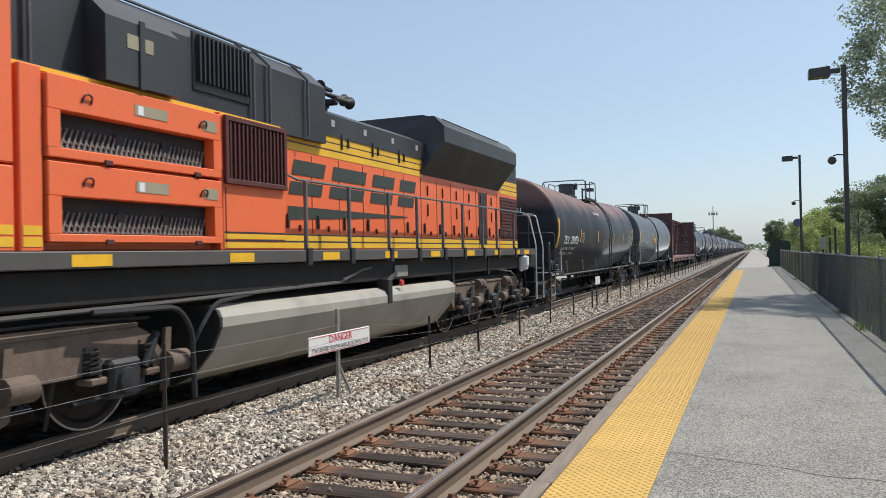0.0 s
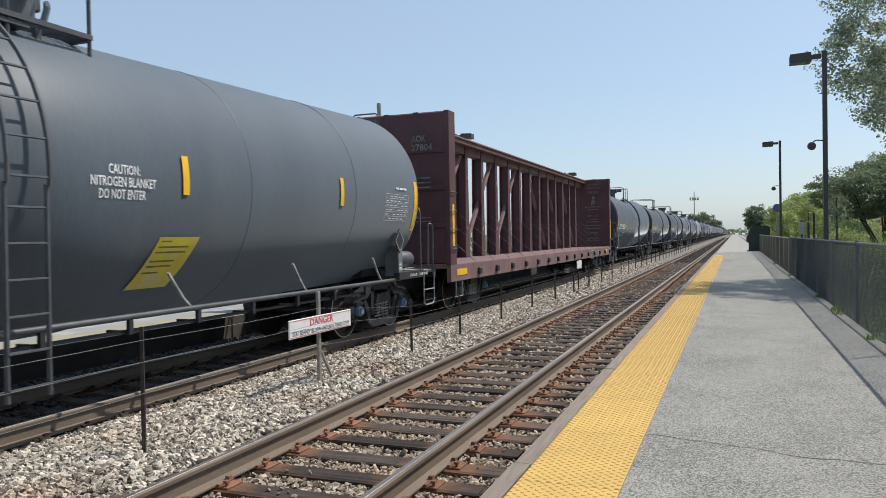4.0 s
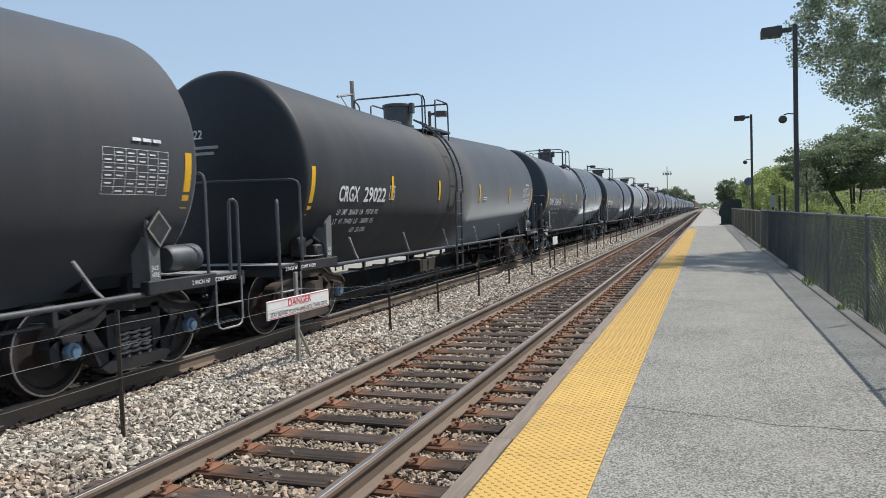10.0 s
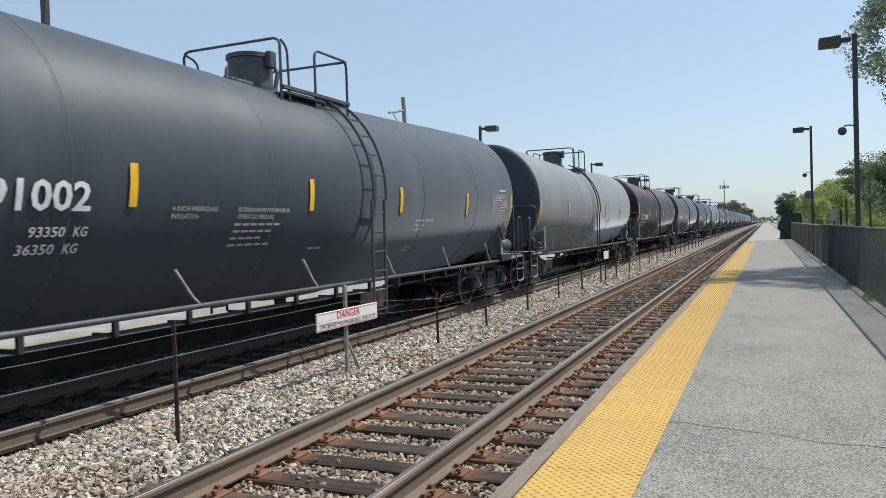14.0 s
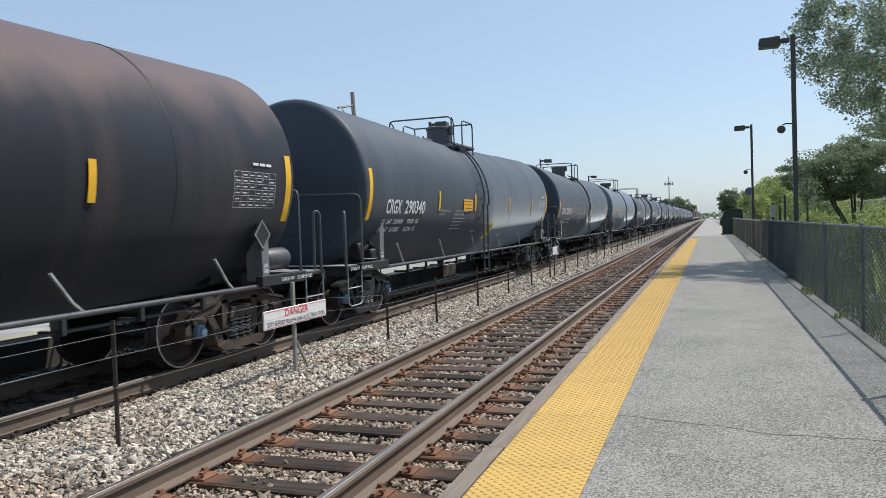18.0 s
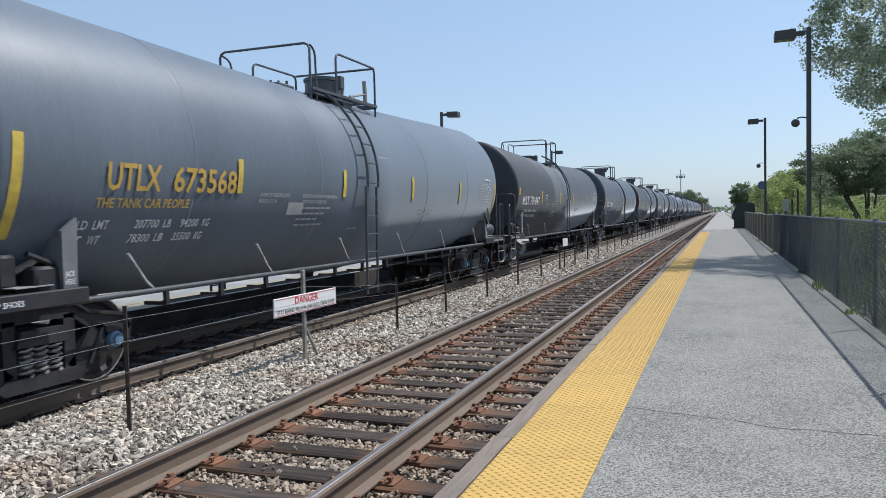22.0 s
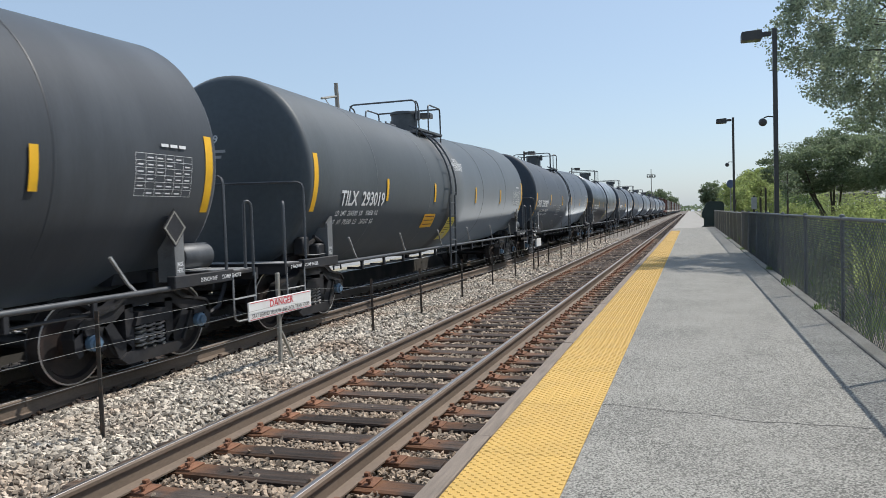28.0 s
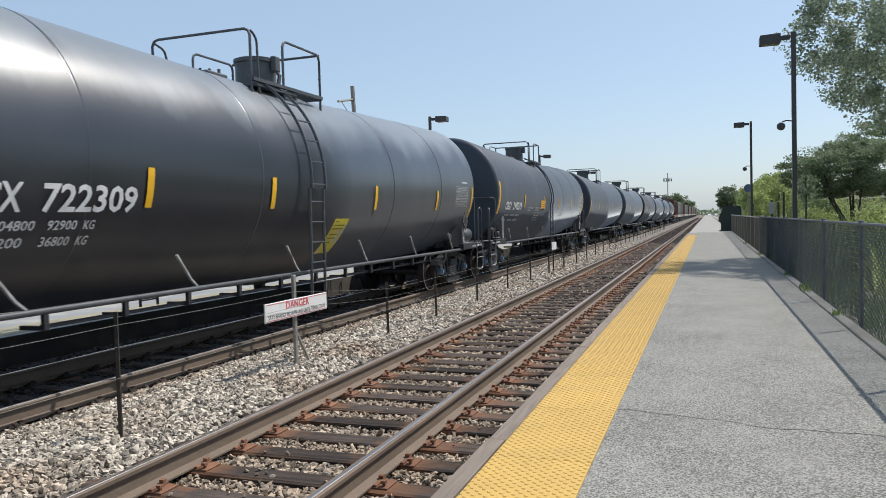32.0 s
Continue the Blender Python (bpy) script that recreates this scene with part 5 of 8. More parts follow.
    if detail:
        for s in (1, -1) if detail > 1 else (1,):
            lad = obj("ladder", H[("stringer", s, 0)], None, car)
            obj("stringer", H[("stringer", s, 1)], None, lad)
            for x, y, z in H[("ladder_at", s)]:
                rg = obj("rung", H[("rung", s)], None, lad)
                rg.location = (x, y, z)
    for s in (1, -1):
        sr = obj("side_rail", H["side_rail"], None, car)
        sr.location = (s * SIDE, 0, 0)
        if detail and s > 0:
            for i, y in enumerate([1.75 + (L - 3.0) * k / 5 for k in range(6)]):
                st = obj("strap", H["strap"], None, sr)
                st.location = (0.0, y, 0)
            for k in range(12):
                bk = obj("rail_bracket", H["bracket"], None, sr)
                bk.location = (0.0, 1.9 + (L - 3.8) * k / 11, 0)
    obj("bottom_outlet", H["bottom_outlet"], None, car)
    obj("brake_pipe", H["brake_pipe"], None, car)
    for d in (-1, 1):
        obj("stub_sill", H[("sill", d)], None, car)
        ep = obj("end_platform", H[("endplat", d)], None, car)
        if detail:
            obj("sill_lettering", H[("shoe_text", d)], None, ep)["kind"] = "stuff"
        cp = obj("coupler", H[("coupler", d)], None, car)
        cp.location = (0, (0 if d < 0 else L) + d * 0.8, 0)
        if detail:
            obj("end_handrail", H[("hoop", d)], None, car)
            jp = obj("jacking_plate", H[("jack", d)], None, car)
            obj("jack_stencil", H[("jack_text", d)], None, jp)
            obj("tread_plate", H[("tread", d)], None, ep, "pale galvanised tread")
            for s in (1, -1):
                obj("grab_post", H[("post", d, s)], None, car)
                obj("sill_step", H[("step", d, s)], None, car)
    if detail:
        ph = obj("placard_holder", H["placard"], None, car)
        obj("placard_rim", H["placard_rim"], None, ph)
        obj("brake_cylinder", H["cylinder"], None, car)
        obj("brake_valve", H["valve_gear"], None, car)
    for y in (0.5, L - (0.76 if L > 15 else 0.58)):
        truck(car, y, near_only=detail == 0)
    if paint in ("mauve", "rusty", "browned") and detail:
        for o in car.children_recursive:
            if o.name.split(".")[0] in ("truck", "side_frame", "brake_beam"):
                o.material_slots[0].link = "OBJECT"
                o.material_slots[0].material = M["trucktan"]
    return car


# what the single cars carry on their sides
def text(s, y, z, size, width=0.0, m="letter", name="stencil"):
    return lambda tank, L: obj(name, shell_text(s, y, z, size, width, 0.002), M[m], tank)


def plate_c(y, z=2.0, s=0.3):
    def make(tank, L):
        g = Geo()
        for a, b, c, d in ((y, y + s, z, z + 0.02), (y, y + s, z + s, z + s + 0.02), (y, y + 0.02, z, z + s), (y + s - 0.02, y + s, z, z + s)):
            q = shell_patch(a, b, c, d, 0.007, 2)
            g.add(q.v, q.f)
        lettering(g, "PLATE", 0.05, lambda u, v: on_shell(y + 0.06 + u, z + 0.19 + v), s * 0.6, 0.001, 0.09)
        lettering(g, "C", 0.1, lambda u, v: on_shell(y + 0.11 + u, z + 0.06 + v), 0, 0.002, 0.09)
        obj("plate_stencil", g, M["letter"], tank)
    return make


def panel(y0, y1, z0, z1, m, skew=0.0, name="placard", lift=0.017):
    return lambda tank, L: obj(name, shell_patch(y0, y1, z0, z1, lift, 6, skew), M[m], tank)


DECAL_INK = mat("olive_print", (0.20, 0.155, 0.02), 0.6, var=0.3, bump=0)
DECAL_WORN = mat("worn_decal", (0.50, 0.44, 0.22), 0.6, var=0.3, scale=9, bump=0)


def sticker(y0, y1, z0, z1, skew=0.0, worn=False):
    """A yellow warning decal with lines of small print, one side worn pale on some."""
    def make(tank, L):
        d = obj("yellow_decal", shell_patch(y0, y1, z0, z1, 0.017, 6, skew), M["decal"], tank)
        h = z1 - z0
        for k, f in enumerate((0.9, 0.79, 0.69, 0.52, 0.42, 0.3)):
            wide = (y1 - y0) * (0.25, 0.75, 0.75, 0.6, 0.6, 0.4)[k]
            a = y0 + 0.05 + skew * f
            obj("print_bar", shell_patch(a, a + wide, z0 + h * f, z0 + h * f + 0.018, 0.0195, 1, 0), DECAL_INK, d)
        if worn:
            a = y0 + (y1 - y0) * 0.5
            obj("scuffed_patch", shell_patch(a + skew * 0.3, y1 - 0.03 + skew * 0.3, z0 + h * 0.3, z0 + h * 0.7, 0.0195, 3, skew * 0.4), DECAL_WORN, d)
    return make


def amber_placard(y0, y1, z0, z1):
    def make(tank, L):
        p = obj("placard", shell_patch(y0, y1, z0, z1, 0.017, 4), M["placard"], tank)
        for k in (0.2, 0.5, 0.78):
            z = z0 + (z1 - z0) * k
            obj("print_bar", shell_patch(y0 + 0.06, y1 - 0.06, z, z + 0.02, 0.019, 1), M["rust"], p)
    return make


def strokes(name, label, lines, m, wide):
    """Painted lines on the shell: each a list of (y, z)."""
    def make(tank, L):
        for line in lines:
            g = Geo()
            for y, z in line:
                g.v += [on_shell(y, z - wide / 2, 0.016), on_shell(y + wide * 0.4, z + wide / 2, 0.016)]
            g.f = [(2 * i, 2 * i + 1, 2 * i + 3, 2 * i + 2) for i in range(len(line) - 1)]
            obj(name, g, m, tank, label)
    return make


GRAFFITI = mat("faded_spray_paint", (0.15, 0.155, 0.16), 0.6, var=0.4, scale=4, bump=0)
SPILL = mat("dried_spill", (0.10, 0.103, 0.108), 0.6, var=0.5, scale=5, bump=0)
TAG = [[(3.5 + 0.27 * j + 0.17 * math.cos(a * 0.5 + j), 1.48 + (0.22 - 0.03 * j) * math.sin(a * 0.5 * (1 + j % 2) + j * 1.3)) for a in range(13)] for j in range(5)]
TAG.append([(3.3 - 0.3 * math.sin(a * 0.22), 1.15 + 0.06 * a) for a in range(13)])


def spill(y0, y1, z0, z1, n, seed):
    def make(tank, L):
        r = random.Random(seed)
        g = Geo()
        for _ in range(n):
            y, z = r.uniform(y0, y1), r.uniform(z0, z1)
            w, h = r.uniform(0.02, 0.06), r.uniform(0.03, 0.14)
            q = shell_patch(y, y + w, z, z + h, 0.004, 2, r.uniform(-0.1, 0.02))
            g.add(q.v, q.f)
        obj("dried_spill", g, SPILL, tank, "pale dried spill streaks")["kind"] = "stuff"
    return make


def head_point(x, z):
    """A point just off the front head."""
    rr = math.hypot(x, z - ZC)
    k = 5 * (1 - min(1, max(0, (rr - 0.02) / (R - 0.40))))
    y = 0.18 + 0.18 * (1 - (1 - k / 5) ** 2) if rr < R - 0.38 else 0.18 * math.sqrt(max(0, 1 - ((rr - R + 0.4) / 0.4) ** 2))
    return (x, -0.12 - y - 0.012, z)


def head_text(s, z, size, width):
    def make(tank, L):
        w = width * 0.75
        words = s.split()
        unit = w / (len(s.replace(" ", "")) + 0.7 * (len(words) - 1))
        x = -0.55
        for word in words:
            x0 = x
            obj("reporting_mark", lettering(Geo(), word, size * 0.78, lambda u, v: head_point(x0 + u, z + v), unit * len(word) * 0.96, 0.002), M["letter"], tank)
            x += unit * (len(word) + 0.7)
        for i, k in enumerate((0.62, 0.55)):
            z0 = z - 0.16 - 0.09 * i
            n = 5
            pts = [head_point(-0.45 + k * q / n, zz) for zz in (z0, z0 + 0.045) for q in range(n + 1)]
            obj("small_stencil", Geo().add(pts, [(q, q + 1, n + 2 + q, n + 1 + q) for q in range(n)]), M["letterdim"], tank)
    return make

TANK_T, TANK_C, TANK_U, TANK_Q = 15.17, 14.85, 14.41, 14.47
GAP = 2.688
caution = [text("CAUTION:", 7.72, 2.36, 0.09, 0.4), text("NITROGEN BLANKET", 7.5, 2.24, 0.09, 0.84), text("DO NOT ENTER", 7.6, 2.12, 0.09, 0.6)]
decal = sticker(8.3, 8.93, 1.2, 1.75, 0.2)
ORDER = [
    (TANK_T, lambda: tank_car("black tank car, upper shell dusted with pinkish rust", TANK_T, "rusty", "TILX  290951", "letter", (0.75, 1.95, 0.25, 2.05), [plate_c(3.4), head_text("TILX 290951", 2.95, 0.16, 1.3), text("DO NOT ENTER", 6.3, 3.1, 0.1, 1.1)], stripes=(3.1, 6.22, 9.66, 12.2), works=8.1, lad=8.3, dome=7.55, span=(-1.1, 0.95), weights=((("LD LMT 208300 LB  94480 KG", 0.62, 1.85),), (("LT WT 77700 LB  35250 KG", 0.6, 1.8),)))),
    (TANK_T, lambda: tank_car("slate grey tank car with a yellow decal and orange placard", TANK_T, "slate", "TILX  293791", "letterdim", (0.97, 1.93, 0.24, 1.95), [head_text("TILX 293791", 2.95, 0.16, 1.3), amber_placard(5.62, 6.37, 2.1, 2.38), decal] + caution, rise=0.18, stripes=(3.29, 5.53, 8.8, 12.27), works=7.3, lad=6.75, dome=7.8)),
    (20.69, None),
    (TANK_C, lambda: tank_car("charcoal tank car with white reporting marks", TANK_C, "charcoal", "CRGX  290581", "letter", (0.32, 1.98, 0.25, 2.3), [head_text("CRGX 290581", 2.95, 0.16, 1.3)], remarks="bars", weights=((("LD LMT", 0.85, 0.45), ("90400 KG", 2.0, 0.6)), (("LT WT", 0.8, 0.4), ("80100", 1.4, 0.35), ("36300 KG", 1.95, 0.6))), works=7.45, lad=7.9)),
    (TANK_C, lambda: tank_car("brown-black tank car with white reporting marks", TANK_C, "brownish", "MULX  700521", "letter", (0.50, 1.98, 0.24, 2.25), [plate_c(3.55)], dome=6.7, tall=0.2, slim=0.06, weights=((("LD LMT 204100 LB  92580 KG", 0.75, 1.85),), (("LT WT 81900 LB  37150 KG", 0.72, 1.85),)))),
    (TANK_C, lambda: tank_car("matt coal-black tank car, browned round its ladder", TANK_C, "browned", "CRGX  29022", "letter", (0.85, 1.97, 0.24, 1.85), [panel(9.0, 9.32, 2.10, 2.125, "letter"), panel(9.0, 9.25, 2.05, 2.072, "letter"), plate_c(2.85, 2.0, 0.24), head_text("29022", 2.95, 0.17, 0.6)], remarks=False, works=7.3, lad=6.6, stripes=(2.95, 5.55, 8.65, 11.75), slim=0.05, weights=((("LD LMT 206600 LB  93710 KG", 0.92, 1.55),), (("LT WT 79400 LB  36000 KG", 0.9, 1.5),), (("NEW 02-1996", 1.65, 0.6),)))),
    (TANK_C, lambda: tank_car("charcoal tank car, pale spill streaks on its upper shell", TANK_C, "splashed", "PNWX  703113", "letter", (0.33, 1.93, 0.25, 2.25), [head_text("PNWX 703113", 2.95, 0.16, 1.3), text("PAINT:", 10.9, 1.72, 0.07, 0.3), panel(11.24, 11.6, 1.725, 1.785, "letterdim"), text("374US-1999H", 11.65, 1.72, 0.07, 0.5), text("LOT: R60620", 10.9, 1.52, 0.07, 0.55), spill(9.9, 11.3, 3.1, 3.62, 55, 3), spill(8.2, 9.4, 3.0, 3.3, 25, 4), spill(3.7, 5.3, 3.1, 3.6, 45, 6)], lad=7.85)),
    (TANK_C, lambda: tank_car("slate grey tank car with white reporting marks", TANK_C, "charcoal", "CRGX  291002", "letter", (0.32, 1.98, 0.25, 2.3), [], weights=((("LD LMT", 0.85, 0.45), ("93350 KG", 2.0, 0.6)), (("LT WT", 0.8, 0.4), ("36350 KG", 1.92, 0.62))), lad=7.85)),
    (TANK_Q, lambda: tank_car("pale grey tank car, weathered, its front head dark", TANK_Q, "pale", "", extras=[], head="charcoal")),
    (TANK_T, lambda: tank_car("brown-black tank car, dusted all over, faint graffiti on its side", TANK_T, "mauve", "TILX  290968", "letter", (0.97, 1.93, 0.26, 2.04), [plate_c(3.35, 1.95), strokes("graffiti", "faded grey graffiti line", TAG, GRAFFITI, 0.016), strokes("scrape", "pale scraped patch", [[(5.0, 3.1), (5.3, 3.12), (5.75, 3.06)]], SPILL, 0.09)], weights=((("LD LMT 208200 LB  94400 KG", 0.85, 1.75),), (("LT WT 77800 LB  36500 KG", 0.8, 1.7),)), stripes=(3.22, 6.04, 9.1, 11.5), works=7.3, lad=6.8, dome=7.82)),
    (TANK_T, lambda: tank_car("dark charcoal tank car with a wide orange placard", TANK_T, "charcoal", "CRGX  290340", "letter", (0.7, 1.95, 0.25, 2.0), [amber_placard(5.27, 5.97, 2.02, 2.30), sticker(7.6, 8.12, 1.28, 1.70, 0.08)], stripes=(3.55, 6.22, 9.69, 12.66), works=7.35, lad=6.8, dome=7.8, weights=((("LD LMT 205000", 0.65, 1.0), ("93000 KG", 1.85, 0.6),), (("LT WT 81000", 0.6, 0.98), ("36700 KG", 1.8, 0.6),)))),
    (TANK_C, lambda: tank_car("charcoal tank car with a yellow-green decal", TANK_C, "charcoal", "CRGX  291021", "letter", (0.52, 1.98, 0.25, 2.12), [head_text("CRGX 291021", 2.95, 0.16, 1.3), sticker(7.98, 8.5, 1.42, 1.85, 0.0, True), text("CLOSE AND LOCK", 8.07, 2.17, 0.052, 0.46), text("BOV SAFETY HANDLE", 8.07, 2.095, 0.052, 0.55), text("SECUREMENT SYSTEM", 8.07, 2.02, 0.052, 0.55), text("BEFORE LOADING", 8.07, 1.945, 0.052, 0.46), text("VENT TANK", 8.03, 2.68, 0.05, 0.3), text("WHEN UNLOADING", 8.03, 2.60, 0.05, 0.48)], dome=7.7, weights=((("LD LMT 205600", 0.95, 0.85), ("93350KG", 2.05, 0.5),), (("LT WT 80400", 0.9, 0.85), ("36450KG", 2.0, 0.5),)))),
    (TANK_U, lambda: tank_car("blue-grey tank car lettered in amber", TANK_U, "bluegrey", "UTLX  673568", "letteryellow", (1.0, 2.02, 0.26, 2.1), [text("THE TANK CAR PEOPLE", 0.9, 1.84, 0.095, 1.35, "letteryellow"), panel(4.3, 4.7, 1.75, 1.92, "letterdim")], stripes=(3.14, 5.89, 8.7, 11.52), works=7.3, lad=6.65, dome=7.95, tall=0.47, span=(-1.3, 1.12), worn=True, weights=((("LD LMT", 0.75, 0.4), ("207700 LB", 1.5, 0.55), ("94200 KG", 2.2, 0.5),), (("LT WT", 0.72, 0.38), ("78300 LB", 1.48, 0.52), ("35500 KG", 2.15, 0.5),)))),
    (TANK_C, lambda: tank_car("brown-black tank car, a pale grey wash round its ladder", TANK_C, "washed", "MULX  701047", "letter", (0.42, 1.98, 0.25, 2.2), [plate_c(3.5), head_text("701047", 2.95, 0.16, 0.8)], stripes=(2.95, 5.95, 8.6, 11.6), dome=6.9, tall=0.2, slim=0.13, weights=((("LD LMT 204900 LB  92900KG", 0.8, 1.75),), (("LT WT 81100 LB  36800 KG", 0.75, 1.75),)))),
    (TANK_C, lambda: tank_car("ash grey tank car, its yellow-green decal behind the ladder", TANK_C, "ash", "CRGX  290945", "letter", (0.47, 1.98, 0.25, 2.2), [head_text("CRGX 290945", 2.95, 0.16, 1.3), sticker(7.98, 8.5, 1.42, 1.85)], lad=7.2, dome=8.0)),
    (TANK_T, lambda: tank_car("dark grey tank car, wet dark runs round its ladder", TANK_T, "wetted", "", extras=[text("MAXIMUM OPERATING PRESSURE", 9.15, 1.86, 0.06, 1.0), text("FOR HEATER COILS 150 PSI", 9.15, 1.76, 0.06, 0.8), text("EXTERIOR HEATER PIPES", 9.15, 1.62, 0.06, 0.8), text("NO INLET OR OUTLET", 9.15, 1.52, 0.06, 0.66), text("PIPE CAPS REQUIRED", 9.15, 1.42, 0.06, 0.68)], stripes=(3.25, 6.1, 9.72, 12.5), works=8.1, lad=8.3, dome=7.55, span=(-1.1, 0.95), remarks=False)),
    (TANK_T, lambda: tank_car("dull grey tank car, stained pale behind its ladder, caution stencil", TANK_T, "stained", "TILX  293019", "letter", (0.92, 1.93, 0.24, 1.9), [head_text("293019", 2.95, 0.16, 0.8), amber_placard(5.27, 6.0, 1.45, 1.75), sticker(6.98, 7.6, 1.12, 1.66, 0.06), text("CAUTION:", 7.7, 3.05, 0.09, 0.4), text("NITROGEN BLANKET", 7.5, 2.94, 0.09, 0.84), text("DO NOT ENTER", 7.6, 2.83, 0.09, 0.6)], stripes=(2.92, 5.76, 9.2, 12.0), works=7.35, lad=6.75, dome=7.8, weights=((("LD LMT 206500 LB  93650 KG", 0.85, 1.75),), (("LT WT 79500 LB  36050 KG", 0.8, 1.7),)))),
    (TANK_C, lambda: tank_car("charcoal tank car with white reporting marks", TANK_C, "charcoal", "CRGX  290989", "letter", (0.2, 1.95, 0.25, 2.24), [head_text("CRGX 290989", 2.95, 0.16, 1.3)], weights=((("LD LMT 205900  93350 KG", 0.85, 1.75),), (("LT WT 80100  36350 KG", 0.8, 1.7),)), lad=7.3, stripes=(2.95, 5.95, 8.6, 11.6))),
    (TANK_C, lambda: tank_car("glossy black tank car, sky shine painted pale on its upper shell", TANK_C, "gloss", "CTCX  722309", "letter", (0.86, 1.86, 0.245, 2.2), [sticker(7.32, 7.82, 1.2, 1.75, 0.2, True)], weights=((("LD LMT 204800", 0.85, 1.0), ("92900 KG", 1.97, 0.56)), (("LT WT 81200", 0.8, 0.97), ("36800 KG", 1.94, 0.56))), rise=-0.12, stripes=(3.2, 5.6, 8.96, 12.2), works=7.2, lad=6.6, dome=7.55, span=(-1.1, 0.95))),
    (TANK_T, lambda: tank_car("charcoal tank car with an amber placard", TANK_T, "charcoal", "CBGX  290239", "letter", (0.7, 1.95, 0.22, 2.0), [amber_placard(5.55, 6.25, 2.0, 2.28)], detail=1, dome=7.8)),
]
PLAIN = ["charcoal", "slate", "brownish", "slate", "charcoal", "coal"]
for i, p in enumerate(PLAIN):
    ORDER.append((TANK_C, lambda p=p: tank_car("distant " + {"charcoal": "charcoal", "slate": "slate grey", "brownish": "brown-black", "coal": "black"}[p] + " tank car of the long train", TANK_C, p, detail=0)))


def hopper_car(label, col, L=14.0):
    """A covered hopper: sloped ends, ribbed sides, roof hatches."""
    car = thing("hopper_car", label, "hopper car", None, "rear cars of the train")
    prof = [(-1.0, 1.0), (L + 1.0, 1.0), (L + 1.0, 1.35), (L - 0.6, 1.5), (L + 0.6, 3.9), (L + 0.6, 4.1), (-0.6, 4.1), (-0.6, 3.9), (0.6, 1.5), (-1.0, 1.35)]
    obj("body", Geo().prism(prof, -1.45, 1.45, "x"), col, car)
    rib = shared(("rib", col.name), lambda: Geo().box(1.44, 1.53, -0.05, 0.05, 1.5, 4.0, 0.01).mesh("rib", col))
    for i in range(11):
        r = obj("rib", rib, None, car)
        r.location = (0, 0.4 + (L - 0.8) * i / 10, 0)
    obj("roof", Geo().prism([(-1.5, 4.1), (1.5, 4.1), (0.6, 4.4), (-0.6, 4.4)], -0.7, L + 0.7), col, car)
    obj("hatches", Geo().box(-0.4, 0.4, 1, L - 1, 4.4, 4.52, 0.04), col, car)
    obj("hopper_bottom", Geo().prism([(1.6, 1.0), (L - 1.6, 1.0), (L - 3.2, 0.35), (3.2, 0.35)], -1.2, 1.2, "x"), M["black"], car)
    for y in (0.5, L - 0.5):
        truck(car, y, True)
    return car


HCOL = [mat("hopper_" + n, c, 0.6, var=0.15, scale=1, dirt=(0.12, 0.1, 0.08), dirt_amount=0.5) for n, c in
        (("red_brown", (0.16, 0.07, 0.055)), ("pale_grey", (0.42, 0.42, 0.40)), ("tan", (0.33, 0.29, 0.23)), ("dark_grey", (0.1, 0.105, 0.11)))]
HNAME = ["red-brown", "pale grey", "tan", "dark grey"]
for i in range(18):
    k = (i * 5 + i // 3) % 4
    ORDER.append((14.0, lambda k=k: hopper_car("distant " + HNAME[k] + " covered hopper car far down the train", HCOL[k])))


COUPLER = {d: coupler_mesh(d) for d in (1, -1)}


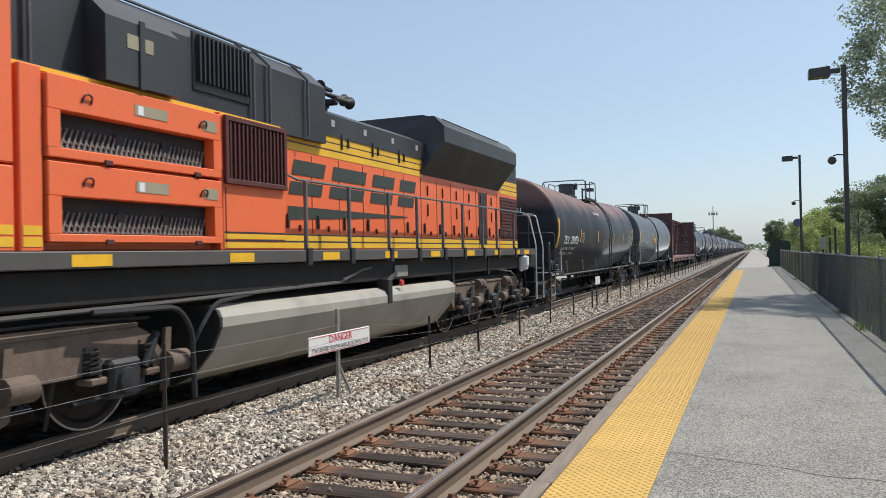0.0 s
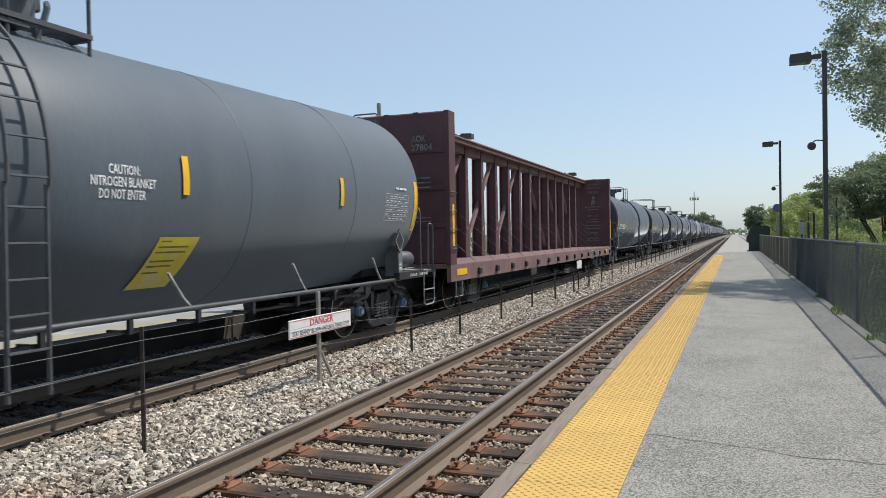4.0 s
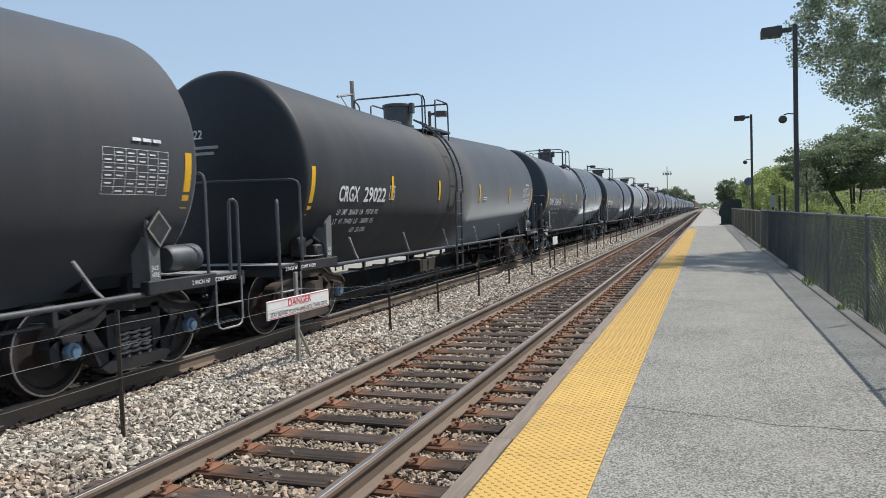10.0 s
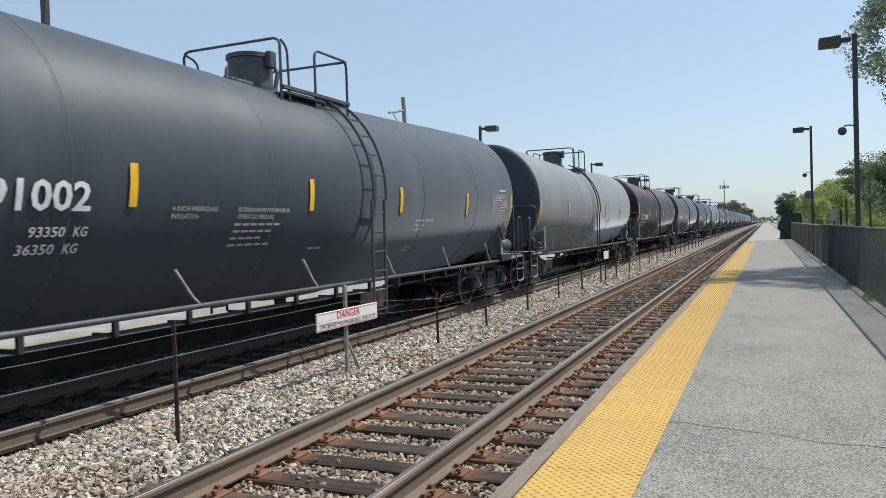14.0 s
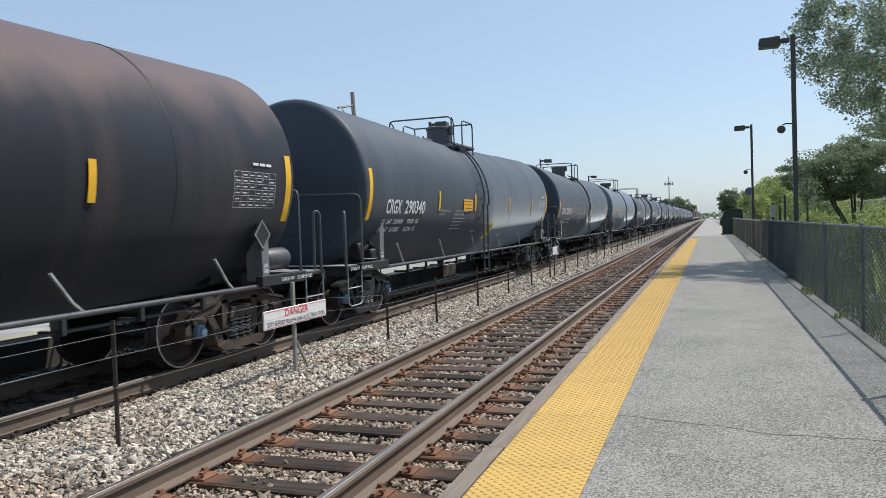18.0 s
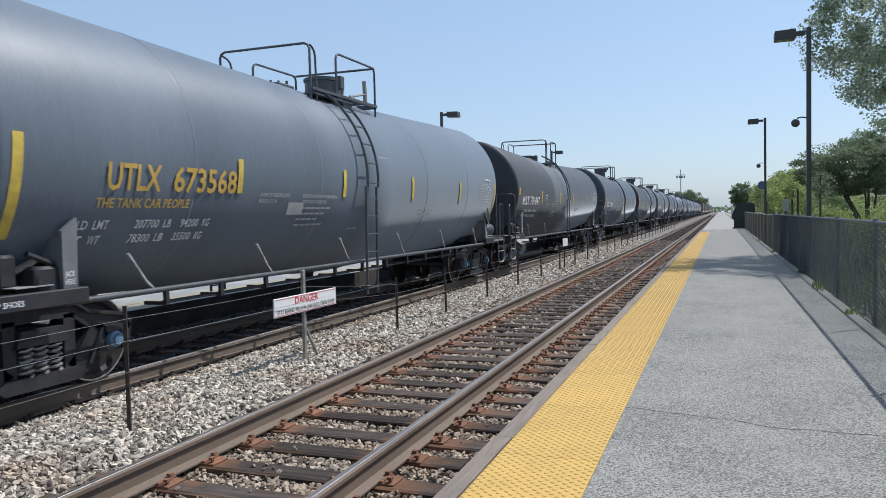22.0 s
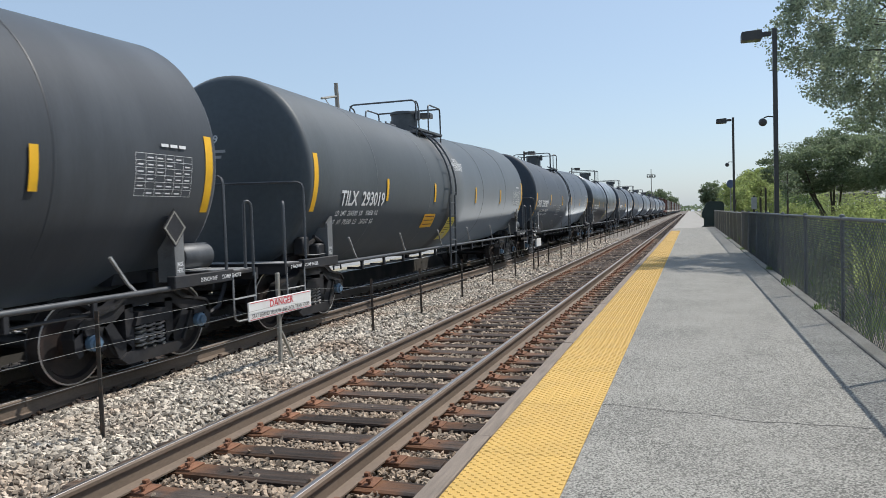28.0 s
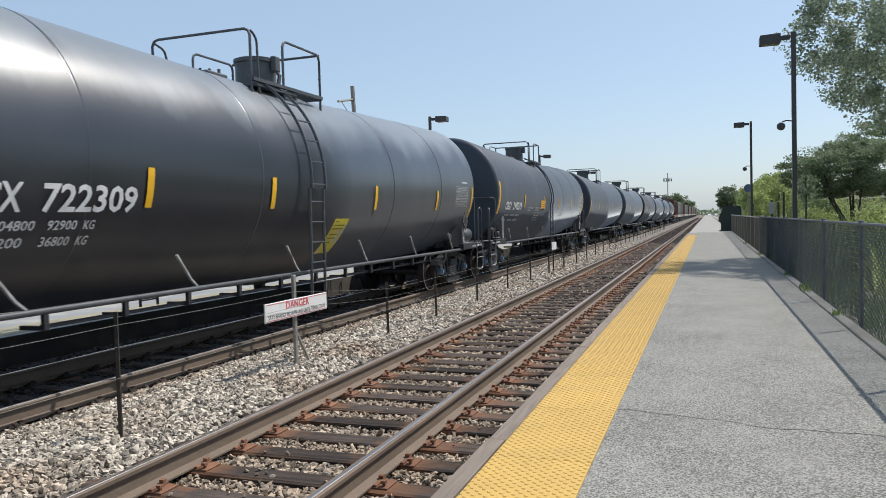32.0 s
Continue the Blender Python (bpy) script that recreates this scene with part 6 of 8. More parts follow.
def centerbeam(L=20.69):
    """A centre-beam flat car: end bulkheads, a pierced beam on the centre line, worn deck."""
    car = thing("centerbeam_car", "empty oxide-red centre-beam lumber car with stencilled bulkheads", "flat car")
    a, b = -0.84, L + 0.48
    red = M["boxred"]
    for y0, y1, d in ((a, a + 0.36, -1), (b - 0.34, b, 1)):
        bh = obj("bulkhead", Geo().box(-1.42, 1.42, y0, y1, 1.12, 4.38, 0.03), red, car)
        for x in (-1.40, -0.7, 0.0, 0.7, 1.40):
            obj("bulkhead_rib", Geo().box(x - 0.06, x + 0.06, (y0 + y1) / 2 - 0.19, (y0 + y1) / 2 + 0.19, 1.1, 4.39, 0.01), red, bh)
        for z in (1.9, 2.7, 3.5):
            obj("bulkhead_rib", Geo().box(-1.36, 1.36, y0 - 0.04 if d < 0 else y1 - 0.02, y0 + 0.02 if d < 0 else y1 + 0.04, z, z + 0.1, 0.008), red, bh)
        obj("roof_grab", grab([(-0.9, (y0 + y1) / 2, 4.36), (-0.9, (y0 + y1) / 2, 4.47), (-0.3, (y0 + y1) / 2, 4.47), (-0.3, (y0 + y1) / 2, 4.36)]), M["handrail"], bh)
        for z in (1.45, 1.85, 2.25, 2.65):
            obj("grab_iron", grab([(1.42, y0 + 0.02, z), (1.5, y0 + 0.02, z), (1.5, y1 - 0.02, z), (1.42, y1 - 0.02, z)], 0.012), M["handrail"], bh)
        obj("reflective_stripe", Geo().box(1.462, 1.467, y0 + 0.12, y0 + 0.24, 1.5, 2.4), M["stripe"], bh)
    g = Geo()
    lettering(g, "CAUTION", 0.12, lambda u, v: (-0.75 + u, a - 0.075, 4.18 + v), 0.62, 0.002)
    lettering(g, "AOK", 0.14, lambda u, v: (0.62 + u, a - 0.075, 3.74 + v), 0.34, 0.003)
    lettering(g, "27804", 0.14, lambda u, v: (0.62 + u, a - 0.075, 3.55 + v), 0.48, 0.003)
    for z in (2.95, 2.85, 2.75, 2.1, 2.02):
        g.add([(0.6, a - 0.075, z), (1.05, a - 0.075, z), (1.05, a - 0.075, z + 0.03), (0.6, a - 0.075, z + 0.03)], [(0, 1, 2, 3)])
    obj("stencil", g, M["fadedstencil"], car)["kind"] = "stuff"
    # the inner face of the rear bulkhead carries loading instructions
    g = Geo()
    yy = b - 0.372
    for side in (1, -1):
        for word, z, size, w in (("UNLOADING", 4.08, 0.09, 0.5), ("INSTRUCTIONS", 3.9, 0.11, 0.62), ("WARNING", 3.68, 0.14, 0.56), ("SAFETY FIRST", 2.56, 0.1, 0.6), ("WARNING", 1.72, 0.1, 0.4)):
            x0 = side * 0.68 - w / 2
            lettering(g, word, size, lambda u, v: (x0 + u, yy, z + v), w, 0.001)
        for z, w in ((3.02, 0.8), (2.9, 0.5), (2.42, 0.45), (2.3, 0.6), (2.12, 0.8), (1.98, 0.75), (1.5, 0.5), (1.4, 0.6)):
            for q in range(6):
                x = side * 0.68 - w / 2 + w * q / 6
                g.add([(x, yy, z), (x + w * 0.12, yy, z), (x + w * 0.12, yy, z + 0.045), (x, yy, z + 0.045)], [(0, 1, 2, 3)])
        x = side * 0.68
        g.add([(x - 0.1, yy, 3.14), (x + 0.1, yy, 3.2), (x + 0.06, yy, 3.56), (x - 0.02, yy, 3.58)], [(0, 1, 2, 3)])
    obj("stencil", g, M["fadedstencil"], car, "faded white loading stencils")["kind"] = "stuff"
    obj("deck", Geo().box(-1.42, 1.42, a, b, 1.02, 1.12, 0.01), M["deckpink"], car, "worn pinkish deck")
    obj("side_sill", Geo().prism([(1.36, 0.72), (1.46, 0.74), (1.46, 1.10), (1.36, 1.12)], a, b), M["deckpink"], car)
    obj("side_sill", Geo().prism([(-1.36, 0.72), (-1.46, 0.74), (-1.46, 1.10), (-1.36, 1.12)], a, b), M["boxred"], car)
    obj("centre_sill", Geo().box(-0.25, 0.25, a - 0.3, b + 0.3, 0.55, 1.02, 0.02), M["black"], car)
    g = Geo().box(-0.32, 0.32, a + 0.2, b - 0.2, 4.18, 4.30, 0.015).box(-0.36, 0.36, a + 0.2, b - 0.2, 4.29, 4.34, 0.01).box(-0.12, 0.12, a + 0.2, b - 0.2, 3.98, 4.2, 0.01)
    obj("top_chord", g, M["deckpink"], car)
    for i in range(13):
        y = 2.585 + 1.385 * i
        g = Geo()
        for x0, x1, k in ((-0.15, -0.12, 1.0), (0.12, 0.15, 1.0), (-0.12, 0.12, 0.2)):
            w0, w1 = 0.165 * k, 0.085 * k
            g.add([(x, y + d * w, z) for z, w in ((1.12, w0), (4.2, w1)) for x in (x0, x1) for d in (-1, 1)],
                  [(0, 1, 3, 2), (4, 6, 7, 5), (0, 4, 5, 1), (2, 3, 7, 6), (0, 2, 6, 4), (1, 5, 7, 3)])
        col = obj("column", g, red, car)
        for z in (1.9, 3.3):
            obj("slot", Geo().box(0.151, 0.155, y - 0.02, y + 0.02, z, z + 0.08), M["letterdim"], col)
    for lo, hi in ((1.2, 3.97), (3.97, 6.74), (6.74, 9.5), (13.66, 10.9), (16.43, 13.66), (19.2, 16.43)):
        obj("diagonal", Geo().tube([(0, lo, 1.25), (0, hi, 4.1)], 0.075, 6), M["deckpink"], car)
    for z in (0.78, 0.86, 0.93):
        obj("print_bar", Geo().box(1.4695, 1.4705, 15.79, 15.93, z, z + 0.025), M["letter"], car)
        obj("print_bar", Geo().box(1.4695, 1.4705, 16.02, 16.16, z, z + 0.025), M["letter"], car)
    for i in range(15):
        y = a + 1.2 + (b - a - 2.4) * i / 14
        obj("tie_down_cable", Geo().tube([(0.2, y, 2.3), (1.4, y + 0.6, 1.12)], 0.008, 4), M["vinyl"], car, "dark steel tie-down cable")
        obj("winch", Geo().box(1.40, 1.52, y + 0.55, y + 0.75, 0.82, 0.98, 0.02), M["truckgrey"], car)
    obj("reflective_plate", Geo().box(1.462, 1.467, a + 0.35, a + 1.0, 0.86, 1.0), M["stripe"], car)
    obj("reflective_plate", Geo().box(1.462, 1.467, b - 1.9, b - 1.25, 0.86, 1.0), M["stripe"], car)
    obj("data_plate", Geo().box(1.462, 1.468, 15.72, 16.24, 0.70, 1.04), M["letterdim"], car)
    obj("data_plate_field", Geo().box(1.4685, 1.4695, 15.75, 16.21, 0.73, 1.01), M["black"], car)
    for d, y in ((-1, 0.0), (1, L)):
        c = obj("coupler", COUPLER[d], None, car)
        c.location = (0, y + d * 0.75, 0)
        for s in (1, -1):
            obj("sill_step", Geo().tube([(s * 1.44, y + d * 0.1, 1.0), (s * 1.44, y + d * 0.1, 0.4), (s * 1.44, y + d * 0.5, 0.4), (s * 1.44, y + d * 0.5, 1.0)], 0.016, 5), M["galv"], car)
    for y in (1.6, L - 1.6):
        truck(car, y)
    return car


def locomotive():
    """The rear part of a six-axle freight locomotive; forward is -y."""
    car = thing("locomotive", "orange and black freight locomotive with yellow stripes, silver fuel tank", "locomotive")
    org, blk, yel = M["orange"], M["locoblack"], M["locoyellow"]
    W, hx = 1.45, 1.13
    wa, wb, he = -12.8, -11.55, -0.25          # wide cabinet's rear end, grille bay up to there, rear end of the hood
    # deck and sill
    obj("walkway", Geo().box(-1.5, 1.5, -21.0, 0.3, 1.63, 1.79, 0.01), M["sill"], car, "grey walkway edge")
    obj("rear_platform", Geo().box(-1.05, 1.05, 0.3, 1.0, 1.63, 1.79, 0.01), M["sill"], car)
    obj("sill", Geo().box(-1.35, 1.35, -21, 0.9, 1.28, 1.63, 0.02), M["sillblack"], car)
    obj("underframe_pipe", Geo().tube([(1.37, -20, 1.21), (1.37, -13.6, 1.25), (1.37, -10.1, 1.31), (1.37, -9.4, 1.48), (1.37, -9.1, 1.5)], 0.024, 6), M["sill"], car)
    obj("air_hose", grab([(1.40, -14.6, 1.22), (1.46, -13.55, 1.20), (1.46, -13.35, 0.95), (1.44, -13.3, 0.2)], 0.03), M["black"], car)
    obj("air_hose", grab([(1.36, -12.2, 1.26), (1.40, -12.9, 1.20), (1.42, -13.2, 0.9), (1.3, -13.25, 0.6)], 0.025), M["black"], car)
    for y in (-14.9, -12.75, -10.75, -8.85, -7.0, -5.1, -3.3, -1.75, -0.9):
        obj("reflective_plate", Geo().box(1.50, 1.505, y, y + 0.45, 1.65, 1.76), M["stripe"], car)
    obj("vent_plate", Geo().box(1.36, 1.38, -8.25, -7.75, 1.32, 1.52, 0.005), M["galv"], car)
    # hood
    hood = obj("hood", Geo().box(-hx, hx, wb, he, 1.79, 3.55, 0.02), org, car)

    def stripe(z0, z1, y0=wb, y1=he, m=yel):
        return obj("stripe", Geo().box(hx + 0.001, hx + 0.006, y0 + 0.02, y1 - 0.02, z0, z1), m, hood)
    for a, b in ((wb, -1.85), (-1.8, he)):
        stripe(1.82, 1.90, a, b), stripe(1.925, 2.0, a, b), stripe(1.90, 1.925, a, b, blk), stripe(2.0, 2.02, a, b, blk)
    for a, b in ((wb, -6.5), (-1.75, he)):
        stripe(3.20, 3.30, a, b), stripe(3.325, 3.42, a, b), stripe(3.44, 3.54, a, b), stripe(3.305, 3.32, a, b, blk), stripe(3.422, 3.438, a, b, blk)
    obj("hood_roof", Geo().prism([(-hx - 0.02, 3.53), (hx + 0.02, 3.53), (hx + 0.02, 3.86), (0.8, 4.02), (-0.8, 4.02), (-hx - 0.02, 3.86)], wb, -6.4), blk, car)
    for i in range(5):
        y = -10.9 + i * 1.02
        obj("data_plate", Geo().box(hx + 0.02, hx + 0.025, y, y + 0.1, 3.68, 3.78), M["letterdim"], hood)
        obj("door_handle", Geo().box(hx + 0.006, hx + 0.035, y + 0.3, y + 0.33, 3.36, 3.6, 0.004), blk, hood)
        obj("door_handle", Geo().box(hx + 0.006, hx + 0.035, y + 0.5, y + 0.53, 3.4, 3.56, 0.004), blk, hood)
    # hood doors: upright joints, hinges and latches
    for i in range(14):
        y = wb + 0.35 + i * 0.77
        obj("door_joint", Geo().box(hx, hx + 0.006, y, y + 0.012, 2.04, 3.17), M["maroon"], hood)
        obj("latch", Geo().box(hx + 0.004, hx + 0.035, y + 0.12, y + 0.16, 2.10, 2.3, 0.004), blk, hood)
        obj("latch", Geo().box(hx + 0.004, hx + 0.03, y + 0.42, y + 0.45, 2.06, 2.15, 0.004), M["maroon"], hood)
        if i > 5:
            obj("latch", Geo().box(hx + 0.004, hx + 0.025, y + 0.3, y + 0.33, 2.45, 2.68, 0.004), M["maroon"], hood)
            obj("latch", Geo().box(hx + 0.004, hx + 0.025, y + 0.3, y + 0.33, 2.85, 3.05, 0.004), M["maroon"], hood)
    # company emblem: plain slanted blocks, each in an upper and a lower bar, over a tapering bar
    for y0, y1 in ((-11.02, -10.08), (-9.95, -8.8), (-8.65, -7.75), (-7.6, -6.85)):
        for z0, z1 in ((2.58, 2.76), (2.86, 3.07)):
            k0, k1 = (z0 - 2.58) * 0.3, (z1 - 2.58) * 0.3
            obj("emblem", Geo().prism([(y0 + k0, z0), (y1 + k0 - 0.1, z0), (y1 + k1 - 0.1, z1), (y0 + k1, z1)], hx + 0.0065, hx + 0.009, "x"), M["locogreen"], hood, "dark green slanted emblem bar")
    obj("emblem", Geo().prism([(-11.04, 2.41), (-7.2, 2.40), (-7.2, 2.38), (-11.04, 2.22)], hx + 0.0065, hx + 0.009, "x"), M["locogreen"], hood, "dark green tapering bar")
    # radiator section: flared top over the hood
    rx = 1.52
    prof = [(-hx, 3.25), (hx + 0.01, 3.25), (rx, 3.9), (rx, 4.2), (rx - 0.22, 4.42), (-rx + 0.22, 4.42), (-rx, 4.2), (-rx, 3.9), (-hx - 0.01, 3.25)]
    g = Geo()
    n = len(prof)
    for y, k in ((-6.62, 0), (-6.25, 1), (-1.5, 1), (-1.85, 0)):
        g.v += [(x if k or abs(x) < hx + 0.02 else x, y if z < 3.5 else (-6.25 if y < -4 else -1.5), z) for x, z in prof]
    g.v = g.v[:n] + g.v[3 * n:]
    g.f = [(i, (i + 1) % n, n + (i + 1) % n, n + i) for i in range(n)] + [tuple(range(n - 1, -1, -1)), tuple(range(n, 2 * n))]
    rad = obj("radiator_housing", g, blk, car, "black flared radiator housing")
    obj("radiator_top", Geo().prism([(-rx + 0.3, 4.42), (rx - 0.3, 4.42), (rx - 0.5, 4.47), (-rx + 0.5, 4.47)], -6.2, -1.6), blk, rad)
    obj("grab_iron", Geo().tube([(rx - 0.1, -6.1, 4.36), (rx - 0.1, -2.6, 4.36)], 0.014, 5), M["handrail"], rad)
    obj("upper_hood", Geo().box(-hx + 0.01, hx - 0.01, -6.4, he, 3.5, 3.9, 0.03), blk, car)
    rear = obj("rear_hood", Geo().box(-hx, hx, -1.7, he, 3.55, 4.28, 0.03), blk, car)
    for i in range(8):
        obj("louvre", Geo().box(hx, hx + 0.02, -1.4, -0.4, 3.66 + 0.07 * i, 3.69 + 0.07 * i), blk, rear)
    gr = obj("rear_grille", Geo().box(hx + 0.007, hx + 0.015, -1.72, he - 0.06, 2.05, 3.12, 0.003), M["maroon"], car, "dark red louvred panel")
    for i in range(12):
        obj("slat", Geo().box(hx + 0.012, hx + 0.03, -1.68, he - 0.1, 2.1 + 0.084 * i, 2.13 + 0.084 * i), M["maroon"], gr)
    obj("open_door", Geo().box(hx + 0.007, hx + 0.012, -3.3, -2.78, 1.9, 3.12), M["black"], car, "open doorway with dark screen")
    obj("hood_end", Geo().box(-0.9, 0.9, he, he + 0.05, 1.9, 3.9, 0.02), blk, car)
    # wide cabinet with deep-set intake screens
    cab = obj("equipment_cabinet", Geo().box(-W, W - 0.14, wa - 3.3, wa, 1.79, 3.38, 0.02), org, car)
    obj("cabinet_corner", Geo().box(W - 0.16, W, wa - 2.55, wa - 2.33, 1.79, 3.38, 0.01), org, cab)
    obj("cabinet_corner", Geo().box(W - 0.16, W, wa - 0.04, wa, 1.79, 3.38, 0.01), org, cab)
    for a, b in ((wa - 3.3, wa - 2.6), (wa - 2.55, wa - 2.33)):
        obj("cabinet_stripe", Geo().box(W + 0.001, W + 0.005, a + 0.02, b - 0.02, 1.83, 1.91), yel, cab)
        obj("cabinet_stripe", Geo().box(W + 0.001, W + 0.005, a + 0.02, b - 0.02, 1.93, 2.01), yel, cab)
    obj("side_door", Geo().box(W - 0.16, W, wa - 3.3, wa - 2.6, 1.79, 2.5, 0.012), org, cab)
    obj("side_door", Geo().box(W - 0.16, W, wa - 3.3, wa - 2.6, 2.52, 4.4, 0.012), org, cab)
    bay = obj("grille_bay", Geo().box(-W, W, wa, wb, 1.79, 3.36, 0.02), org, car)
    for z0, z1, m in ((1.82, 1.885, yel), (1.895, 1.915, blk), (1.925, 1.985, yel), (1.99, 2.01, blk)):
        obj("cabinet_stripe", Geo().box(W + 0.001, W + 0.005, wa + 0.03, wb - 0.03, z0, z1), m, bay)
    obj("door_joint", Geo().box(W + 0.001, W + 0.005, wa + 0.05, wa + 0.065, 1.82, 2.52), M["maroon"], bay)
    fr = obj("louvred_grille", Geo().box(W + 0.001, W + 0.02, wa + 0.02, wb - 0.04, 2.58, 3.33, 0.005), M["locoblack"], bay, "dark red upright louvres")
    for z0, z1 in ((2.56, 2.62), (3.29, 3.35)):
        obj("grille_frame", Geo().box(W + 0.01, W + 0.06, wa + 0.01, wb - 0.03, z0, z1, 0.006), M["maroon"], fr)
    for y in (wa + 0.01, wb - 0.09):
        obj("grille_frame", Geo().box(W + 0.01, W + 0.06, y, y + 0.06, 2.56, 3.35, 0.006), M["maroon"], fr)
    for i in range(14):
        y = wa + 0.1 + i * 0.077
        obj("slat", Geo().box(W + 0.02, W + 0.05, y, y + 0.025, 2.63, 3.28), M["maroon"], fr)
    ya, yb = wa - 2.31, wa - 0.05
    for z0, z1, s0, s1 in ((2.61, 3.335, 2.70, 3.03), (1.87, 2.575, 1.945, 2.275)):
        pan = obj("hinged_panel", Geo().box(W - 0.1, W + 0.04, ya, yb, s1, z1, 0.008), org, cab)
        obj("panel_edge", Geo().box(W - 0.1, W + 0.04, ya, yb, z0, s0, 0.008), org, pan)
        obj("panel_edge", Geo().box(W - 0.1, W + 0.04, ya, ya + 0.13, s0, s1), org, pan)
        obj("panel_edge", Geo().box(W - 0.1, W + 0.04, yb - 0.13, yb, s0, s1), org, pan)
        obj("screen", Geo().box(W - 0.13, W - 0.10, ya + 0.1, yb - 0.1, s0, s1), M["black"], pan, "dark recess behind the mesh")
        g = Geo()
        q = ya + 0.14
        while q < yb - 0.2:
            g.tube([(W - 0.06, q, s0 + 0.01), (W - 0.09, q + 0.1, s0 + 0.2)], 0.011, 4).tube([(W - 0.07, q + 0.05, s0 + 0.01), (W - 0.09, q, s0 + 0.1)], 0.008, 4)
            q += 0.062
        obj("screen_mesh", g, M["mesh"], pan, "grey diamond mesh intake screen")["kind"] = "stuff"
        for dy in (0.85, 1.45):
            obj("screen_bar", Geo().box(W - 0.09, W - 0.07, ya + dy, ya + dy + 0.09, s0, s0 + 0.22), M["truckgrey"], pan)
        obj("data_plate", Geo().box(W + 0.041, W + 0.045, ya + 0.98, ya + 1.42, s1 + 0.09, s1 + 0.2), M["platcream"], pan)
        obj("data_plate", Geo().box(W + 0.0455, W + 0.047, ya + 1.02, ya + 1.09, s1 + 0.1, s1 + 0.19), M["letter"], pan)
        obj("data_plate", Geo().box(W + 0.041, W + 0.045, yb - 0.3, yb - 0.08, s1 + 0.08, s1 + 0.2), M["platcream"], pan)
        for y in (ya + 0.36, yb - 0.36):
            obj("lifting_handle", grab([(W + 0.04, y, s1 + 0.1), (W + 0.07, y, s1 + 0.18), (W + 0.07, y + 0.1, s1 + 0.18), (W + 0.04, y + 0.1, s1 + 0.1)], 0.01), M["maroon"], pan)
        for y in (ya + 0.6, yb - 0.45):
            obj("hinge", Geo().box(W + 0.03, W + 0.06, y, y + 0.09, z0 - 0.02, z0 + 0.03, 0.005), M["maroon"], pan)
    # black upper works over the cabinet
    up = obj("upper_housing", Geo().prism([(-1.22, 3.37), (1.22, 3.37), (1.22, 4.2), (0.95, 4.44), (-0.95, 4.44), (-1.22, 4.2)], wa - 3.3, -10.15), blk, car)
    obj("cabinet_trim", Geo().box(W - 0.35, W - 0.06, wa - 2.6, wb, 3.36, 3.40), yel, up)
    obj("cabinet_lid", Geo().box(1.2, W - 0.08, wa - 2.6, wb, 3.39, 3.42), blk, up)
    box = obj("blower_box", Geo().prism([(1.2, 3.4), (1.5, 3.4), (1.5, 4.02), (1.2, 4.3)], wa - 1.68, wa - 0.72), blk, up, "black boxed air duct")
    obj("data_plate", Geo().box(1.501, 1.505, wa - 1.42, wa - 1.08, 3.76, 3.9), M["platcream"], box)
    obj("duct_strap", Geo().box(1.495, 1.52, wa - 1.27, wa - 1.2, 3.38, 4.06, 0.004), blk, box)
    vp = obj("vent_panel", Geo().box(1.2, 1.24, wa - 0.2, wa + 0.84, 3.62, 4.3, 0.01), blk, up)
    for i in range(13):
        y = wa - 0.14 + i * 0.075
        obj("slat", Geo().box(1.24, 1.29, y, y + 0.025, 3.72, 4.26), blk, vp)
    for y in (wa - 2.3, wa + 0.86, wa + 1.2, -10.7):
        obj("upright_pipe", Geo().tube([(1.27, y, 3.42), (1.27, y, 4.2), (1.0, y, 4.45)], 0.022, 5), M["handrail"], up)
    obj("roof_rail", Geo().tube([(0.98, wa - 3.2, 4.46), (0.98, -10.4, 4.46)], 0.018, 5), M["handrail"], up)
    horn = obj("horn", Geo().box(0.5, 1.0, -9.48, -9.38, 4.1, 4.2, 0.02).tube([(0.75, -9.43, 3.9), (0.75, -9.43, 4.15)], 0.06, 8), M["black"], up, "black air horn cluster")
    for x, z, ya, yb in ((0.98, 4.2, -9.95, -9.5), (0.78, 4.3, -9.95, -9.35), (0.56, 4.2, -9.95, -9.6), (0.88, 4.34, -9.9, -10.25)):
        d = 1 if yb > ya else -1
        ya, yb = ya + 0.5, yb + 0.5
        obj("trumpet", Geo().lathe([(ya, 0.03), (ya + d * 0.08, 0.035), (yb - d * 0.1, 0.05), (yb - d * 0.03, 0.085), (yb, 0.105), (yb - d * 0.02, 0.05)], 12, "y", (x, 0, z)), M["black"], horn, smooth=40)
    # crew cab ahead of it
    c2 = obj("cab", Geo().box(-1.5, 1.5, wa - 6.2, wa - 3.3, 1.79, 4.35, 0.08), org, car)
    obj("cab_window", Geo().box(1.501, 1.51, wa - 5.4, wa - 4.3, 3.1, 3.8, 0.003), M["glass"], c2)
    obj("nose", Geo().prism([(wa - 8.3, 1.79), (wa - 6.2, 1.79), (wa - 6.2, 3.3), (wa - 7.9, 3.0), (wa - 8.3, 2.6)], -1.1, 1.1, "x"), org, car)
    # handrails
    hr = obj("handrail", Geo().tube([(1.46, -11.3, 2.73), (1.46, 0.2, 2.73), (1.40, 0.35, 2.73)], 0.02, 6), M["vinyl"], car)
    obj("handrail", Geo().tube([(1.46, -11.3, 2.73), (1.2, -11.5, 2.9), (1.18, -11.5, 3.75)], 0.018, 6), M["vinyl"], car)
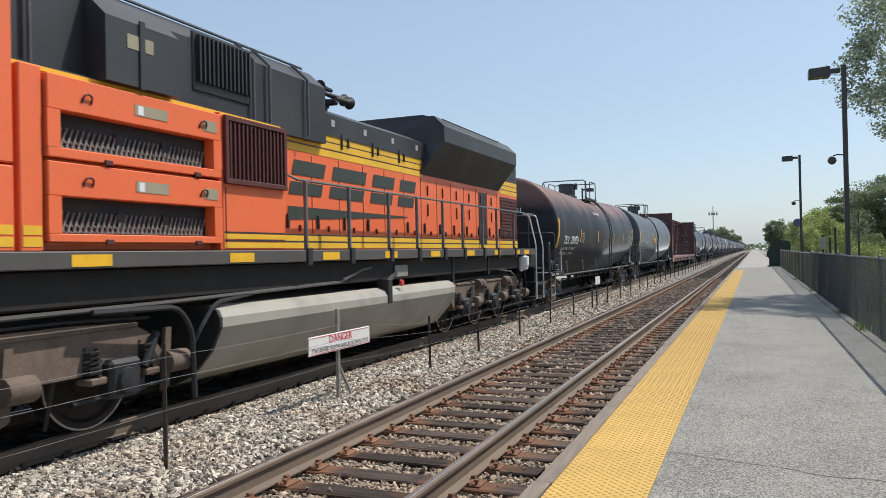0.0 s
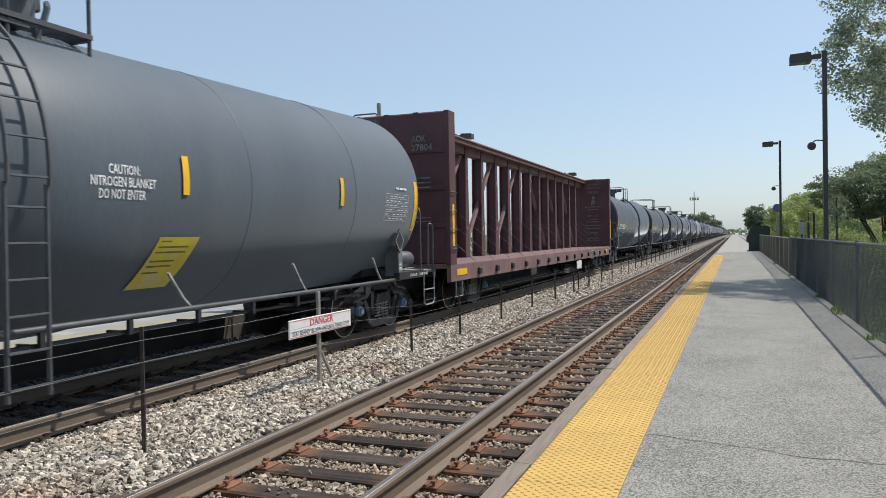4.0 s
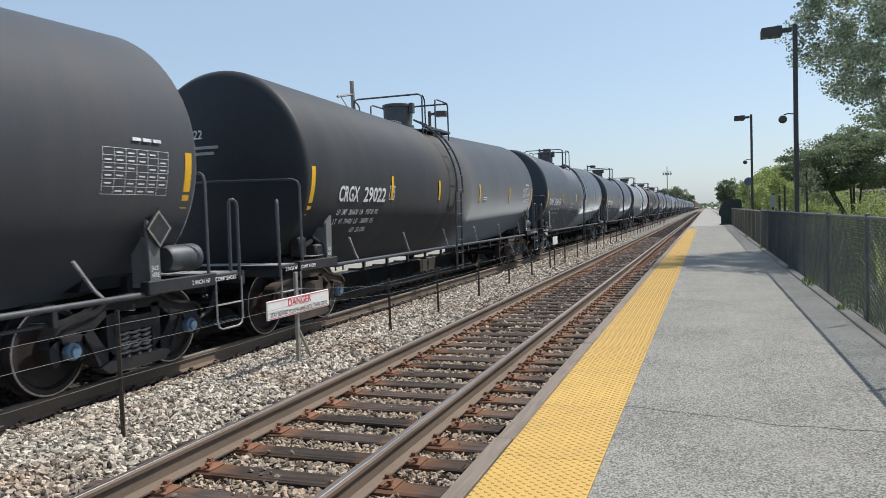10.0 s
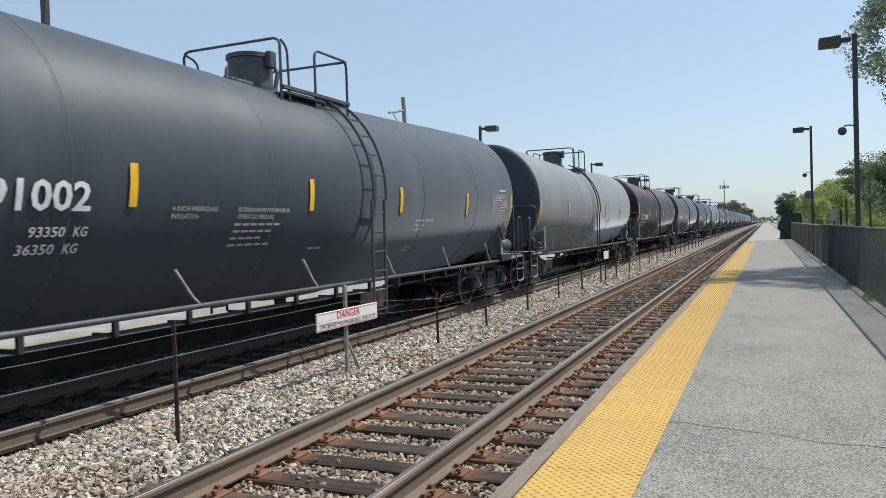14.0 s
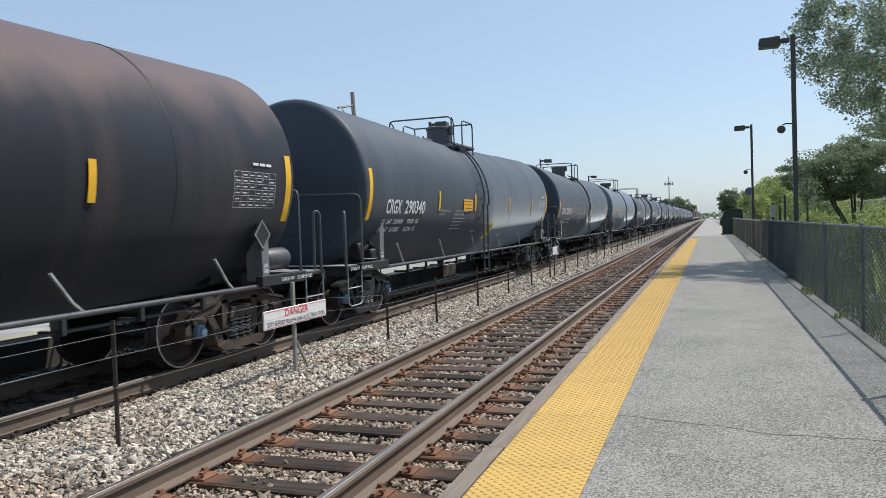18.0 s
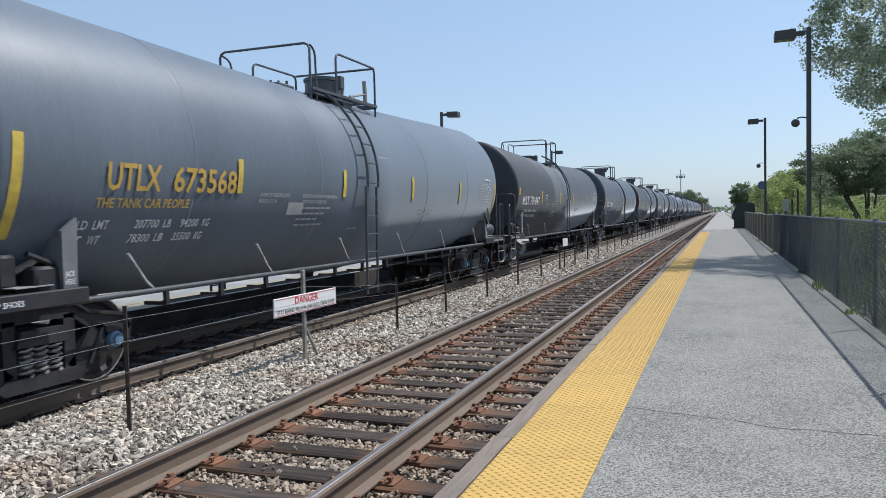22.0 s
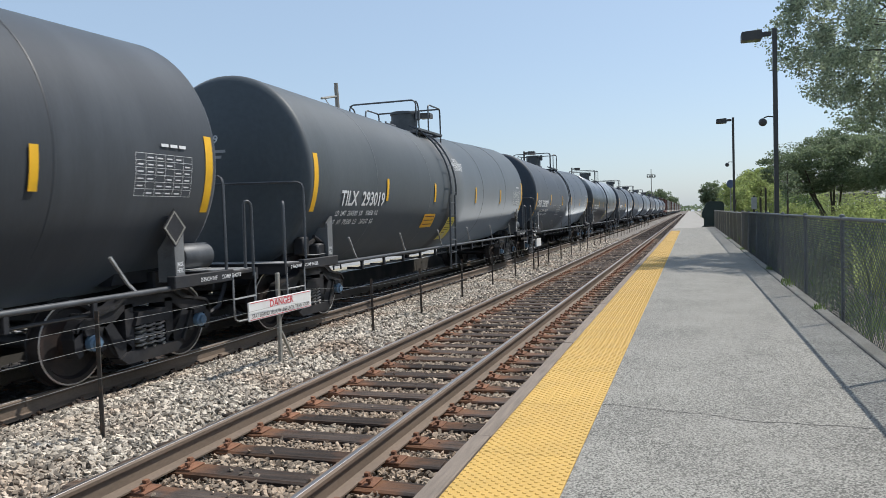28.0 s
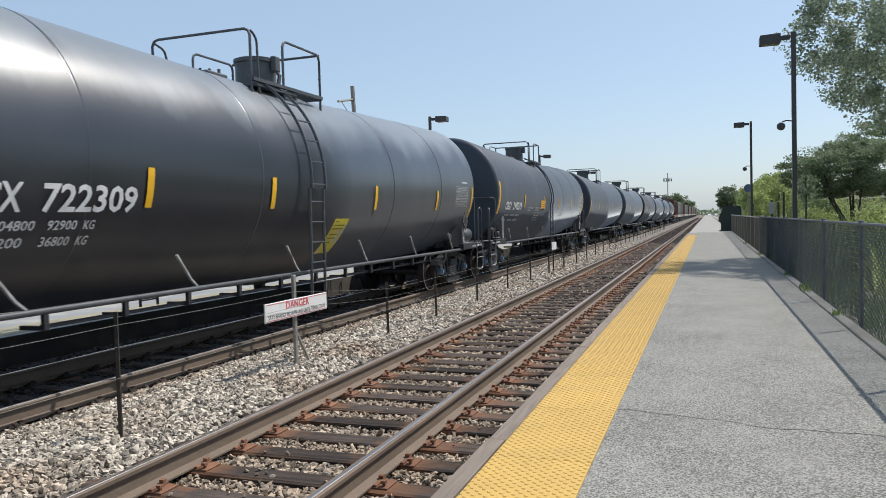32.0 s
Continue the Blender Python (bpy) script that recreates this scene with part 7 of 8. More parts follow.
    for y in (-11.1, -9.93, -8.62, -7.49, -6.29, -5.22, -4.0, -3.0, -1.66):
        obj("stanchion", Geo().box(1.435, 1.485, y - 0.025, y + 0.025, 1.6, 2.73, 0.008), M["vinyl"], hr)
        obj("stanchion_foot", Geo().box(1.49, 1.53, y - 0.06, y + 0.06, 1.58, 1.82, 0.01), M["black"], hr)
    st = obj("rear_steps", Geo().box(0.95, 1.48, 0.3, 0.95, 0.42, 0.46).box(0.95, 1.48, 0.32, 0.95, 0.82, 0.86).box(0.95, 1.48, 0.34, 0.95, 1.22, 1.26).box(0.93, 0.96, 0.25, 1.0, 0.4, 1.75).mesh("rear_steps", M["black"]), None, car)
    for y in (0.26, 0.98):
        obj("step_rail", grab([(1.5, y, 0.4), (1.5, y, 1.9), (1.3, y + 0.05, 2.75), (1.15, y + 0.05, 2.75)], 0.022), M["letter"], st, "white-painted grab rail")
    obj("end_rail", grab([(1.1, 0.95, 1.84), (1.1, 0.95, 2.75), (-1.1, 0.95, 2.75), (-1.1, 0.95, 1.84)], 0.02), M["handrail"], car)
    obj("pilot", Geo().prism([(0.75, 1.28), (1.0, 1.28), (1.0, 0.5), (0.85, 0.25), (0.75, 0.25)], -1.3, 1.3, "x"), M["black"], car)
    c = obj("coupler", COUPLER[1], None, car)
    c.location = (0, 1.3, 0)
    # fuel tank
    prof = [(-1.3, 1.16), (1.32, 1.16), (1.44, 1.11), (1.48, 1.03), (1.48, 0.92), (1.34, 0.64), (1.08, 0.36), (0.8, 0.24), (-1.0, 0.24), (-1.25, 0.36), (-1.45, 0.72), (-1.45, 1.02)]
    ft = obj("fuel_tank", Geo().prism(prof, -12.88, -5.75), M["fueltank"], car, "silver-painted fuel tank", smooth=20)
    obj("tank_end", Geo().prism([(x * 1.005, z) for x, z in prof], -12.93, -12.88), M["black"], ft)
    obj("filler", Geo().box(1.28, 1.5, -8.75, -8.6, 0.9, 1.3, 0.01).tube([(1.4, -8.7, 1.2), (1.35, -8.2, 1.38)], 0.05, 8), M["truckgrey"], ft)
    obj("cut_off_button", Geo().lathe([(1.46, 0.06), (1.5, 0.05), (1.5, 0.01)], 10, "x", (0, -8.2, 1.22)), M["signred"], ft)
    # six-wheel trucks
    for y in (-16.0, -2.9):
        tk = obj("truck", Geo().box(-1.0, 1.0, -1.9, 1.9, 0.55, 0.75, 0.03), M["truckgrey"], car, "grimy tan six-wheel truck")
        tk.location = (0, y, 0)
        for s in (1, -1):
            x0, x1 = (1.02, 1.24) if s > 0 else (-1.24, -1.02)
            prof = [(-2.5, 0.70), (-2.42, 0.96), (-2.2, 1.07), (-1.3, 1.10), (1.3, 1.10), (2.0, 1.07), (2.28, 0.94), (2.5, 0.66), (2.3, 0.50), (2.0, 0.58), (1.6, 0.62), (0.6, 0.62), (0.35, 0.52), (-0.35, 0.52), (-0.6, 0.62), (-1.6, 0.62), (-2.0, 0.58), (-2.3, 0.50)]
            obj("side_frame", Geo().prism(prof, x0, x1, "x"), LTRUCK, tk)
            for dy in (-1.85, 0.0, 1.85):
                if s > 0:
                    obj("journal_box", Geo().box(1.15, 1.36, dy - 0.2, dy + 0.2, 0.36, 0.74, 0.04), M["truckgrey"], tk)
                    obj("bearing_cap", Geo().lathe([(1.36, 0.13), (1.40, 0.12), (1.41, 0.02)], 12, "x", (0, dy, 0.53)), M["truckgrey"], tk, smooth=40)
                    obj("damper", Geo().tube([(1.3, dy + 0.45, 0.95), (1.32, dy + 0.25, 0.62)], 0.045, 8), M["truckgrey"], tk)
                    obj("brake_cylinder", Geo().lathe([(dy + 0.55, 0.02), (dy + 0.57, 0.12), (dy + 0.85, 0.12), (dy + 0.9, 0.03)], 10, "y", (1.3, 0, 0.62)), LTRUCK, tk, smooth=40)
                    obj("brake_shoe", Geo().box(0.8, 1.0, dy + 0.48, dy + 0.6, 0.3, 0.75, 0.02), M["truckgrey"], tk)
        obj("transom", Geo().box(-0.9, 0.9, -2.45, 2.45, 0.72, 1.27, 0.04), M["black"], tk)
        for dy in (-1.85, 0.0, 1.85):
            for e in (-0.34, 0.34):
                coil = [(1.26 + 0.075 * math.cos(k * 0.9), dy + e + 0.075 * math.sin(k * 0.9), 0.60 + 0.27 * k / 40) for k in range(41)]
                obj("journal_spring", Geo().tube(coil, 0.02, 5), M["truckgrey"], tk, smooth=40)
                obj("spring_seat", Geo().box(1.16, 1.36, dy + e - 0.1, dy + e + 0.1, 0.53, 0.60, 0.015), LTRUCK, tk)
            obj("brake_hanger", Geo().prism([(dy + 0.62, 0.98), (dy + 0.70, 0.98), (dy + 0.66, 0.36), (dy + 0.56, 0.32)], 1.22, 1.27, "x"), LTRUCK, tk)
            obj("brake_rod", Geo().tube([(1.25, dy + 0.6, 0.42), (1.25, dy - 0.55, 0.38)], 0.022, 6), M["truckgrey"], tk)
            obj("sand_pipe", Geo().tube([(1.18, dy - 0.75, 1.1), (1.2, dy - 0.72, 0.6), (0.95, dy - 0.6, 0.14)], 0.022, 6), M["black"], tk)
        for dy in (-0.95, 0.95) if y > -10 else ():
            cyl = obj("brake_cylinder", Geo().lathe([(dy - 0.14, 0.02), (dy - 0.13, 0.10), (dy - 0.09, 0.12), (dy + 0.16, 0.12), (dy + 0.22, 0.085), (dy + 0.26, 0.03)], 16, "y", (1.3, 0, 1.0)), LTRUCK, tk, smooth=40)
            obj("push_rod", Geo().tube([(1.3, dy + 0.26, 0.98), (1.28, dy + 0.52, 0.9)], 0.03, 6), M["truckgrey"], cyl)
            obj("cylinder_band", Geo().lathe([(dy - 0.03, 0.121), (dy - 0.02, 0.129), (dy + 0.01, 0.129), (dy + 0.02, 0.121)], 16, "y", (1.3, 0, 1.0)), M["truckgrey"], cyl, smooth=40)
        obj("frame_rib", Geo().box(1.235, 1.262, -2.2, 2.1, 1.02, 1.07, 0.01), LTRUCK, tk)
        obj("air_pipe", Geo().tube([(1.2, -2.4, 1.12), (1.22, -1.2, 1.14), (1.22, 1.2, 1.14), (1.2, 2.3, 1.1)], 0.02, 6), M["truckgrey"], tk)
        for dy in (-1.85, 0.0, 1.85):
            wheelset(car, y + dy, 0.533)
    obj("air_reservoir", Geo().lathe([(-5.5, 0.02), (-5.48, 0.14), (-5.4, 0.17), (-4.1, 0.17), (-4.02, 0.14), (-4.0, 0.02)], 16, "y", (1.12, 0, 1.42)), M["black"], car, smooth=40)
    obj("reservoir_pipe", Geo().tube([(1.2, -4.0, 1.42), (1.3, -3.4, 1.36), (1.34, -1.6, 1.22), (1.3, -1.2, 1.1)], 0.025, 6), M["sill"], car)
    obj("underframe_rib", Geo().box(1.30, 1.37, -5.6, -5.5, 1.1, 1.63).box(1.30, 1.37, -3.4, -3.3, 1.2, 1.63), M["black"], car)
    obj("sand_pipe", Geo().tube([(1.4, -0.6, 1.3), (1.42, -0.5, 0.8), (1.2, -0.3, 0.35)], 0.025, 6), M["black"], car)
    obj("sand_box", Geo().lathe([(1.22, 0.05), (1.26, 0.13), (1.34, 0.14), (1.36, 0.16), (1.58, 0.16), (1.62, 0.05)], 16, "z", (1.42, -0.75, 0)).box(1.38, 1.42, -0.9, -0.8, 1.2, 1.45), M["letter"], car, "pale cylindrical air filter", smooth=40)
    return car


LTRUCK = mat("tan_grimed_truck", (0.135, 0.098, 0.074), 0.85, var=0.4, scale=3, fine=30, dirt=(0.06, 0.05, 0.045), dirt_amount=0.8, dirt_scale=2)

TRAIN = []
F = 22.53
NUDGE = {4: 0.2, 5: -0.1, 7: 0.07, 8: 0.1, 13: 0.05, 14: -0.05, 15: 0.29, 18: 0.08, 19: 0.05}   # slack in the couplings
for number, (length, make) in enumerate(ORDER, 1):
    car = make() if make else centerbeam(length)
    TRAIN.append((car, F + NUDGE.get(number, 0.0)))
    F += length + GAP
TRAIN.append((locomotive(), 19.55))


def motions():
    """The train rolls towards the camera's side at an even speed, its wheels turning with it."""
    for car, y in TRAIN:
        walk(car, [(t, pose(TRAIN_X, y - SPEED * t, 0)) for t in range(0, 33, 4)])
    done = {}
    for w, r in SPINNERS:
        if r not in done:
            walk(w, [(i / FPS, pose(0, 0, 0, math.degrees(i / FPS * SPEED / r), 0, 0)) for i in range(32 * FPS + 1)])
            done[r] = w
        else:
            first = done[r].animation_data
            w.rotation_mode = "QUATERNION"
            a = w.animation_data_create()
            a.action = first.action
            a.action_slot = first.action_slot

# ---- the far side of the line ----
g = Geo().box(-15.5, -9.36, -30, 110, -0.6, 0.18)
fp = tagged(obj("platform_far", g, M["platwhite"]), "pale concrete platform across the tracks", "platform", kind="structure")
# platform face with the shade behind the train painted in
obj("platform_face", Geo().box(-9.36, -9.35, -30, 110, -0.6, 0.176), M["stained"], fp, "concrete face coloured dark for the train's shade")
g = Geo().box(-10.3, -9.5, -30, 110, 0.16, 0.184)
tagged(obj("far_edge_strip", g, M["platcream"]), "worn cream warning strip on the far platform", "edge strip", kind="structure")
g = Geo().add([(-70, -40, -0.35), (-15.5, -40, -0.1), (-15.5, 220, -0.1), (-70, 220, -0.35)], [(0, 1, 2, 3)])
tagged(obj("car_park", g, M["road"]), "pale paved yard behind the far platform", "paving", kind="structure")

LEAF = [(0, 0, 0), (0.32, 0.35, 0.06), (0.26, 0.75, 0.0), (0, 1.0, -0.08), (-0.26, 0.75, 0.0), (-0.32, 0.35, 0.06)]


def foliage(name, spots, material, size, parent, spread=1.0):
    """Many small leaves: spots are points with a radius; each leaf is a bent blade of its own."""
    r = random.Random(len(spots) + int(size * 1000))
    base = np.array(LEAF)
    V, F, k = [], [], 0
    for x, y, z in spots:
        s = size * r.uniform(0.6, 1.25)
        q = np.array(Euler((r.uniform(-1.3, 1.3), r.uniform(-1.3, 1.3), r.uniform(0, 6.28))).to_matrix()) * s
        V.append(base @ q.T + (x, y, z))
        F += [(k, k + 1, k + 2, k + 3), (k, k + 3, k + 4, k + 5)]
        k += 6
    me = bpy.data.meshes.new(name)
    me.from_pydata(np.concatenate(V).tolist(), [], F)
    me.materials.append(material)
    ob = new(name, me)
    ob.parent = parent
    return ob


def clump(r, c, rad, n, flat=0.7):
    out = []
    while len(out) < n:
        v = Vector((r.uniform(-1, 1), r.uniform(-1, 1), r.uniform(-1, 1)))
        if 0.25 < v.length < 1:
            out.append((c[0] + v.x * rad, c[1] + v.y * rad, c[2] + v.z * rad * flat))
    return out


def full_tree(x, y, h, centre, axes, base_z, material, label, leaf, clumps, per, seed, trunk=0.25, rad=0.5, flat=0.6, group="", layers=0, bulge=0.28, stems=0):
    """A trunk that forks into limbs, each reaching a clump of leaves; the clumps fill an uneven egg round centre."""
    r = random.Random(seed)
    t = thing("tree", label, "tree", pose(x, y, base_z), group)
    c, ax = Vector(centre), Vector(axes)
    g, limbs, spots = Geo(), Geo(), []
    fork = Vector((c.x * 0.5, c.y * 0.5, max(0.2 * h, c.z - ax.z * 0.9)))
    g.tube([(0, 0, -0.3), (c.x * 0.1, c.y * 0.1, fork.z * 0.5), fork, c, c + Vector((0, 0, ax.z * 0.7))], [trunk * 1.3, trunk, trunk * 0.8, trunk * 0.5, 0.02], 8)
    for _ in range(stems):
        q = c + Vector((r.uniform(-0.7, 0.7) * ax.x, r.uniform(-0.5, 0.5) * ax.y, ax.z * r.uniform(-0.3, 0.3)))
        foot = Vector((r.uniform(-0.5, 0.5), r.uniform(-0.5, 0.5), -0.3))
        g.tube([foot, foot.lerp(q, 0.5) + Vector((0, 0, 0.4)), q], [trunk, trunk * 0.7, 0.02], 7)
    k = 0
    while k < clumps:
        v = Vector((r.uniform(-1, 1), r.uniform(-1, 1), r.uniform(-1, 1)))
        q = v.length
        edge = 1 + bulge * noise.noise(v.normalized() * 2.3 + Vector((seed, 0, 0)))
        if q > edge or q < 0.45 * edge or r.random() > (q / edge) ** 1.5:
            continue
        if layers:
            v.z = (math.floor(v.z * layers) + 0.5 + r.uniform(-0.2, 0.2)) / layers
        p = c + Vector((v.x * ax.x, v.y * ax.y, v.z * ax.z))
        k += 1
        if k % 9 == 0:
            root = fork.lerp(c, r.uniform(0, 1.2))
            m = root.lerp(p, 0.55) + Vector((0, 0, 0.08 * (p - root).length))
            limbs.tube([root, m, p], [trunk * 0.22, trunk * 0.09, 0.008], 4)
        spots += clump(r, p, rad * r.uniform(0.5, 1.25), per, flat)
    obj("trunk", g, M["bark"], t, smooth=40)
    obj("branching", limbs, M["bark"], t, smooth=40)["kind"] = "stuff"
    foliage("crown", spots, material, leaf, t)["kind"] = "stuff"
    return t


# tall tree whose boughs reach over the fence, and the row behind the fence
full_tree(9.9, 25.0, 14, (-2.35, 0, 7.4), (5.05, 4.6, 4.2), 0.0, M["leaf_pale"], "tall silvery-green cottonwood reaching over the fence", 0.09, 620, 160, 5, 0.35, 0.52, 0.7, bulge=0.24)
full_tree(8.8, 53, 7, (0, 0, 4.35), (4.2, 3.6, 1.7), -0.2, M["leaf_dark"], "broad spreading locust tree with dark layered crown", 0.12, 290, 180, 11, 0.08, 0.7, 0.45, layers=5, bulge=0.45, stems=5)
full_tree(13.5, 60, 9, (0, 0, 5.6), (4.6, 4.0, 2.8), -0.2, M["leaf_dark"], "broad dark green tree behind the weeds", 0.14, 130, 180, 12, 0.3, 0.85, 0.5)
full_tree(11.2, 40, 6, (0, 0, 4.2), (2.6, 2.4, 2.2), -0.2, M["leaf_dark"], "broad dark green tree behind the weeds", 0.15, 90, 100, 18, 0.2, 0.6, 0.5)
full_tree(5.6, 66, 5, (0, 0, 3.0), (1.7, 1.7, 1.7), -0.2, M["weed"], "smaller green tree beside the path", 0.14, 60, 90, 13, 0.12, 0.5, 0.7)
full_tree(4.2, 76, 4, (0, 0, 2.5), (1.5, 1.6, 1.8), -0.2, M["weed"], "light green young tree beside the path", 0.14, 55, 90, 14, 0.1, 0.5, 0.7)
full_tree(6.8, 84, 6, (0, 0, 3.6), (2.2, 2.2, 2.4), -0.2, M["weed"], "light green young tree beside the path", 0.17, 70, 90, 19, 0.12, 0.6, 0.7)
full_tree(4.4, 38, 3.4, (0, 0, 2.7), (0.45, 0.45, 0.7), 0.0, M["leaf_dark"], "thin young tree with a half-dead crown", 0.1, 26, 25, 15, 0.05, 0.25, 0.8)
full_tree(4.9, 190, 8, (0, 0, 4.9), (2.7, 2.7, 3.0), -0.3, M["leaf_dark"], "round dark tree far along the path", 0.35, 80, 80, 16, 0.3, 0.9, 0.7)
full_tree(10.5, 170, 9, (0, 0, 4.6), (4.0, 3.0, 3.4), -0.3, M["leaf"], "green tree far along the path", 0.4, 90, 70, 17, 0.3, 1.0, 0.7)
full_tree(9.4, 120, 8, (0, 0, 4.4), (2.8, 3.0, 3.0), -0.3, M["leaf"], "green tree far along the path", 0.3, 80, 80, 20, 0.3, 0.9, 0.7)
for i, (x, y, w, h) in enumerate(((-25, 505, 6, 15), (-17.5, 512, 6.5, 16.5), (-34, 500, 6, 12), (-44, 480, 7, 11), (-12.0, 530, 4, 11))):
    full_tree(x, y, h, (0, 0, h * 0.55), (w, w, h * 0.42), -0.3, M["leaf_dark"], "distant dark tree on the far side of the line", 0.8, 70, 60, 30 + i, 0.4, 2.0, 0.7, "distant trees beyond the train")
for i, (x, y, h) in enumerate(((-46, 62, 6), (-60, 78, 8), (-66, 110, 9), (-58, 140, 8), (-72, 95, 9), (-75, 60, 8))):
    full_tree(x, y, h, (0, 0, h * 0.58), (3.6, 3.6, h * 0.42), -0.3, M["leaf"], "green tree behind the yard across the line", 0.3, 70, 60, 50 + i, 0.25, 1.0, 0.7, "trees behind the yard")


def weeds(name, label, spots, material, blade):
    """Tall weeds and grass: upright bent blades, one mesh."""
    r = random.Random(len(spots))
    V, F, k = [], [], 0
    for x, y, z, h in spots:
        a, w = r.uniform(0, 6.28), blade * r.uniform(0.6, 1.3)
        dx, dy = math.cos(a) * w, math.sin(a) * w
        bx, by = r.uniform(-0.3, 0.3) * h, r.uniform(-0.3, 0.3) * h
        V += [(x - dx, y - dy, z), (x + dx, y + dy, z), (x + dx * 0.8 + bx * 0.4, y + dy * 0.8 + by * 0.4, z + h * 0.6), (x - dx * 0.8 + bx * 0.4, y - dy * 0.8 + by * 0.4, z + h * 0.6), (x + bx, y + by, z + h)]
        F += [(k, k + 1, k + 2, k + 3), (k + 3, k + 2, k + 4)]
        k += 5
    me = bpy.data.meshes.new(name)
    me.from_pydata(V, [], F)
    me.materials.append(material)
    return tagged(new(name, me), label, "weeds", kind="stuff")


r = random.Random(77)
spots = []
for _ in range(30000):
    y = 3 + 65 * r.random() ** 1.3
    x = 2.85 + 15 * r.random() ** 1.2
    h = (0.7 + 1.1 * abs(noise.noise((x * 0.35, y * 0.25, 3)))) * r.uniform(0.6, 1.25) * (1.0 if x > 3 else 0.75)
    spots.append((x, y, 0.02, h))
weeds("weeds", "dense light green weeds and shrubs behind the fence", spots, M["weed"], 0.035)
spots = [(2.0 + r.uniform(-0.12, 0.6), r.uniform(2, 36), 0.14, r.uniform(0.08, 0.45) * (1.4 if r.random() < 0.25 else 0.7)) for _ in range(3400)]
weeds("fence_weeds", "straggling weeds along the foot of the fence", spots, M["leaf"], 0.012)
spots = []
for c in (14.6, 15.2, 11.3, 18.2, 27.0, 36.5):
    spots += [(1.76 + r.gauss(0, 0.04), c + r.gauss(0, 0.15), 0.2, r.uniform(0.04, 0.13)) for _ in range(40)]
weeds("kerb_weeds", "small tufts of weed growing in the kerb joint", spots, M["leaf"], 0.01)
spots = [(3.4 + r.gauss(0, 0.5), r.uniform(66, 130), -0.1, r.uniform(0.5, 1.1)) for _ in range(2500)]
weeds("dry_grass", "dry yellow grass along the path", spots, M["drygrass"], 0.05)
spots = [(r.uniform(-31, -17), r.uniform(8, 60), -0.2, r.uniform(0.8, 2.0)) for _ in range(9000)]
spots = [s for s in spots if noise.noise((s[0] * 0.2, s[1] * 0.16, 0)) > -0.02]
r2 = random.Random(5)
leaves = [(x + r2.uniform(-0.5, 0.5), y + r2.uniform(-0.5, 0.5), z + h * (1 - r2.random() ** 2)) for x, y, z, h in spots for _ in range(5)]
hedge = foliage("hedge_growth", leaves, M["leaf"], 0.2, None)
tagged(hedge, "bushy green growth beyond the far platform", "hedge", kind="stuff")
bushes = [(8.0, 24, 1.7), (10.5, 28, 2.1), (7.0, 33, 1.6), (12, 36, 2.2), (5.8, 47, 1.8), (8.5, 44, 2.0), (14, 44, 2.4), (9.5, 18, 1.8), (12.5, 22, 2.2), (8.4, 66, 3.0), (10.6, 72, 3.2), (13.0, 80, 3.4), (6.9, 58, 2.4)]
for i, (x, y, h) in enumerate(bushes):
    rr = random.Random(200 + i)
    t = thing("bush", "leafy light green shrub among the weeds", "bush", pose(x, y, 0), "shrubs behind the fence")
    g = Geo()
    pts = []
    for j in range(9):
        a = j * 0.8
        tip = Vector((math.cos(a) * h * 0.5 * rr.uniform(0.5, 1.1), math.sin(a) * h * 0.5 * rr.uniform(0.5, 1.1), h * rr.uniform(0.45, 0.95)))
        g.tube([(0, 0, -0.1), tip * 0.6, tip], [0.03, 0.02, 0.006], 4)
        pts += clump(rr, tip, h * 0.3, 150, 0.8) + clump(rr, tip * 0.6, h * 0.28, 90, 0.8)
    obj("branching", g, M["bark"], t)["kind"] = "stuff"
    foliage("leaves", pts, M["weed"] if i % 3 else M["leaf"], 0.11, t)["kind"] = "stuff"


# ---- buildings ----
def house(x, y, label):
    t = thing("house", label, "house", pose(x, y, -0.2, 0, 0, 12))
    obj("wall", Geo().box(-5, 5, -4, 4, 0, 3.2), M["siding"], t)
    obj("gable", Geo().prism([(-4, 3.2), (4, 3.2), (0, 5.3)], -4.98, 4.98, "x"), M["siding"], t)
    for s in (1, -1):
        obj("roof", Geo().prism([(s * 4.5, 2.9), (s * 4.5, 3.05), (0, 5.5), (0, 5.33)], -5.4, 5.4, "x"), M["roofgrey"], t)
    for wx in (-3.2, -0.6, 2.4):
        fr = obj("window", Geo().box(wx, wx + 1.1, -4.05, -3.98, 1.0, 2.3), M["signwhite"], t)
        obj("pane", Geo().box(wx + 0.08, wx + 1.02, -4.06, -4.052, 1.08, 2.22), M["glass"], fr)
    fr = obj("window", Geo().box(-5.06, -4.98, -0.7, 0.7, 3.7, 4.8), M["signwhite"], t)
    obj("pane", Geo().box(-5.07, -5.062, -0.6, 0.6, 3.8, 4.7), M["glass"], fr)
    return t


house(15.6, 104, "grey-roofed pale house half hidden by trees")


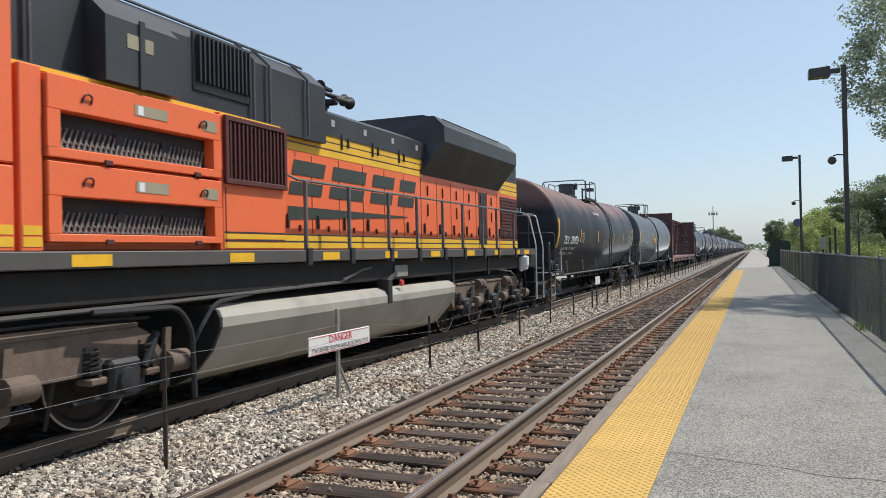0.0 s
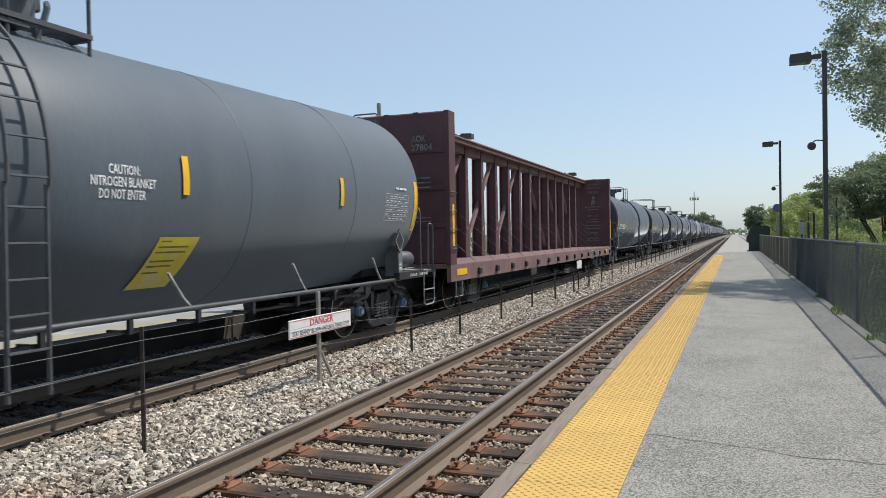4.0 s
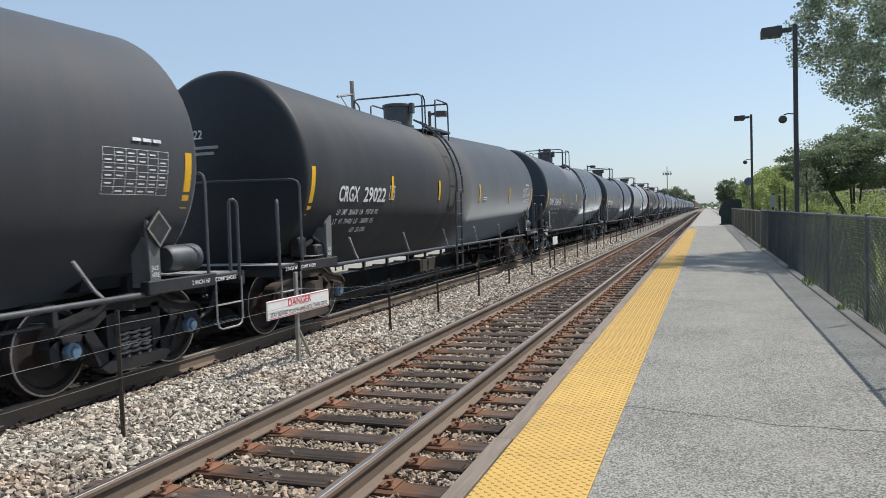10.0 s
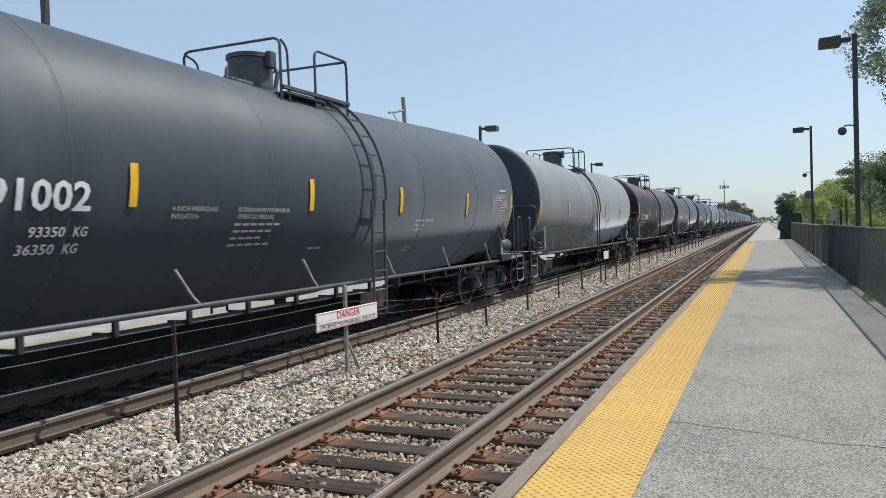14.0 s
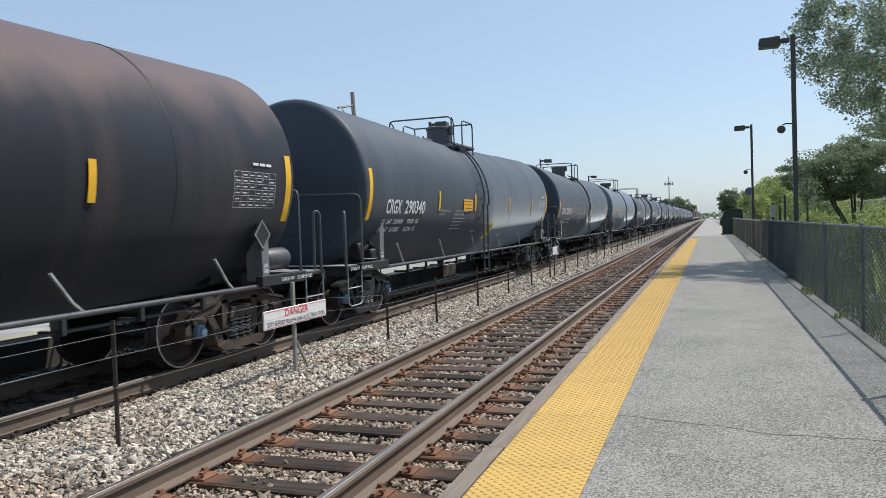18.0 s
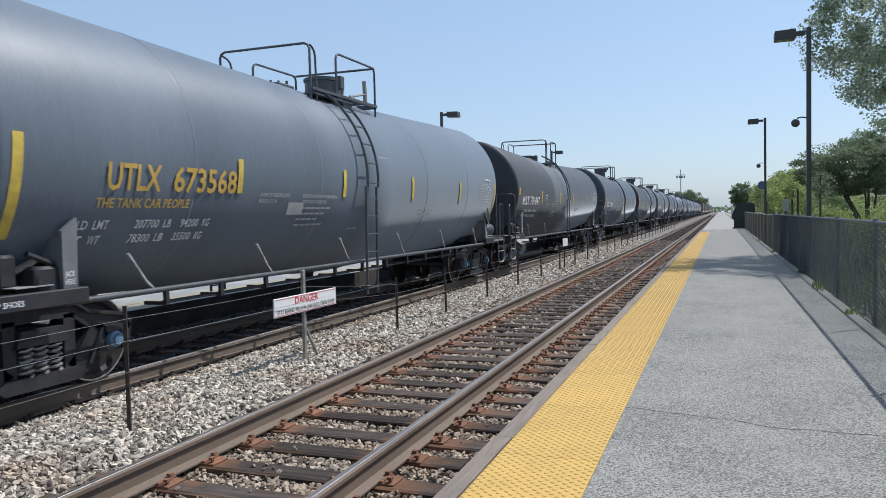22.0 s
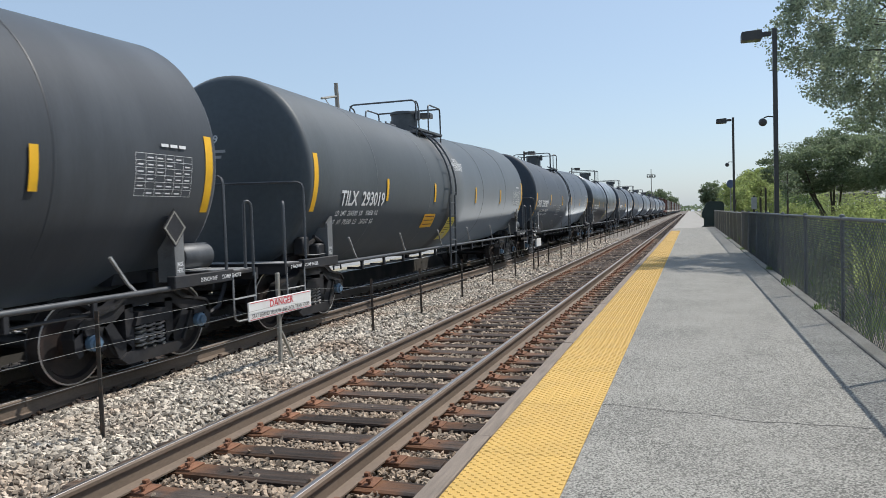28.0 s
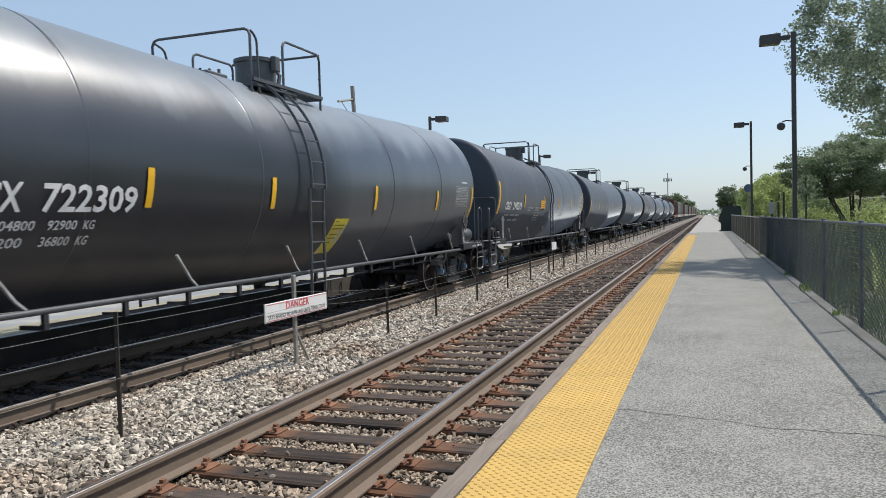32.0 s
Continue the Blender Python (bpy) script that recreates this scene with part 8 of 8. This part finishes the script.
def brick_building(x0, y0, y1, h):
    t = thing("brick_building", "low tan brick building with a dark roof edge across the yard", "building")
    obj("wall", Geo().box(x0 - 9, x0, y0, y1, -0.4, h), M["mortar"], t)
    face = Geo()
    z = -0.3
    row = 0
    while z < h - 0.35:
        y = y0 + (0.3 if row % 2 else 0.0)
        while y < y1 - 0.3:
            face.box(x0 - 0.02, x0 + 0.012, y, y + 0.58, z, z + 0.17)
            y += 0.6
        z += 0.19
        row += 1
    fb = obj("brick_face", face, M["brick"], t)
    fb["kind"] = "stuff"
    obj("roof", Geo().box(x0 - 9.3, x0 + 0.25, y0 - 0.25, y1 + 0.25, h, h + 0.28), M["roofgrey"], t)
    for y in (y0 + 3, y0 + 9, y0 + 15):
        fr = obj("window", Geo().box(x0, x0 + 0.06, y, y + 1.6, 1.0, 2.4), M["signwhite"], t)
        obj("pane", Geo().box(x0 + 0.06, x0 + 0.068, y + 0.1, y + 1.5, 1.1, 2.3), M["glass"], fr)
    return t


brick_building(-35, 8, 35.3, 4.55)
t = thing("shed", "pale low commercial building behind the yard", "building")
obj("wall", Geo().box(-62, -52, 52, 84, -0.4, 3.6), M["siding"], t)
obj("roof", Geo().prism([(-62.5, 3.6), (-51.5, 3.6), (-57, 5.2)], 51.5, 84.5), M["roofgrey"], t)
obj("door", Geo().box(-52, -51.95, 60, 64, -0.3, 2.6), M["carblue"], t)


def parked_car(x, y, turn, paint, label, van=False):
    t = thing("parked_car", label, "car", pose(x, y, -0.28, 0, 0, turn), "cars parked across the line")
    hh = 1.9 if van else 1.42
    prof = [(-2.2, 0.35), (2.2, 0.35), (2.25, 0.75), (1.2, 0.9), (0.7 if not van else 1.0, hh), (-1.3 if not van else -2.0, hh), (-2.15, 0.95)]
    obj("body", Geo().prism(prof, -0.85, 0.85, "x"), paint, t)
    obj("window", Geo().prism([(-1.5, 0.98), (0.95, 0.98), (0.62, hh - 0.08), (-1.2, hh - 0.08)], 0.851, 0.86, "x"), M["glass"], t)
    for yy in (-1.35, 1.35):
        for s in (1, -1):
            obj("wheel", Geo().lathe([(s * 0.7, 0.32), (s * 0.88, 0.32), (s * 0.89, 0.2)], 16, "x", (0, yy, 0.32)), M["tyre"], t, smooth=40)
            obj("rim", Geo().lathe([(s * 0.885, 0.2), (s * 0.895, 0.19), (s * 0.895, 0.02)], 12, "x", (0, yy, 0.32)), M["galv"], t, smooth=40)
    return t


parked_car(-28, 38.5, 20, M["carpaint"], "white parked van beyond the far platform", True)
parked_car(-33, 44, 10, M["carpaint"], "white parked car beyond the far platform")
parked_car(-38, 52, 80, M["carblue"], "blue parked van beyond the far platform", True)
parked_car(-31, 50, 15, M["carpaint"], "white parked car beyond the far platform")
parked_car(1.3, 440, 0, M["carpaint"], "white vehicle far along the path")
parked_car(4.8, 450, 0, M["carpaint"], "white vehicle standing far along the path")

# ---- poles ----
t = thing("utility_pole", "leaning grey pole with a slanting brace", "pole", pose(-14.0, 28.9, 0))
obj("shaft", Geo().tube([(0, 0.25, -0.3), (0.0, -0.35, 7.45)], [0.12, 0.09], 8), M["wood"], t, smooth=40)
obj("brace", Geo().tube([(0, -0.32, 6.9), (0, -1.7, 6.62)], 0.05, 6), M["galv"], t)
obj("tie_rod", Geo().tube([(0, -1.4, 6.66), (0, -0.2, 5.9)], 0.02, 5), M["galv"], t)
for y, h in ((84.3, 16.4), (22.0, 11.2)):
    t = thing("utility_pole", "wooden telegraph pole with a cross-arm", "pole", pose(-45, y, -0.4), "telegraph poles beyond the yard")
    obj("shaft", Geo().tube([(0, 0, -0.4), (0, 0, h)], [0.18, 0.12], 8), M["wood"], t, smooth=40)
    obj("cross_arm", Geo().box(-0.06, 0.06, -1.6, 1.6, h - 0.9, h - 0.72, 0.01), M["wood"], t)
    for yy in (-1.4, 1.4):
        obj("insulator", Geo().lathe([(h - 0.72, 0.04), (h - 0.62, 0.06), (h - 0.55, 0.02)], 8, "z", (0, yy, 0)), M["glass"], t)
t = thing("signal_mast", "tall thin mast with a crossbar of floodlights far off", "mast", pose(-12.3, 262, 0))
obj("shaft", Geo().tube([(0, 0, 0), (0, 0, 15.5)], [0.2, 0.12], 8), M["galv"], t)
for z in (13.6, 12.6):
    obj("crossbar", Geo().box(-1.4, 1.4, -0.1, 0.1, z, z + 0.15), M["galv"], t)
for x in (-1.2, -0.4, 0.4, 1.2):
    obj("floodlight", Geo().box(x - 0.25, x + 0.25, -0.2, 0.2, 12.75, 13.4, 0.05), M["galv"], t)
for x, y, z, wht in ((2.72, 35.0, 2.15, True), (2.95, 34.6, 2.05, False), (3.3, 36.2, 2.5, False)):
    t = thing("sign_post", "dark post with a small pale notice board" if wht else "slim dark post standing behind the fence", "post", pose(x, y, 0))
    obj("post", Geo().box(-0.04, 0.04, -0.04, 0.04, -0.2, z, 0.006), M["steel_post"], t)
    if wht:
        obj("notice", Geo().box(-0.11, 0.11, -0.06, -0.045, z - 0.6, z - 0.08, 0.004), M["letterdim"], t)
t = thing("round_sign", "dark blue round sign on a steel post", "sign", pose(2.6, 52, 0))
obj("post", Geo().tube([(0, 0, -0.2), (0, 0, 3.2)], 0.035, 6), M["galv"], t)
obj("disc", Geo().lathe([(-0.07, 0.26), (-0.04, 0.26)], 18, "y", (0, 0, 3.2)), mat("navy_sign", (0.08, 0.11, 0.2), 0.4), t)

for yy in (0.0, 1.4):
    w = Geo().tube([(-45, 22.0 + yy, 10.2 - yy * 0.1), (-45, 84.3 + yy, 15.3)], 0.012, 4)
    tagged(obj("overhead_wire", w, M["vinyl"]), "thin black overhead wire beyond the yard", "wire", "overhead wires across the line")
r = random.Random(9)
spots = [(x + r.gauss(0, 4), 640 + r.uniform(0, 60), -0.6 + r.random() * (4.5 + 3.5 * abs(noise.noise((x * 0.05, 2, 1))))) for x in (r.uniform(-150, 260) for _ in range(5200))]
woods = foliage("distant_woods", spots, M["leaf_dark"], 2.2, None)
tagged(woods, "low line of distant trees on the horizon", "woods", kind="stuff")

motions()
